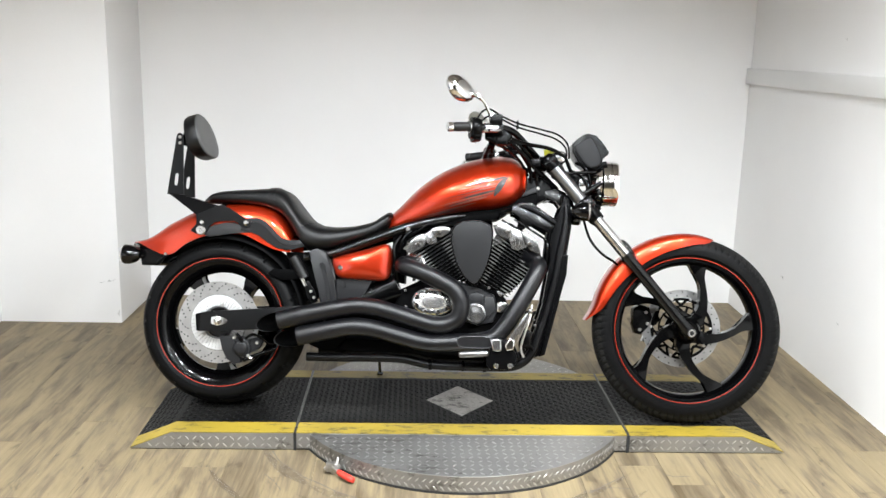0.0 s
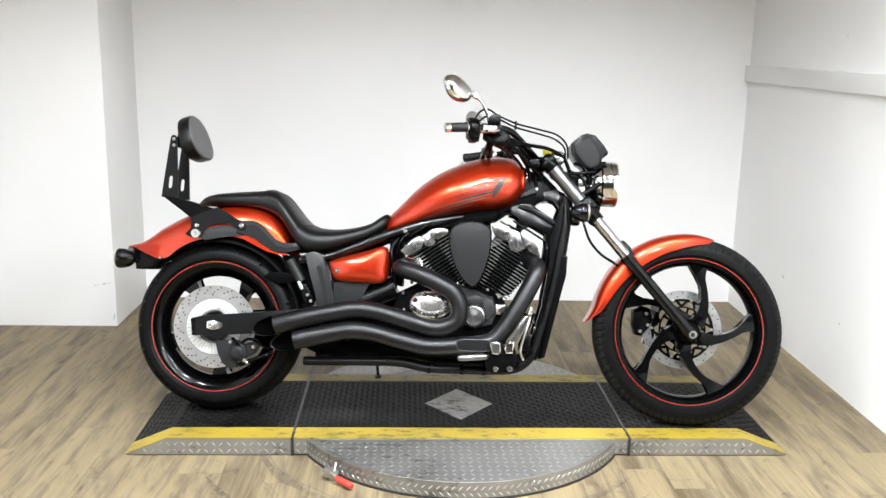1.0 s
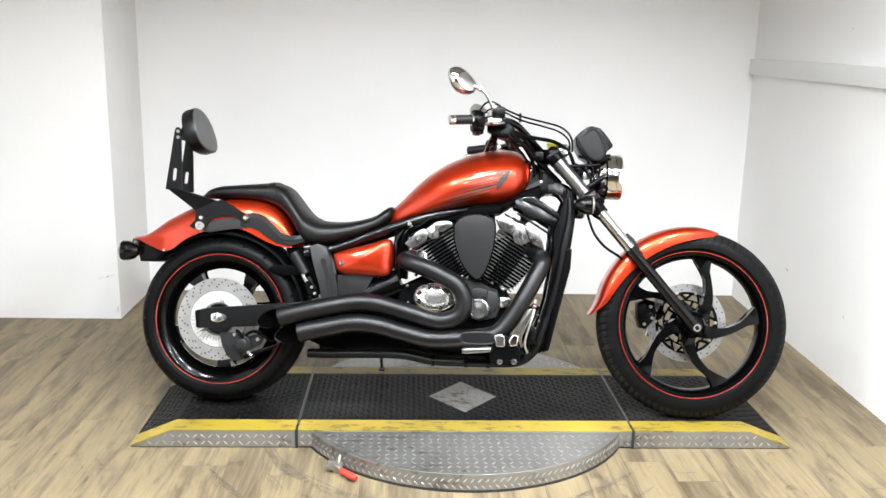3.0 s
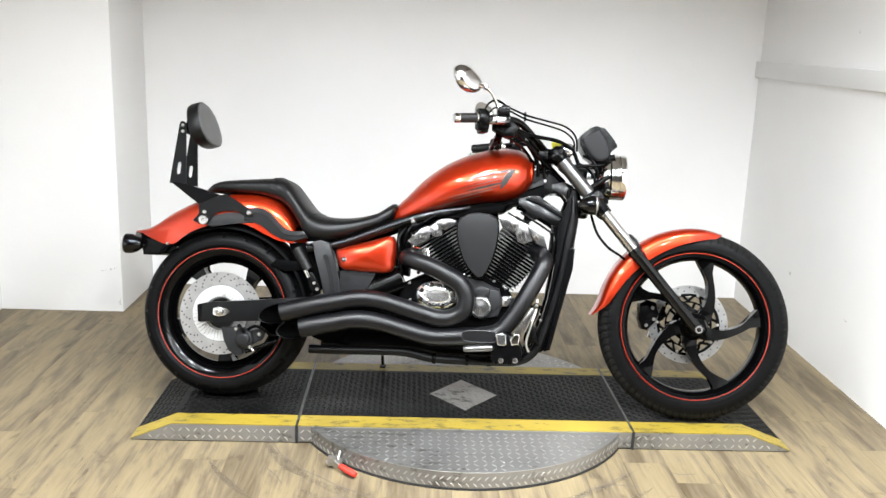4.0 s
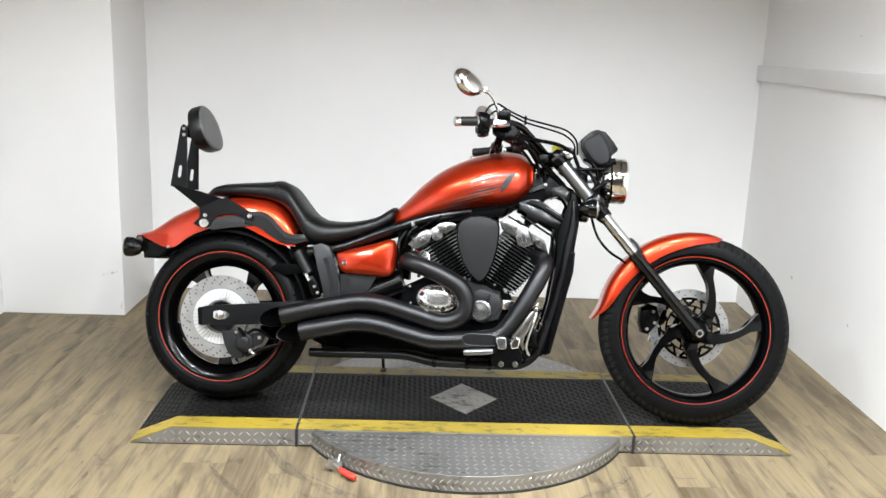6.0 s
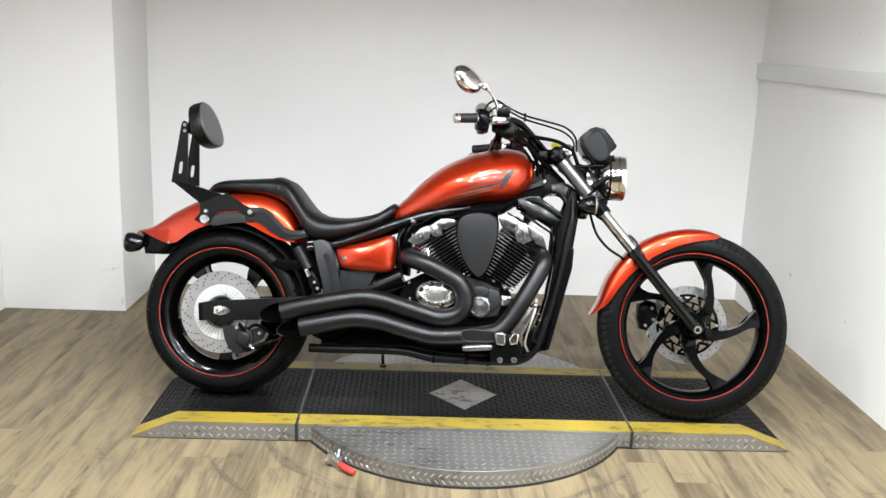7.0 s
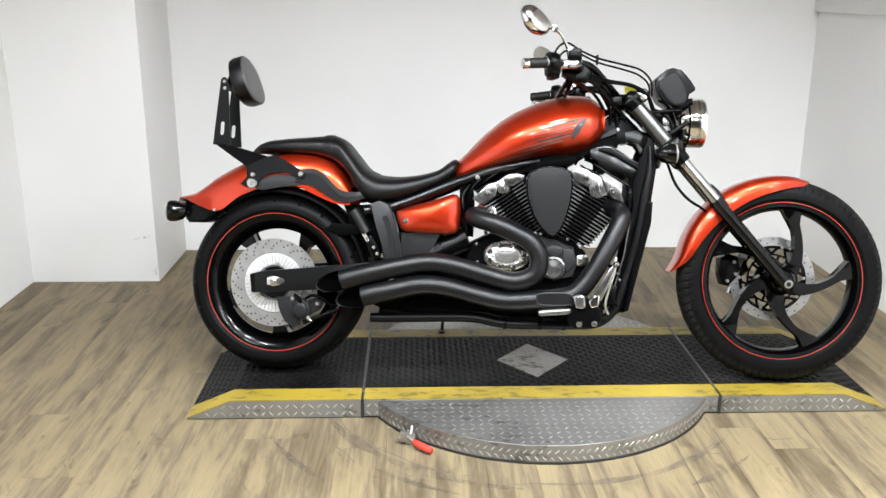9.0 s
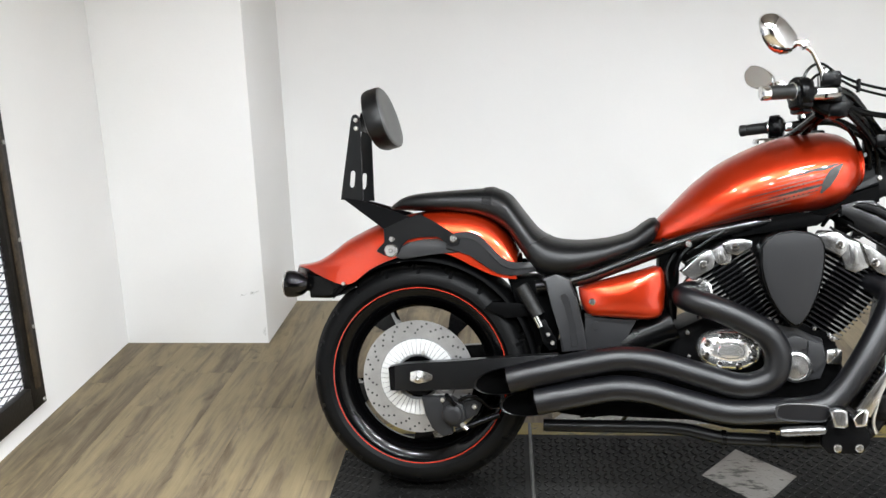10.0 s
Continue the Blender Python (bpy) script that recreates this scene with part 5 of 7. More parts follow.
# ---- frame
for s in (-1, 1):
    y = s * 0.125
    bm = B()
    tube(bm, [(-0.56, y, 0.565), (-0.447, y, 0.587), (-0.344, y, 0.627), (-0.233, y, 0.672), (-0.12, y * 0.8, 0.712), (0.10, y * 0.5, 0.762), (0.27, y * 0.35, 0.815)], 0.0175, 14, 5)
    part("seat_rail", bm, FRAMEBLACK, bike, "gloss black frame rail under the seat")
    bm = B()
    tube(bm, [(-0.535, y, 0.200), (-0.45, y, 0.201), (-0.30, y, 0.206), (-0.182, y, 0.206), (-0.081, y, 0.189), (0.034, y, 0.187), (0.149, y, 0.189), (0.225, y, 0.194), (0.270, y, 0.216), (0.300, y, 0.260), (0.330, y * 0.95, 0.36)], 0.0165, 12, 5)
    rail = part("lower_rail", bm, SWINGBLACK, bike, "black lower frame rail")
    for cx in (-0.075, 0.045, 0.125):
        bm = B()
        tube(bm, [(cx - 0.006, y, 0.1885), (cx + 0.006, y, 0.1885)], 0.0195, 12, 1)
        part("rail_clip", bm, SATIN, rail)
    # cast strut behind the side cover
    bm = B()
    plate(bm, [(-0.545, 0.588), (-0.508, 0.602), (-0.472, 0.590), (-0.452, 0.530), (-0.432, 0.455), (-0.424, 0.405), (-0.490, 0.398), (-0.498, 0.455), (-0.512, 0.525)], s * 0.105, s * 0.156, 0.008)
    strut = part("frame_strut", bm, GREYCAST, bike, "charcoal cast frame strut with a recess")
    bm = B()
    plate(bm, [(-0.497, 0.545), (-0.484, 0.552), (-0.474, 0.540), (-0.456, 0.470), (-0.448, 0.415), (-0.466, 0.412), (-0.472, 0.470), (-0.486, 0.520)], s * 0.152, s * 0.1575, 0.002, 1)
    part("recess", bm, COVERGREY, strut)
    # down tube: cast neck, gusset and leg
    yo, yi = s * 0.105, s * 0.068
    bm = B()
    plate(bm, [(0.390, 0.836), (0.418, 0.826), (0.427, 0.760), (0.427, 0.715), (0.414, 0.614), (0.404, 0.531), (0.378, 0.427), (0.353, 0.333), (0.330, 0.240), (0.309, 0.226), (0.283, 0.234), (0.286, 0.278), (0.304, 0.330), (0.329, 0.424), (0.345, 0.528), (0.354, 0.600), (0.352, 0.645), (0.348, 0.690), (0.379, 0.728), (0.389, 0.765)], yi, yo, 0.009, 3)
    leg = part("down_tube", bm, CHARCOAL, bike, "satin black cast down tube")
    bm = B()
    tube(bm, [(0.404, yo, 0.800), (0.408, yo, 0.730), (0.394, yo, 0.640), (0.378, yo, 0.540), (0.352, yo, 0.425), (0.324, yo, 0.320), (0.306, yo, 0.250)], [0.006, 0.014, 0.017, 0.017, 0.016, 0.014, 0.006], 14, 4)
    part("leg_rib", bm, SWINGBLACK, leg, "rounded rib down the tube")
    bm = B()
    plate(bm, [(0.205, 0.788), (0.240, 0.799), (0.281, 0.803), (0.303, 0.785), (0.346, 0.757), (0.384, 0.736), (0.392, 0.700), (0.352, 0.684), (0.335, 0.692), (0.309, 0.716), (0.287, 0.729), (0.268, 0.716), (0.252, 0.702), (0.228, 0.706), (0.243, 0.728), (0.243, 0.750), (0.205, 0.758)], yi, s * 0.092, 0.006, 2)
    part("gusset", bm, FRAMEBLACK, leg, "black gusset below the steering head")
    bm = B()
    plate(bm, [(0.232, 0.786), (0.246, 0.794), (0.268, 0.793), (0.290, 0.783), (0.375, 0.732), (0.379, 0.725), (0.374, 0.719), (0.364, 0.721), (0.292, 0.764), (0.258, 0.780), (0.238, 0.781)], s * 0.086, s * 0.101, 0.0040, 3)
    part("gusset_rib", bm, CHARCOAL, leg, "rounded diagonal bar of the gusset")
bm = B()
plate(bm, [(0.205, 0.850), (0.246, 0.890), (0.316, 0.902), (0.346, 0.866), (0.360, 0.852), (0.365, 0.836), (0.335, 0.820), (0.300, 0.802), (0.232, 0.800)], -0.062, 0.062, 0.008)
neckbox = part("neck_cover", bm, CHARCOAL, bike, "black cover behind the steering head")
bm = B()
plate(bm, [(0.325, 0.850), (0.372, 0.860), (0.405, 0.846), (0.425, 0.815), (0.420, 0.785), (0.398, 0.775), (0.390, 0.800), (0.376, 0.818), (0.360, 0.822), (0.330, 0.812)], -0.066, 0.066, 0.008, 2)
part("neck_arch", bm, FRAMEBLACK, neckbox, "black casting over the frame's window")
bm = B()
plate(bm, [(0.240, 0.838), (0.298, 0.866), (0.310, 0.862), (0.308, 0.850), (0.244, 0.824)], -0.0645, -0.060, 0.0015, 1)
part("cover_slot", bm, GREYCAST, neckbox)
bm = B()
bolt(bm, (0.302, -0.0645, 0.858), 0.0065)
part("cover_bolt", bm, ZINC, neckbox)
bm = B()
plate(bm, [(-0.24, 0.700), (-0.10, 0.735), (0.10, 0.765), (0.30, 0.845), (0.302, 0.797), (0.26, 0.790), (0.22, 0.770), (0.15, 0.760), (0.10, 0.735), (-0.10, 0.695), (-0.22, 0.668)], -0.075, 0.075, 0.006)
part("backbone", bm, DARK, bike, "black frame backbone under the tank")
bolts(bike, CAST, [(-0.175, -0.140, 0.684)], 0.010, 0.010, name="tank_bolt")
# radiator
bm = B()
plate(bm, [(0.390, 0.616), (0.418, 0.611), (0.414, 0.540), (0.344, 0.240), (0.322, 0.232), (0.360, 0.400)], -0.118, 0.118, 0.004)
rad = part("radiator", bm, CHARCOAL, bike, "black radiator on the front of the frame")
bm = B()
for k in range(22):
    f = (k + 0.5) / 22
    c = Vector((0.414 + (0.322 - 0.414) * f, 0, 0.552 + (0.240 - 0.552) * f))
    box(bm, (c.x - 0.012, -0.105, c.z - 0.0022), (c.x - 0.004, 0.105, c.z + 0.0022))
tagged(part("core_fin", bm, GREYCAST, rad), kind="stuff")
bm = B()
plate(bm, [(0.395, 0.608), (0.413, 0.606), (0.409, 0.542), (0.340, 0.246), (0.328, 0.240), (0.366, 0.400)], -0.1225, -0.1185, 0.0015, 1)
part("side_cover", bm, CHARCOAL, rad)

# ---- swingarm, shock, rear brake
for s in (-1, 1):
    bm = B()
    plate(bm, [(-0.944, 0.346), (-0.900, 0.355), (-0.70, 0.374), (-0.50, 0.395), (-0.46, 0.36), (-0.48, 0.315), (-0.62, 0.302), (-0.875, 0.284), (-0.938, 0.281)], s * 0.128, s * 0.166, 0.005)
    arm = part("swingarm", bm, SWINGBLACK, bike, "satin black swingarm beam")
    bm = B()
    plate(bm, [(-0.9465, 0.343), (-0.930, 0.347), (-0.928, 0.282), (-0.9405, 0.283)], s * 0.126, s * 0.168, 0.002, 1)
    part("end_cap", bm, SATIN, arm)
    bm = B()
    plate(bm, [(-0.886, 0.334), (-0.862, 0.341), (-0.842, 0.333), (-0.829, 0.331), (-0.825, 0.323), (-0.830, 0.314), (-0.842, 0.312), (-0.862, 0.303), (-0.886, 0.311)], s * 0.166, s * 0.171, 0.002, 2)
    lathe(bm, [(0.0165, s * 0.170), (0.0165, s * 0.174), (0.0120, s * 0.175), (0.0120, s * 0.186), (0.006, s * 0.188), (0.006, s * 0.180), (0, s * 0.180)], (-0.863, 0, 0.322), "y", 18)
    part("axle_nut", bm, CAST, arm, "bright axle nut")
bm = B()
plate(bm, [(-0.858, 0.266), (-0.846, 0.219), (-0.828, 0.183), (-0.799, 0.163), (-0.774, 0.170), (-0.776, 0.200), (-0.800, 0.235), (-0.800, 0.268)], -0.158, -0.122, 0.005)
rcal = part("rear_caliper", bm, COVERGREY, bike, "charcoal rear brake caliper")
bm = B()
plate(bm, [(-0.800, 0.262), (-0.778, 0.268), (-0.745, 0.252), (-0.736, 0.214), (-0.756, 0.190), (-0.780, 0.192), (-0.800, 0.222)], -0.164, -0.120, 0.008, 3)
lathe(bm, [(0.026, -0.160), (0.026, -0.172), (0.022, -0.176), (0.012, -0.1775), (0, -0.178)], (-0.773, 0, 0.226), "y", 24)
part("piston_housing", bm, COVERGREY, rcal, "round piston housing")
bm = B()
plate(bm, [(-0.748, 0.258), (-0.711, 0.268), (-0.695, 0.254), (-0.709, 0.224), (-0.742, 0.206)], -0.152, -0.122, 0.006)
part("pad_housing", bm, COVERGREY, rcal)
bm = B()
tube(bm, [(-0.755, -0.165, 0.262), (-0.730, -0.172, 0.276), (-0.700, -0.165, 0.268), (-0.672, -0.150, 0.245), (-0.640, -0.130, 0.255), (-0.610, -0.110, 0.300)], 0.0055, 8, 5)
tube(bm, [(-0.790, -0.165, 0.276), (-0.778, -0.176, 0.268), (-0.764, -0.176, 0.252)], 0.0065, 8, 4)
part("brake_hose", bm, SATIN, rcal)
bm = B()
rod(bm, (-0.765, -0.155, 0.180), (-0.650, -0.140, 0.225), 0.008, 10)
part("torque_rod", bm, SATIN, rcal)
bolts(rcal, ZINC, [(-0.800, -0.158, 0.262), (-0.745, -0.160, 0.198), (-0.716, -0.152, 0.246)], 0.007)
bm = B()
rod(bm, (-0.752, -0.156, 0.200), (-0.734, -0.156, 0.186), 0.0060, 8)
part("bleed_screw", bm, CAST, rcal)
bm = B()
rod(bm, (-0.600, -0.125, 0.566), (-0.553, -0.128, 0.490), 0.0185, 14)
shock = part("footpeg_mount", bm, GRIPRUBBER, bike, "black folded passenger peg")
for k in range(6):
    bm = B()
    f = k / 6
    c = Vector((-0.596, -0.125, 0.560)).lerp(Vector((-0.566, -0.127, 0.512)), f)
    d = Vector((0.047, 0, -0.076)).normalized()
    rod(bm, c, c + d * 0.004, 0.0205, 14)
    part("peg_rib", bm, GRIPRUBBER, shock)
bm = B()
plate(bm, [(-0.558, 0.478), (-0.535, 0.482), (-0.505, 0.430), (-0.502, 0.405), (-0.522, 0.398), (-0.540, 0.420)], -0.140, -0.120, 0.004)
part("peg_bracket", bm, SATIN, bike, "black passenger peg bracket")
bm = B()
rod(bm, (-0.560, -0.142, 0.488), (-0.546, -0.142, 0.462), 0.0085, 10)
part("spring_pin", bm, CHROME, shock)
bolts(shock, ZINC, [(-0.526, -0.140, 0.442), (-0.514, -0.140, 0.420)], 0.006)
bm = B()
plate(bm, [(-0.700, 0.500), (-0.675, 0.522), (-0.600, 0.520), (-0.565, 0.512), (-0.580, 0.485), (-0.640, 0.478)], -0.118, -0.075, 0.005)
plate(bm, [(-0.640, 0.585), (-0.560, 0.588), (-0.50, 0.55), (-0.50, 0.42), (-0.560, 0.40), (-0.590, 0.46), (-0.62, 0.53)], -0.085, 0.10, 0.008)
part("inner_frame", bm, DARK, bike, "black frame castings ahead of the rear wheel")

# ---- side cover and electrics
bm = B()
SCP = [(-0.450, 0.566), (-0.400, 0.584), (-0.357, 0.596), (-0.300, 0.613), (-0.258, 0.627), (-0.242, 0.624), (-0.235, 0.610), (-0.231, 0.571), (-0.233, 0.520), (-0.239, 0.503), (-0.252, 0.493), (-0.272, 0.489), (-0.350, 0.491), (-0.412, 0.495), (-0.427, 0.501), (-0.436, 0.512), (-0.446, 0.540)]
rings = []
for y, f in ((-0.110, 1.0), (-0.148, 1.0), (-0.157, 0.988), (-0.1645, 0.955), (-0.172, 0.88), (-0.179, 0.74), (-0.185, 0.53), (-0.1888, 0.27), (-0.1895, 0.06)):
    rings.append([bm.verts.new((-0.335 + (x + 0.335) * f, y, 0.552 + (z - 0.552) * f)) for x, z in SCP])
rings_to_faces(bm, rings)
sidec = part("side_cover", bm, PAINT, bike, "copper-orange side cover", sharp=60)
bm = B()
lathe(bm, [(0.009, 0), (0.009, -0.003), (0.006, -0.006), (0, -0.0065)], (-0.414, -0.1785, 0.534), "y", 18)
part("cover_bolt", bm, CAST, sidec)
bm = B()
plate(bm, [(-0.432, 0.492), (-0.300, 0.488), (-0.345, 0.400), (-0.43, 0.398)], -0.148, -0.06, 0.004)
lathe(bm, [(0.010, -0.152), (0.010, -0.147)], (-0.405, 0, 0.470), "y", 16)
part("battery_box", bm, COVERGREY, bike, "charcoal battery box below the side cover")
bm = B()
rod(bm, (-0.335, -0.105, 0.415), (-0.215, -0.105, 0.470), 0.046, 20)
rod(bm, (-0.225, -0.105, 0.465), (-0.205, -0.105, 0.475), 0.048, 20)
part("canister", bm, SATIN, bike, "black round canister behind the engine")
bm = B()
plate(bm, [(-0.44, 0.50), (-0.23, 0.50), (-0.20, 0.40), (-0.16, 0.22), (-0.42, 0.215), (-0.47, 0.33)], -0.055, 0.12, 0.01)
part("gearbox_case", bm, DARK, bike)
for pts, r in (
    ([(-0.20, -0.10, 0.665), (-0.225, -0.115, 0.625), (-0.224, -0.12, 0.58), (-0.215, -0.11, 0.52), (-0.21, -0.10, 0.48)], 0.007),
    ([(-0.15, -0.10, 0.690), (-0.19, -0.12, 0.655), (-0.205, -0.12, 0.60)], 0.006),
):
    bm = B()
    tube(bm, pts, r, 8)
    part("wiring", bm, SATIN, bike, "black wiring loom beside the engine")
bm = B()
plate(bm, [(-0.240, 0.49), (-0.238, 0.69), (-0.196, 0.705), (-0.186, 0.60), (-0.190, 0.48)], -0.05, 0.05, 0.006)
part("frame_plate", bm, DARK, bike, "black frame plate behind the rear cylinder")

# ---- engine
bm = B()
plate(bm, [(-0.20, 0.46), (-0.12, 0.50), (0.02, 0.50), (0.10, 0.47), (0.17, 0.47), (0.205, 0.42), (0.215, 0.33), (0.19, 0.26), (0.10, 0.225), (-0.12, 0.225), (-0.20, 0.27), (-0.23, 0.36)], -0.135, 0.14, 0.02, 3)
crank = part("crankcase", bm, DARK, bike, "black crankcase")
bm = B()
plate(bm, [(0.005, 0.505), (0.085, 0.470), (0.150, 0.455), (0.165, 0.40), (0.150, 0.355), (0.09, 0.34), (0.03, 0.36), (0.0, 0.43)], -0.160, -0.130, 0.010)
part("cam_cover", bm, GREYCAST, crank, "dark grey cam cover")
bm = B()
plate(bm, [(0.055, 0.452), (0.085, 0.462), (0.115, 0.452), (0.112, 0.430), (0.085, 0.424), (0.058, 0.430)], -0.168, -0.158, 0.004)
plate(bm, [(0.115, 0.450), (0.15, 0.445), (0.158, 0.40), (0.13, 0.37), (0.115, 0.395)], -0.168, -0.158, 0.004)
part("cam_rib", bm, GREYCAST, crank)
bm = B()
lathe(bm, [(0.040, -0.150), (0.0405, -0.174), (0.0380, -0.182), (0.031, -0.186), (0.029, -0.1845), (0.022, -0.1850), (0.010, -0.1865), (0, -0.187)], (0.084, 0, 0.385), "y", 32)
part("round_cover", bm, HEADMETAL, crank, "round chrome cover")


def oval(cx, cz, a, b, y, n=44, e=0.9):
    return [(cx + a * power(math.cos(2 * math.pi * k / n), e), y, cz + b * power(math.sin(2 * math.pi * k / n), e)) for k in range(n)]


bm = B()
rings = []
for a, b, y in ((0.082, 0.056, -0.130), (0.082, 0.056, -0.164), (0.080, 0.054, -0.172), (0.073, 0.048, -0.180), (0.060, 0.039, -0.186), (0.044, 0.028, -0.190), (0.034, 0.021, -0.1905), (0.032, 0.019, -0.1935), (0.014, 0.008, -0.195)):
    rings.append([bm.verts.new(p) for p in oval(-0.073, 0.421, a * 0.94, b * 0.92, y)])
rings_to_faces(bm, rings)
clutch = part("clutch_cover", bm, POLISH, crank, "oval chrome clutch cover", sharp=40)
for k in range(8):
    bm = B()
    a = radians(20 + 45 * k)
    x, z = -0.073 + 0.062 * math.cos(a), 0.421 + 0.039 * math.sin(a)
    lathe(bm, [(0.0085, -0.18), (0.0085, -0.189), (0.005, -0.192), (0, -0.192)], (x, 0, z), "y", 12)
    part("cover_bolt", bm, CHROME, crank)
    bm = B()
    x, z = -0.073 + 0.046 * math.cos(a + 0.4), 0.421 + 0.029 * math.sin(a + 0.4)
    box(bm, (x - 0.005, -0.1915, z - 0.003), (x + 0.005, -0.184, z + 0.003), 0.002, 2)
    part("cover_lug", bm, POLISH, crank)
bolts(crank, CAST, [(x, -0.150, z) for x, z in ((-0.155, 0.372), (-0.05, 0.352), (-0.02, 0.356), (-0.175, 0.46), (0.13, 0.48), (0.022, 0.500), (0.04, 0.496), (-0.145, 0.50), (0.165, 0.465), (0.19, 0.42), (-0.17, 0.40))], 0.0065, 0.012)
bm = B()
box(bm, (-0.155, -0.15, 0.365), (-0.10, -0.13, 0.385), 0.006)
part("bright_fitting", bm, CAST, crank)
bm = B()
box(bm, (-0.065, -0.165, 0.343), (-0.015, -0.13, 0.358), 0.005)
part("bright_fitting", bm, CAST, crank)


def cylinder(base, tip, wide, label):
    """One finned cylinder, its fins square to the line from the crankcase to the head."""
    base, tip = Vector((base[0], 0, base[1])), Vector((tip[0], 0, tip[1]))
    d = (tip - base).normalized()
    side = Vector((d.z, 0, -d.x))
    m = Matrix((( side.x, 0, d.x, base.x), (0, 1, 0, 0), (side.z, 0, d.z, base.z), (0, 0, 0, 1)))
    L = (tip - base).length
    bm = B()
    lathe(bm, [(0.060, 0.0), (0.060, L)], (0, 0, 0), "z", 28)
    bmesh.ops.transform(bm, matrix=m, verts=bm.verts)
    core = part("cylinder", bm, DARK, bike, label)
    n = 19
    edge = B()
    for k in range(n):
        bm = B()
        z = L * (0.10 + 0.88 * k / (n - 1))
        w = wide * (0.70 + 0.30 * min(1, k / 13))
        for x0, x1, y in ((-w, -w * 0.36, 0.112), (-w * 0.36, w * 0.36, 0.126), (w * 0.36, w, 0.112)):
            box(bm, (x0, -y, z - 0.0019), (x1, y, z + 0.0019), m=m)
        for x0, x1, y in ((-w * 0.96, -w * 0.40, 0.112), (w * 0.40, w * 0.96, 0.112)) if k > 2 else ():
            box(edge, (x0, -y - 0.0012, z - 0.0016), (x1, -y - 0.0001, z + 0.0016), m=m)
        part("cooling_fin", bm, FIN, core)
    tagged(part("fin_edge", edge, FINEDGE, core, "bright machined fin edges"), kind="stuff")
    return m, L


mr, Lr = cylinder((0.050, 0.430), (-0.094, 0.642), 0.082, "black finned rear cylinder")
mf, Lf = cylinder((0.109, 0.430), (0.243, 0.652), 0.092, "black finned front cylinder")


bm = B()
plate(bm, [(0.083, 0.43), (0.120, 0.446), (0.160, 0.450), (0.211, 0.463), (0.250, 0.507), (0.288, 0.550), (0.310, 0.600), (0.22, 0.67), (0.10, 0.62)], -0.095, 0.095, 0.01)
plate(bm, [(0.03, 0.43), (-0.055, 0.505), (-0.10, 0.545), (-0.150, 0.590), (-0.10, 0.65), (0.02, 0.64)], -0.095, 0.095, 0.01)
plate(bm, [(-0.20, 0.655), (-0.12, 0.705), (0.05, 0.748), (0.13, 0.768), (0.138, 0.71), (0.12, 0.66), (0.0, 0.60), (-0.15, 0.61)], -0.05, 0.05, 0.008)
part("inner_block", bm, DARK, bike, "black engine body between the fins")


def head(m, L, w, label, pieces, spots):
    """A polished rocker cover in steps, with its bolts, on top of a cylinder. pieces: outlines in x and z, and how far out each face stands."""
    bm = B()
    box(bm, (-w * 0.95, -0.10, L - 0.004), (w * 0.80, 0.10, L + 0.012), 0.004, m=m)
    box(bm, (-w * 0.80, -0.108, L + 0.010), (w * 0.45, 0.108, L + 0.040), 0.009, 3, m)
    head_ob = part("cylinder_head", bm, DARK, bike, "black cylinder head")
    rc = None
    for poly, face in pieces:
        bm = B()
        plate(bm, poly, face, 0.10 if rc is None else -0.09, 0.0028, 2)
        if rc is None:
            rc = part("rocker_cover", bm, HEADMETAL, head_ob, label, sharp=20)
        else:
            part("cover_boss", bm, HEADMETAL, rc, sharp=20)
    for x, z in spots:
        bm = B()
        lathe(bm, [(0.0105, 0), (0.0105, -0.004), (0.0085, -0.008), (0.004, -0.0085), (0.003, -0.0065), (0, -0.0065)], (x, -0.142, z), "y", 16)
        part("cover_bolt", bm, CHROME, head_ob)
    bm = B()
    rod(bm, m @ Vector((-w * 0.7, -0.112, L + 0.058)), m @ Vector((w * 0.75, -0.112, L + 0.058)), 0.004, 8)
    part("oil_line", bm, SATIN, head_ob)


head(mr, Lr, 0.082, "polished alloy rocker cover of the rear cylinder", (
    ([(-0.116, 0.668), (-0.082, 0.690), (-0.066, 0.674), (-0.068, 0.638), (-0.090, 0.631), (-0.104, 0.636)], -0.132),
    ([(-0.192, 0.613), (-0.146, 0.658), (-0.120, 0.671), (-0.108, 0.650), (-0.113, 0.624), (-0.163, 0.593)], -0.142),
    ([(-0.092, 0.686), (-0.070, 0.697), (-0.044, 0.700), (-0.018, 0.694), (-0.019, 0.680), (-0.054, 0.658), (-0.078, 0.662)], -0.142),
    ([(-0.104, 0.664), (-0.088, 0.668), (-0.080, 0.644), (-0.096, 0.638)], -0.136),
), ((-0.138, 0.632), (-0.060, 0.678)))
head(mf, Lf, 0.096, "polished alloy rocker cover of the front cylinder", (
    ([(0.203, 0.707), (0.240, 0.694), (0.266, 0.668), (0.262, 0.634), (0.232, 0.619), (0.208, 0.628), (0.199, 0.660)], -0.132),
    ([(0.138, 0.711), (0.160, 0.719), (0.186, 0.720), (0.208, 0.704), (0.206, 0.674), (0.194, 0.660), (0.150, 0.681)], -0.142),
    ([(0.240, 0.694), (0.266, 0.684), (0.302, 0.657), (0.317, 0.606), (0.280, 0.622), (0.260, 0.642), (0.250, 0.672)], -0.142),
    ([(0.214, 0.690), (0.232, 0.684), (0.240, 0.640), (0.222, 0.636)], -0.137),
), ((0.191, 0.688), (0.274, 0.645)))
bm = B()
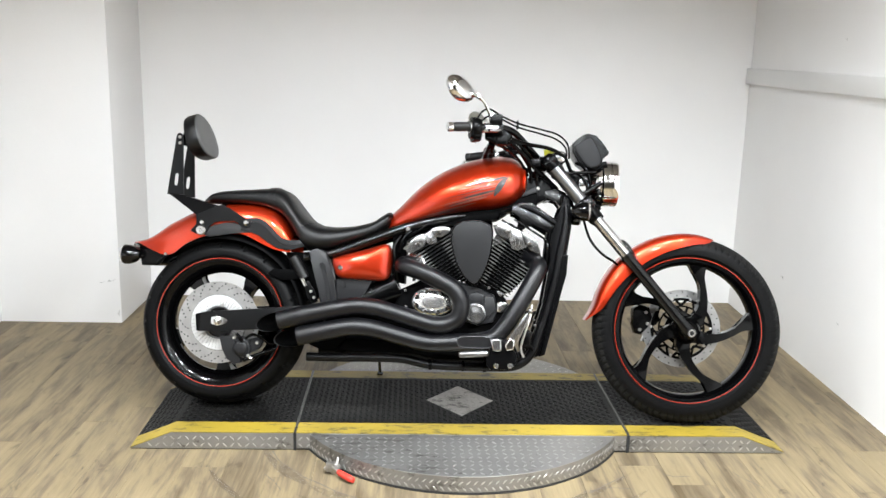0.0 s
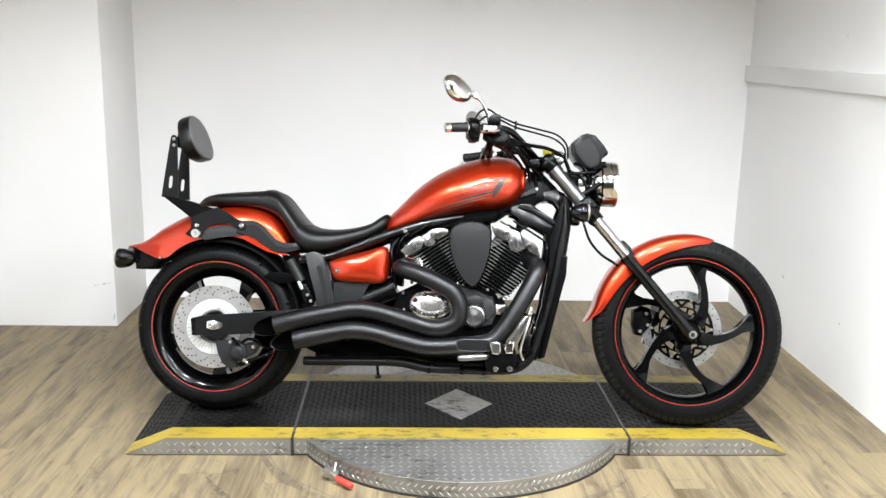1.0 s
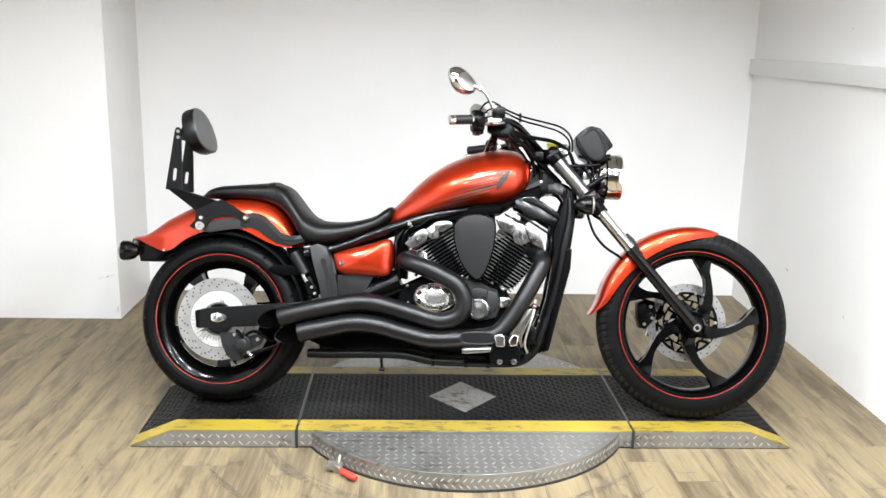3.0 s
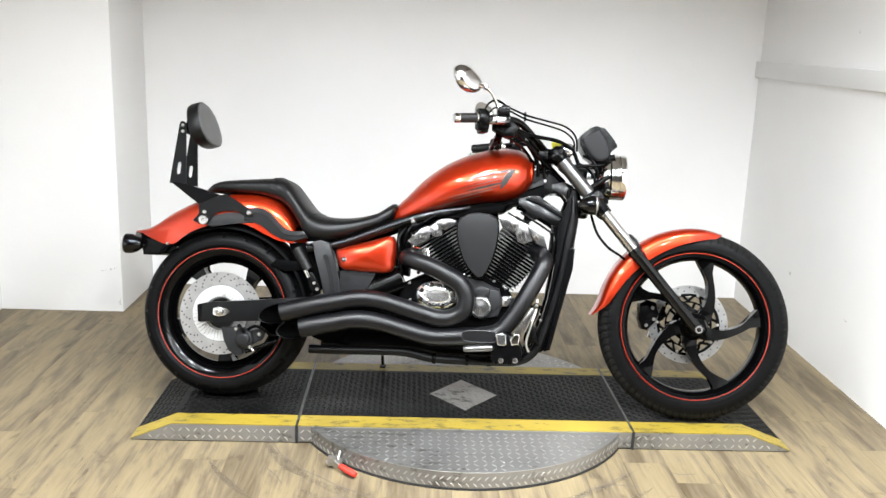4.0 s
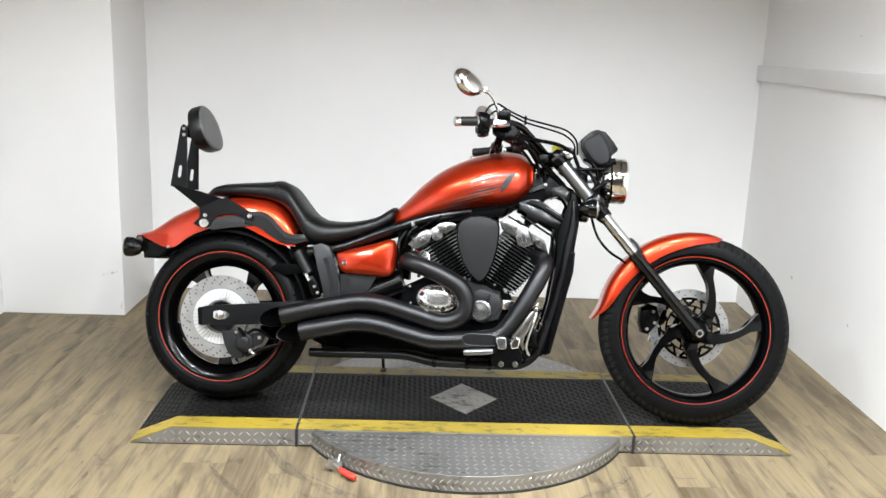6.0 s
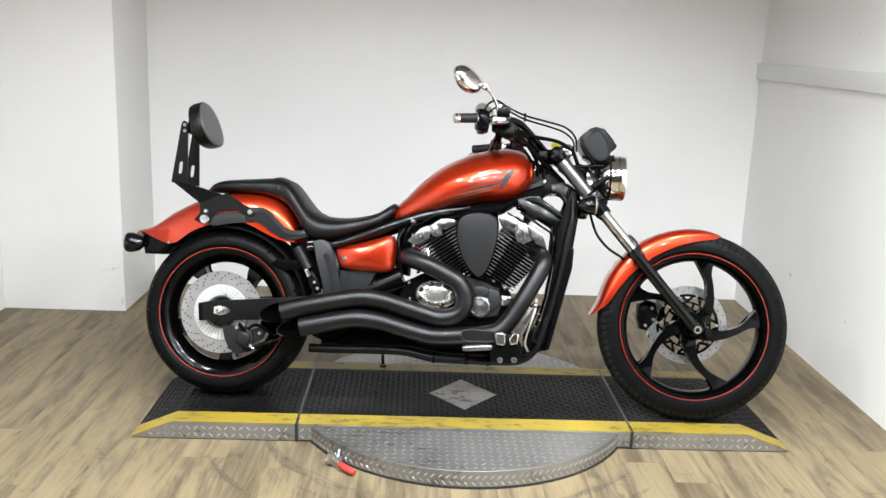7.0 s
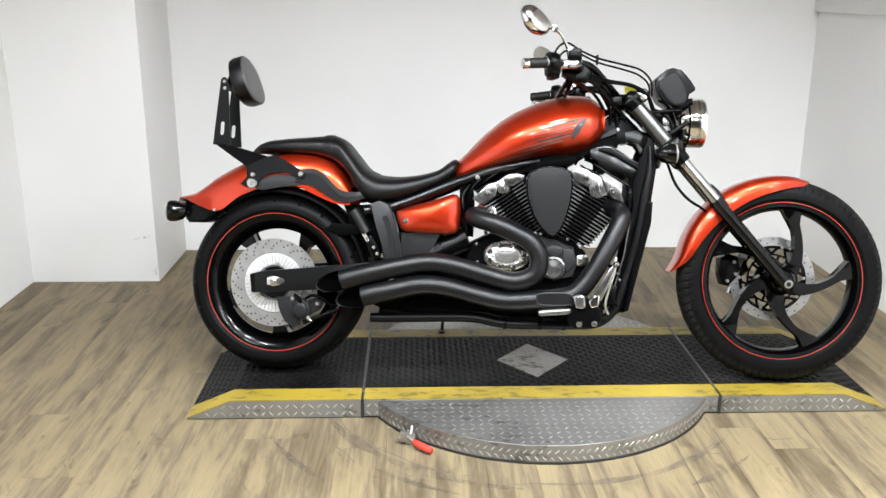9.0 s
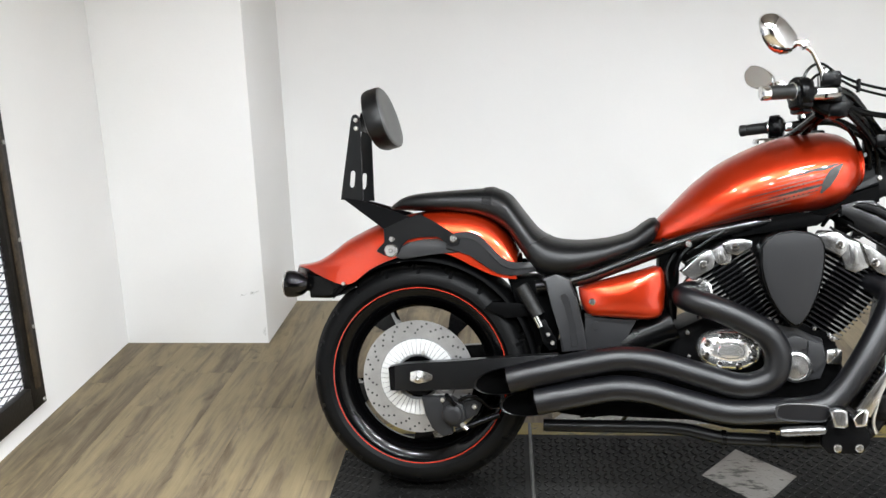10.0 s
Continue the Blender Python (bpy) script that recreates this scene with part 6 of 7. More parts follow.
plate(bm, [(0.340, 0.690), (0.372, 0.720), (0.392, 0.645), (0.372, 0.553), (0.330, 0.552), (0.334, 0.600), (0.338, 0.643)], -0.09, 0.06, 0.008)
part("engine_hanger", bm, DARK, bike, "black engine hanger beside the down tube")
bm = B()
rod(bm, (0.169, -0.128, 0.732), (0.294, -0.128, 0.658), 0.0034, 8)
part("cover_rail", bm, SATIN, bike, "thin black rail over the front rocker cover")
bm = B()
rod(bm, (-0.181, -0.132, 0.637), (-0.129, -0.132, 0.669), 0.0034, 8)
part("cover_rail", bm, SATIN, bike, "thin black rail over the rear rocker cover")
# air cleaner
AF = [(0.064, 0.724), (0.028, 0.718), (0.000, 0.704), (-0.013, 0.684), (-0.013, 0.640), (-0.004, 0.600), (0.012, 0.556), (0.036, 0.518), (0.060, 0.494), (0.074, 0.486), (0.086, 0.490), (0.104, 0.514), (0.122, 0.560), (0.134, 0.608), (0.139, 0.660), (0.138, 0.692), (0.128, 0.709), (0.102, 0.720)]
bm = B()
plate(bm, AF, -0.212, -0.150, 0.006, 2)
airc = part("air_cleaner_cover", bm, SATIN, bike, "black rim of the shield-shaped air cleaner")
bm = B()
cx, cz = 0.063, 0.62
plate(bm, [(cx + (x - cx) * 0.93, cz + (z - cz) * 0.945) for x, z in AF], -0.2165, -0.2105, 0.003, 2)
part("face_plate", bm, COVERGREY, airc, "flat charcoal face of the air cleaner")
bm = B()
plate(bm, [(0.02, 0.68), (0.11, 0.69), (0.12, 0.60), (0.09, 0.53), (0.05, 0.53), (0.01, 0.60)], -0.15, 0.06, 0.01)
plate(bm, [(-0.06, 0.70), (0.15, 0.735), (0.19, 0.76), (0.10, 0.77), (-0.08, 0.735)], -0.09, 0.09, 0.008)
part("intake", bm, DARK, bike, "black intake between the cylinders")
for pts, r in (
    ([(0.155, -0.11, 0.735), (0.165, -0.135, 0.758), (0.182, -0.13, 0.768), (0.20, -0.10, 0.775)], 0.005),
    ([(0.335, -0.10, 0.665), (0.340, -0.115, 0.640), (0.338, -0.110, 0.590), (0.322, -0.10, 0.55)], 0.009),
):
    bm = B()
    tube(bm, pts, r, 8)
    part("hose", bm, SATIN, bike, "black hose beside the front cylinder")
bolts(crank, CAST, [(0.172, -0.15, 0.457), (0.185, -0.15, 0.42)], 0.008, 0.02)
bm = B()
box(bm, (0.16, -0.16, 0.39), (0.20, -0.13, 0.43), 0.008)
part("engine_mount", bm, CAST, bike, "bright engine mount fittings")


# ---- exhaust
def pipe(pts, r, label, slash):
    bm = B()
    tube(bm, pts, r, 24, 8, caps=False, slash=slash)
    p = part("exhaust_pipe", bm, PIPE, bike, label, sharp=60)
    bm = B()
    inner = [Vector(q) for q in pts[-3:]]
    rr = (r if not hasattr(r, "__len__") else r[-1]) - 0.0025
    tube(bm, inner, rr, 24, 8, caps=False, slash=slash * rr / (rr + 0.0025))
    part("bore", bm, BORESHADE, p, "inside of the pipe, its shade given as flat black", sharp=60)
    return p


up = pipe(
    [(-0.150, -0.085, 0.560), (-0.180, -0.135, 0.556), (-0.178, -0.185, 0.548), (-0.108, -0.212, 0.527), (-0.042, -0.218, 0.498), (0.006, -0.222, 0.470), (0.032, -0.224, 0.425), (0.026, -0.224, 0.376), (-0.006, -0.222, 0.350), (-0.060, -0.220, 0.341), (-0.140, -0.218, 0.360), (-0.262, -0.222, 0.392), (-0.344, -0.226, 0.398), (-0.424, -0.230, 0.384), (-0.520, -0.232, 0.362), (-0.630, -0.234, 0.332)],
    [0.028, 0.030] + [0.0315] * 11 + [0.0325, 0.0335, 0.0340], "satin black upper exhaust pipe with an S-bend", 0.085)
dn = pipe(
    [(0.262, -0.085, 0.600), (0.300, -0.130, 0.580), (0.303, -0.175, 0.548), (0.250, -0.205, 0.442), (0.192, -0.215, 0.346), (0.150, -0.218, 0.303), (0.088, -0.219, 0.287), (0.032, -0.220, 0.283), (-0.080, -0.220, 0.276), (-0.177, -0.222, 0.295), (-0.275, -0.226, 0.319), (-0.356, -0.230, 0.324), (-0.440, -0.232, 0.308), (-0.560, -0.236, 0.280)],
    [0.028, 0.030] + [0.0315] * 9 + [0.0325, 0.0335, 0.0340], "satin black lower exhaust pipe", 0.085)
bm = B()
o = oval(0.088, 0.287, 0.062, 0.0200, -0.251, 36, 0.55)
pts = [Vector(p) for p in o] + [Vector(o[0])]
tube(bm, pts, 0.0030, 8, 1)
part("heat_shield_rim", bm, GREYCAST, dn, "thin rim round the pipe's heat shield")
bm = B()
plate(bm, [(p[0], p[2]) for p in oval(0.088, 0.287, 0.060, 0.0185, 0, 36, 0.55)], -0.2525, -0.238, 0.002, 1)
part("heat_shield", bm, PIPE, dn)
bm = B()
lathe(bm, [(0.040, 0.0), (0.044, 0.004), (0.044, 0.016), (0.038, 0.02)], (0, 0, 0), "x", 24)
bmesh.ops.transform(bm, matrix=pose(-0.150, -0.10, 0.558, 0, 0, 62), verts=bm.verts)
part("flange", bm, CAST, up, "bright exhaust flange")

# ---- forward controls on the near side
bm = B()
plate(bm, [(0.128, 0.238), (0.141, 0.272), (0.166, 0.306), (0.186, 0.300), (0.234, 0.255), (0.238, 0.222), (0.217, 0.196), (0.145, 0.193), (0.130, 0.210)], -0.262, -0.235, 0.005)
plate(bm, [(0.160, 0.290), (0.228, 0.282), (0.246, 0.240), (0.200, 0.205)], -0.245, -0.11, 0.006)
peg = part("foot_control", bm, CHARCOAL, bike, "black forward foot control bracket")
bm = B()
tube(bm, [(0.034, -0.272, 0.243), (0.040, -0.272, 0.244), (0.122, -0.268, 0.251), (0.132, -0.267, 0.252)], [0.006, 0.0112, 0.0112, 0.009], 16, 2)
part("foot_peg", bm, FORKMETAL, peg, "bright round foot peg")
bm = B()
plate(bm, [(0.140, 0.298), (0.150, 0.305), (0.164, 0.307), (0.179, 0.301), (0.182, 0.266), (0.172, 0.260), (0.150, 0.262)], -0.286, -0.258, 0.007, 4)
part("peg_clamp", bm, HEADMETAL, peg, "chrome peg clamp")
for k in range(6):
    bm = B()
    rod(bm, (0.046 + 0.013 * k, -0.272 + 0.0006 * k, 0.2446 + 0.0011 * k), (0.052 + 0.013 * k, -0.2717 + 0.0006 * k, 0.2450 + 0.0011 * k), 0.0122, 16)
    part("peg_rib", bm, FORKMETAL, peg)
bm = B()
tube(bm, [(0.286, -0.205, 0.425), (0.280, -0.222, 0.380), (0.262, -0.235, 0.325), (0.250, -0.238, 0.272), (0.262, -0.225, 0.240)], 0.0042, 8, 5)
part("brake_cable", bm, ZINC, peg, "bare steel cable beside the frame")
bm = B()
tube(bm, [(0.300, -0.165, 0.400), (0.272, -0.190, 0.350), (0.276, -0.205, 0.300), (0.296, -0.200, 0.262)], 0.0055, 8, 5)
part("hose", bm, SATIN, peg)
bm = B()
plate(bm, [(0.191, 0.284), (0.207, 0.305), (0.227, 0.303), (0.223, 0.268), (0.198, 0.264)], -0.284, -0.262, 0.005, 3)
part("peg_clamp", bm, CHROME, peg, "chrome peg clamp")
bm = B()
plate(bm, [(0.200, 0.303), (0.262, 0.398), (0.276, 0.396), (0.276, 0.384), (0.234, 0.288), (0.218, 0.284)], -0.272, -0.262, 0.003)
part("brake_pedal", bm, CAST, peg, "silver brake pedal arm")
bm = B()
lathe(bm, [(0.0, -0.2935), (0.006, -0.292), (0.0098, -0.285), (0.0105, -0.278), (0.0098, -0.270), (0.006, -0.264), (0, -0.263)], (0.277, 0, 0.406), "y", 16)
part("pedal_pivot", bm, CAST, peg, "bright pedal pad")
bolts(peg, CAST, [(0.164, -0.262, 0.209), (0.213, -0.262, 0.211)], 0.0100, 0.007)
bm = B()
tube(bm, [(0.235, -0.24, 0.30), (0.268, -0.22, 0.34), (0.285, -0.20, 0.38), (0.262, -0.18, 0.40)], 0.006, 8)
box(bm, (0.243, -0.235, 0.270), (0.285, -0.19, 0.335), 0.008)
part("brake_switch", bm, SATIN, peg)
bolts(peg, CAST, [(x, -0.19, z) for x, z in ((0.285, 0.325), (0.27, 0.300), (0.30, 0.350), (0.295, 0.372))], 0.006, 0.012)
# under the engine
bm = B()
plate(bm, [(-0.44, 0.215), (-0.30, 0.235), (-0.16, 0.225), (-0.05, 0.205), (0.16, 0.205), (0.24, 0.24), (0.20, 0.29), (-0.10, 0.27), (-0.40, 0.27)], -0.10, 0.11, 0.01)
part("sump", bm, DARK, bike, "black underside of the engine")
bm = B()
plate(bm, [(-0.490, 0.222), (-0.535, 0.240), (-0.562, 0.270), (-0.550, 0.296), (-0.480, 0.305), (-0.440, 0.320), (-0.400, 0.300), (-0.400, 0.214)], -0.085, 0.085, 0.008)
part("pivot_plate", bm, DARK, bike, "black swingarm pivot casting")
# side stand
bm = B()
tube(bm, [(-0.290, 0.115, 0.205), (-0.302, 0.220, 0.160), (-0.312, 0.352, 0.102)], 0.0065, 12, 3)
stand = part("side_stand", bm, SATIN, bike, "black side stand folded out to the far side")
bm = B()
box(bm, (-0.012, -0.014, 0.0), (0.012, 0.018, 0.007), 0.003, 1, pose(-0.312, 0.356, 0.0875, 14, 0, 0))
part("stand_foot", bm, SATIN, stand)

# ---- headlamp and instruments
hx, hz = 0.556, 0.888
bm = B()
lathe(bm, [(0.0, -0.072), (0.030, -0.066), (0.056, -0.050), (0.070, -0.034), (0.076, -0.018), (0.0765, -0.012), (0.0835, -0.010), (0.0845, -0.006), (0.0845, 0.016), (0.0825, 0.018), (0.0825, 0.021), (0.0845, 0.023), (0.0845, 0.040), (0.0815, 0.046), (0.074, 0.046), (0.070, 0.036)], (hx, 0, hz), "x", 48, caps=False)
lamp_ob = part("headlamp", bm, CHROME, bike, "round chrome headlamp")
bm = B()
lathe(bm, [(0.070, 0.040), (0.055, 0.047), (0.030, 0.051), (0, 0.052)], (hx, 0, hz), "x", 40, caps=False)
lathe(bm, [(0.070, 0.038), (0.055, 0.045), (0.030, 0.049), (0, 0.050)], (hx, 0, hz), "x", 40, caps=False)
part("lens", bm, GLASS, lamp_ob, "clear headlamp lens")
bm = B()
lathe(bm, [(0.068, 0.034), (0.05, 0.006), (0.02, -0.012), (0, -0.014)], (hx, 0, hz), "x", 40, caps=False)
part("reflector", bm, CHROME, lamp_ob)
bm = B()
lathe(bm, [(0.0800, -0.016), (0.0800, -0.0125), (0.074, -0.0125), (0.074, -0.016)], (hx, 0, hz), "x", 40, closed=True)
box(bm, (hx - 0.05, -0.012, hz - 0.10), (hx - 0.01, 0.012, hz - 0.06), 0.004)
part("trim_ring", bm, SATIN, lamp_ob)
for s in (-1, 1):
    bm = B()
    rod(bm, (0.455, s * 0.085, 0.83), (0.535, s * 0.078, 0.885), 0.009, 10)
    rod(bm, (0.40, s * 0.09, 0.915), (0.515, s * 0.076, 0.925), 0.006, 10)
    part("lamp_bracket", bm, SATIN, bike, "black headlamp bracket")
for pts, r in (
    ([(0.42, -0.06, 0.93), (0.47, -0.075, 0.90), (0.485, -0.07, 0.85), (0.47, -0.05, 0.80)], 0.0055),
    ([(0.44, -0.05, 0.96), (0.478, -0.072, 0.935), (0.495, -0.072, 0.88), (0.49, -0.06, 0.82)], 0.005),
    ([(0.39, 0.0, 0.93), (0.44, -0.03, 0.90), (0.46, -0.03, 0.84)], 0.008),
    ([(0.36, 0.03, 0.92), (0.42, 0.04, 0.87), (0.44, 0.03, 0.80)], 0.009),
):
    bm = B()
    tube(bm, pts, r, 8)
    part("wiring", bm, SATIN, bike, "black cable between fork and headlamp")
bm = B()
box(bm, (0.40, -0.04, 0.86), (0.46, 0.04, 0.93), 0.01)
part("lamp_mount", bm, SATIN, bike)
bm = B()
box(bm, (0.455, -0.062, 0.872), (0.478, -0.050, 0.905), 0.004)
part("connector", bm, CAST, bike)
bm = B()
box(bm, (0.488, -0.064, 0.862), (0.505, -0.052, 0.880), 0.003)
part("connector", bm, CAST, bike, "bright cable connectors")
POD = [(0.424, 1.030), (0.440, 1.046), (0.462, 1.064), (0.483, 1.071), (0.514, 1.064), (0.530, 1.046), (0.548, 1.024), (0.562, 1.004), (0.560, 0.994), (0.546, 0.984), (0.538, 0.990), (0.539, 0.960), (0.513, 0.937), (0.482, 0.939), (0.449, 0.962), (0.426, 1.000)]
bm = B()
plate(bm, POD, -0.064, 0.064, 0.016, 4)
pod = part("instrument_pod", bm, SATIN, bike, "black speedometer pod above the headlamp", sharp=60)
bm = B()
plate(bm, [(0.437, 1.024), (0.480, 1.052), (0.490, 1.055), (0.497, 1.051), (0.519, 1.018), (0.530, 0.990), (0.533, 0.968), (0.529, 0.955), (0.517, 0.946), (0.497, 0.942), (0.483, 0.947), (0.465, 0.962), (0.447, 0.985), (0.438, 1.003), (0.434, 1.016)], -0.0715, -0.060, 0.006, 4)
part("side_panel", bm, COVERGREY, pod, "dark grey side panel")
bm = B()
plate(bm, [(0.470, 0.945), (0.540, 0.962), (0.556, 0.972), (0.560, 0.950), (0.536, 0.918), (0.480, 0.912)], -0.05, 0.05, 0.006)
part("pod_foot", bm, SATIN, pod)

# ---- handlebar
for s in (-1, 1):
    bm = B()
    tube(bm, [(0.322, 0.0, 0.954), (0.312, s * 0.045, 0.957), (0.268, s * 0.085, 0.998), (0.232, s * 0.120, 1.030), (0.200, s * 0.155, 1.053), (0.160, s * 0.195, 1.060), (0.100, s * 0.245, 1.052), (0.040, s * 0.272, 1.050)], 0.0130, 14, 6)
    bar = part("handlebar", bm, FRAMEBLACK, bike, "black swept-back handlebar half")
    bm = B()
    g0, g1 = Vector((0.042, s * 0.272, 1.050)), Vector((-0.018, s * 0.293, 1.044))
    d = (g1 - g0).normalized()
    tube(bm, [g0, g0 + d * 0.004, g0 + d * 0.012, g0.lerp(g1, 0.5), g1 - d * 0.004, g1], [0.019, 0.0195, 0.0165, 0.0170, 0.0165, 0.0155], 18, 3)
    part("grip", bm, GRIPRUBBER, bar, "dark rubber grip")
    bm = B()
    tube(bm, [g1 - d * 0.001, g1 + d * 0.003, g1 + d * 0.018, g1 + d * 0.022], [0.015, 0.0175, 0.0175, 0.010], 18, 2)
    part("bar_end", bm, CHROME if s < 0 else GRIPRUBBER, bar)
    bm = B()
    tube(bm, [g0 - d * 0.004, g0 - d * 0.002, g0 + d * 0.003, g0 + d * 0.005], [0.017, 0.0215, 0.0215, 0.017], 18, 2)
    part("grip_collar", bm, CHROME, bar)
    bm = B()
    c = Vector((0.058, s * 0.263, 1.047))
    m = Matrix.Translation(c) @ Matrix.Rotation(math.atan2(d.y, d.x), 4, "Z")
    box(bm, (-0.024, -0.028, -0.040), (0.018, 0.028, 0.032), 0.012, 3, m)
    box(bm, (-0.022, -0.034, -0.048), (0.006, 0.020, -0.020), 0.006, 2, m)
    tube(bm, [c - d * 0.016, c - d * 0.012, c + d * 0.010, c + d * 0.014], [0.034, 0.0385, 0.0385, 0.034], 24, 2)
    part("switch_housing", bm, SATIN, bar, "black switch housing")
    bm = B()
    box(bm, (0.078, s * 0.246 - 0.014, 1.034), (0.146, s * 0.236 + 0.010, 1.062), 0.007, 3)
    tube(bm, [(0.130, s * 0.225, 1.050), (0.150, s * 0.240, 1.046), (0.140, s * 0.268, 1.040), (0.110, s * 0.292, 1.036)], [0.008, 0.0075, 0.006, 0.006], 10, 4)
    part("lever", bm, CAST, bar, "silver lever and perch")
    bm = B()
    box(bm, (0.112, s * 0.215 - 0.024, 1.066), (0.158, s * 0.215 + 0.024, 1.104), 0.007, 2)
    box(bm, (0.122, s * 0.215 - 0.014, 1.030), (0.162, s * 0.215 + 0.014, 1.070), 0.005, 2)
    box(bm, (0.135, s * 0.205 - 0.015, 0.995), (0.180, s * 0.205 + 0.015, 1.035), 0.006, 2)
    part("reservoir", bm, SATIN, bar, "black fluid reservoir")
    bm = B()
    lathe(bm, [(0.012, 0), (0.012, 0.010), (0.007, 0.014), (0, 0.014)], (0.118, s * 0.228, 1.098), "z", 14)
    part("mirror_nut", bm, CHROME, bar)
    # mirror on its stem
    mc = Vector((0.006, s * 0.272, 1.182))
    bm = B()
    tube(bm, [(0.118, s * 0.226, 1.060), (0.112, s * 0.232, 1.098), (0.102, s * 0.240, 1.120), (0.086, s * 0.250, 1.146), (0.066, s * 0.258, 1.160), (0.040, s * 0.266, 1.168)], [0.007, 0.0065, 0.006, 0.0055, 0.008, 0.006], 10, 4)
    mir = part("mirror", bm, CHROME, bike, "chrome teardrop mirror on a stem")
    bm = B()
    lathe(bm, [(0.0, -0.010), (0.010, -0.008), (0.010, 0.008), (0, 0.010)], (0.066, s * 0.258, 1.160), "y", 14)
    part("ball_joint", bm, CHROME, mir)
    bm = B()
    turn = Matrix.Translation(mc) @ Matrix.Rotation(radians(52 if s > 0 else -46), 4, "Z") @ Matrix.Rotation(radians(-10 if s < 0 else 8), 4, "Y")

    def face(k, grow):
        """The mirror's outline: round outside and above, drawn out towards the stem."""
        th = 2 * math.pi * k / 36
        c, sn = math.cos(th), math.sin(th)
        out = c * s
        y = 0.060 * c
        z = (0.043 + 0.010 * out) * sn + 0.016 * out
        return y * grow * (0.78 if s > 0 else 1.0), z * grow * (0.78 if s > 0 else 1.0)

    rings = []
    for depth, grow in ((-0.012, 0.965), (-0.010, 1.0), (0.0, 1.0), (0.010, 0.945), (0.018, 0.83), (0.023, 0.55), (0.0245, 0.25), (0.025, 0.05)):
        rings.append([bm.verts.new(turn @ Vector((depth, *face(k, grow)))) for k in range(36)])
    rings_to_faces(bm, rings)
    part("shell", bm, CHROME, mir, sharp=50)
    bm = B()
    f = [bm.verts.new(turn @ Vector((-0.0135, *face(k, 0.90)))) for k in range(36)]
    bk = [bm.verts.new(turn @ Vector((-0.0115, *face(k, 0.90)))) for k in range(36)]
    bm.faces.new(f)
    bm.faces.new(bk[::-1])
    for k in range(36):
        bm.faces.new((f[k], f[(k + 1) % 36], bk[(k + 1) % 36], bk[k]))
    part("glass", bm, MIRROR, mir, "mirror glass", sharp=30)
    # the steering is turned a little, so the far half stands further ahead
    if s > 0:
        bar.matrix_local = Matrix.Translation((0.058, 0.016, -0.028))
        mir.matrix_local = Matrix.Translation((0.060, -0.016, -0.020))
bm = B()
box(bm, (0.340, -0.088, 0.952), (0.404, 0.088, 1.002), 0.020, 4)
part("clamp_cover", bm, POLISH, bike, "rounded chrome cover over the top clamp")
for s in (-1, 1):
    bm = B()
    box(bm, (0.292, s * 0.045 - 0.018, 0.925), (0.334, s * 0.045 + 0.018, 0.980), 0.007, 3)
    part("bar_riser", bm, SATIN, bike, "black handlebar riser")
# switch gear and looms bunched under the near half of the bar
bm = B()
plate(bm, [(0.094, 1.060), (0.130, 1.066), (0.172, 1.052), (0.196, 1.030), (0.178, 1.000), (0.150, 0.992), (0.120, 1.004), (0.096, 1.020)], -0.216, -0.168, 0.010, 3)
part("master_cylinder", bm, SATIN, bike, "black brake master cylinder")
for pts, r in (
    ([(0.165, -0.19, 1.010), (0.205, -0.16, 1.002), (0.240, -0.12, 0.968), (0.268, -0.09, 0.925), (0.275, -0.07, 0.880)], 0.0065),
    ([(0.175, -0.18, 1.022), (0.220, -0.15, 1.010), (0.262, -0.11, 0.972), (0.290, -0.08, 0.925), (0.300, -0.06, 0.870)], 0.0075),
    ([(0.150, -0.18, 0.998), (0.190, -0.15, 0.984), (0.232, -0.10, 0.950), (0.262, -0.06, 0.905)], 0.0055),
    ([(0.118, -0.19, 1.005), (0.104, -0.10, 0.985), (0.092, 0.02, 0.968), (0.080, 0.12, 0.966)], 0.0090),
    ([(0.128, -0.19, 1.000), (0.122, -0.10, 0.980), (0.118, 0.02, 0.962)], 0.0070),
):
    bm = B()
    tube(bm, pts, r, 8)
    part("cable_loom", bm, SATIN, bike, "black cable loom along the bar")
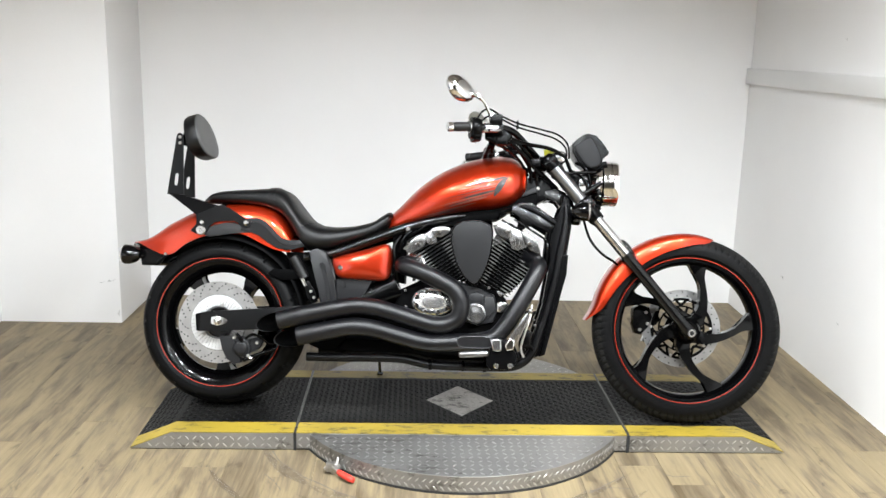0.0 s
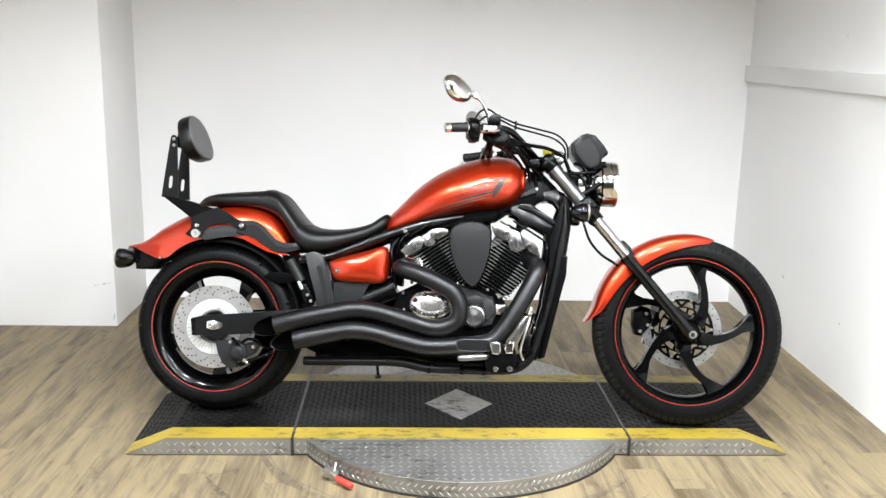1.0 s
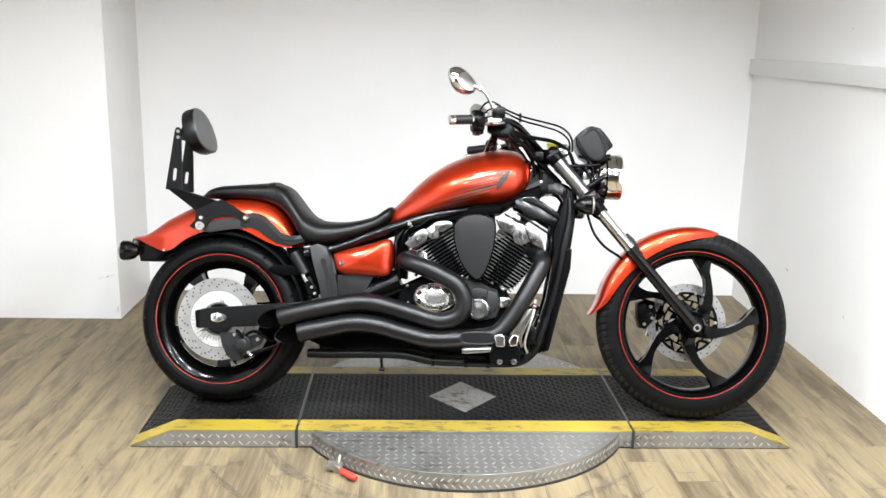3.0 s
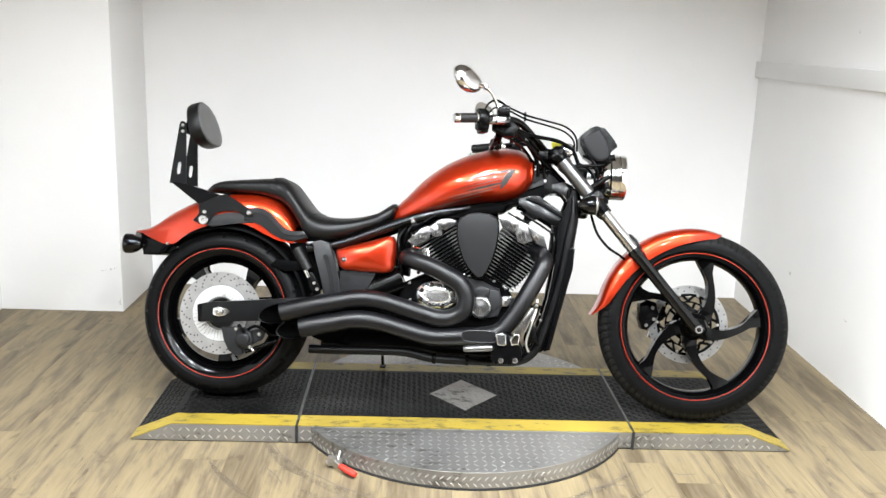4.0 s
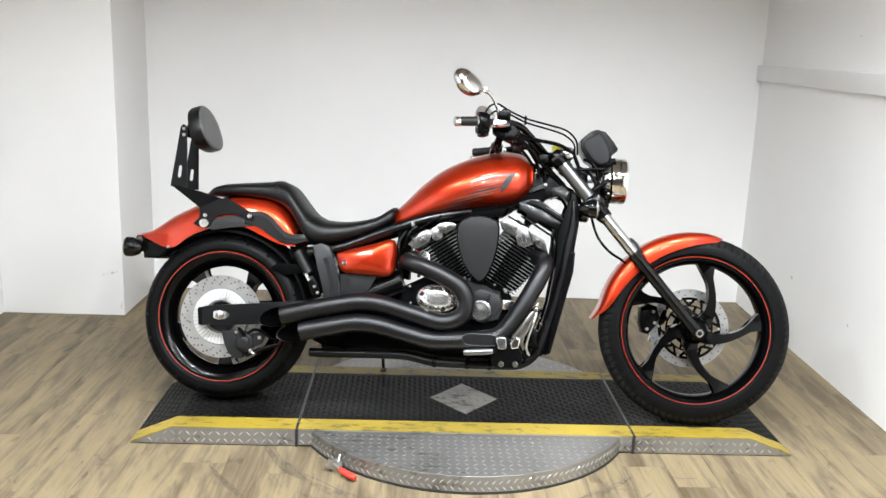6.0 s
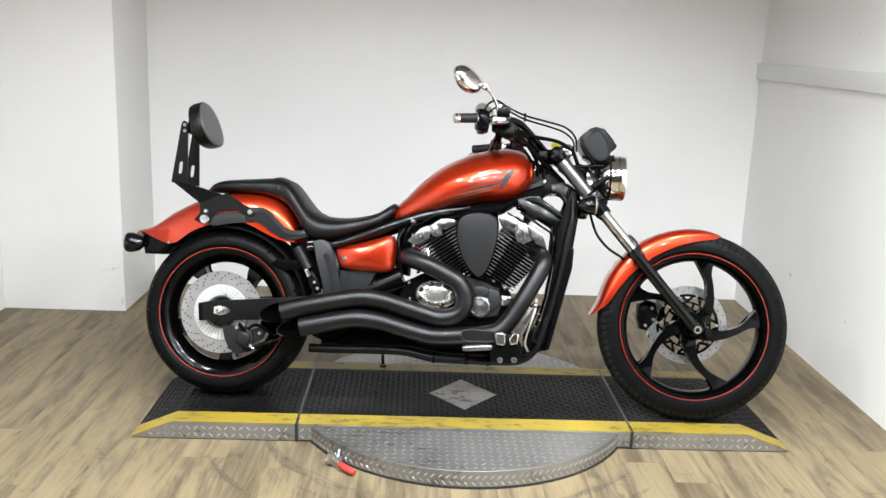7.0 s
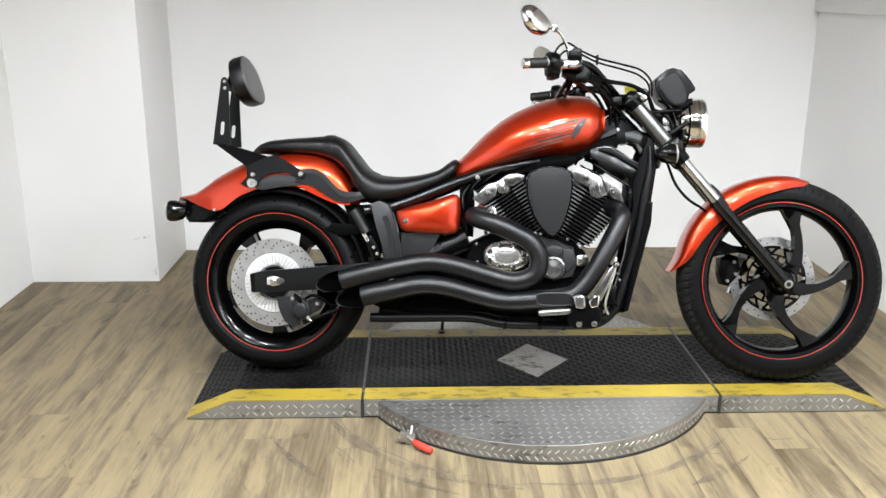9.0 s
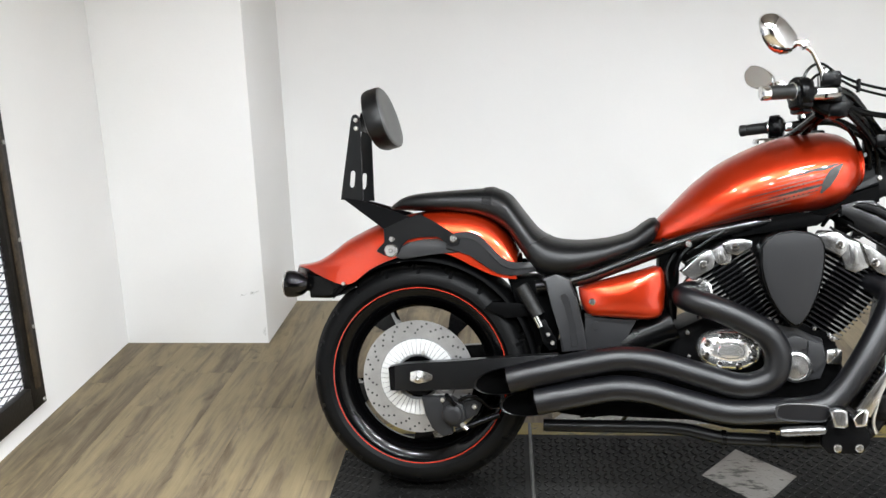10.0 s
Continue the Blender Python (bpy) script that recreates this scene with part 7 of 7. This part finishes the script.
for pts, r in (
    ([(0.112, -0.215, 1.100), (0.145, -0.205, 1.104), (0.215, -0.175, 1.082), (0.30, -0.14, 1.068), (0.366, -0.11, 1.055), (0.405, -0.09, 1.022), (0.412, -0.08, 0.97)], 0.0036),
    ([(0.085, -0.245, 1.078), (0.108, -0.230, 1.096), (0.150, -0.205, 1.092), (0.215, -0.175, 1.068), (0.30, -0.14, 1.052), (0.360, -0.11, 1.038), (0.398, -0.09, 1.008), (0.402, -0.08, 0.96)], 0.0034),
    ([(0.062, -0.250, 1.072), (0.082, -0.245, 1.108), (0.112, -0.235, 1.120), (0.150, -0.21, 1.102)], 0.0036),
):
    bm = B()
    tube(bm, pts, r, 8)
    part("control_cable", bm, SATIN, bike, "thin black control cable")
bm = B()
box(bm, (0.209, -0.183, 1.060), (0.217, -0.167, 1.092), 0.002, 1)
part("cable_clip", bm, SATIN, bike)
for pts, r in (
    ([(0.150, -0.20, 1.050), (0.200, -0.17, 1.024), (0.255, -0.14, 1.012), (0.34, -0.11, 1.002), (0.395, -0.08, 0.975), (0.42, -0.06, 0.93)], 0.0072),
    ([(0.155, -0.20, 1.036), (0.20, -0.17, 1.004), (0.245, -0.14, 0.967), (0.275, -0.12, 0.935), (0.315, -0.09, 0.905)], 0.008),
    ([(0.185, 0.27, 1.02), (0.18, 0.20, 0.985), (0.24, 0.12, 0.96), (0.30, 0.05, 0.92)], 0.008),
):
    bm = B()
    tube(bm, pts, r, 8)
    part("cable_loom", bm, SATIN, bike, "black cable loom along the bar")
bm = B()
box(bm, (0.270, -0.135, 0.930), (0.305, -0.105, 0.962), 0.006)
part("loom_plug", bm, SATIN, bike)
bm = B()
box(bm, (-0.020, -0.002, -0.010), (0.020, 0.002, 0.012), 0.001, 1, pose(0.338, -0.085, 0.992, 20, -12, 10))
part("paper_tag", bm, TAG, bike, "small yellow tag tied to the fork")

bike.matrix_world = pose(0.0038, 0.1673, 0.0685, 0, 0, -4.9) @ pose(0, 0, 0, -14.0, 0, 0)

# ---------------------------------------------------------------- floor planks
PW, PL = 0.152, 1.22
bm = B()
g = 0.0003
box(bm, (g, g, -0.0045), (PW - g, PL - g, 0.0), 0.0004, 1)
plank_mesh = mesh_of("plank", bm, PLANK, 30)
random.seed(4)
col = 0
x = LEFT - 0.06
while x < RIGHT:
    y = FRONT - PL * random.random()
    while y < BACK:
        ob = new("plank", plank_mesh)
        ob.parent = floor
        y0, y1 = max(y, FRONT), min(y + PL, BACK)
        ob.location = (x, y0, 0)
        ob.scale = (1, (y1 - y0) / PL, 1)
        y += PL
    x += PW
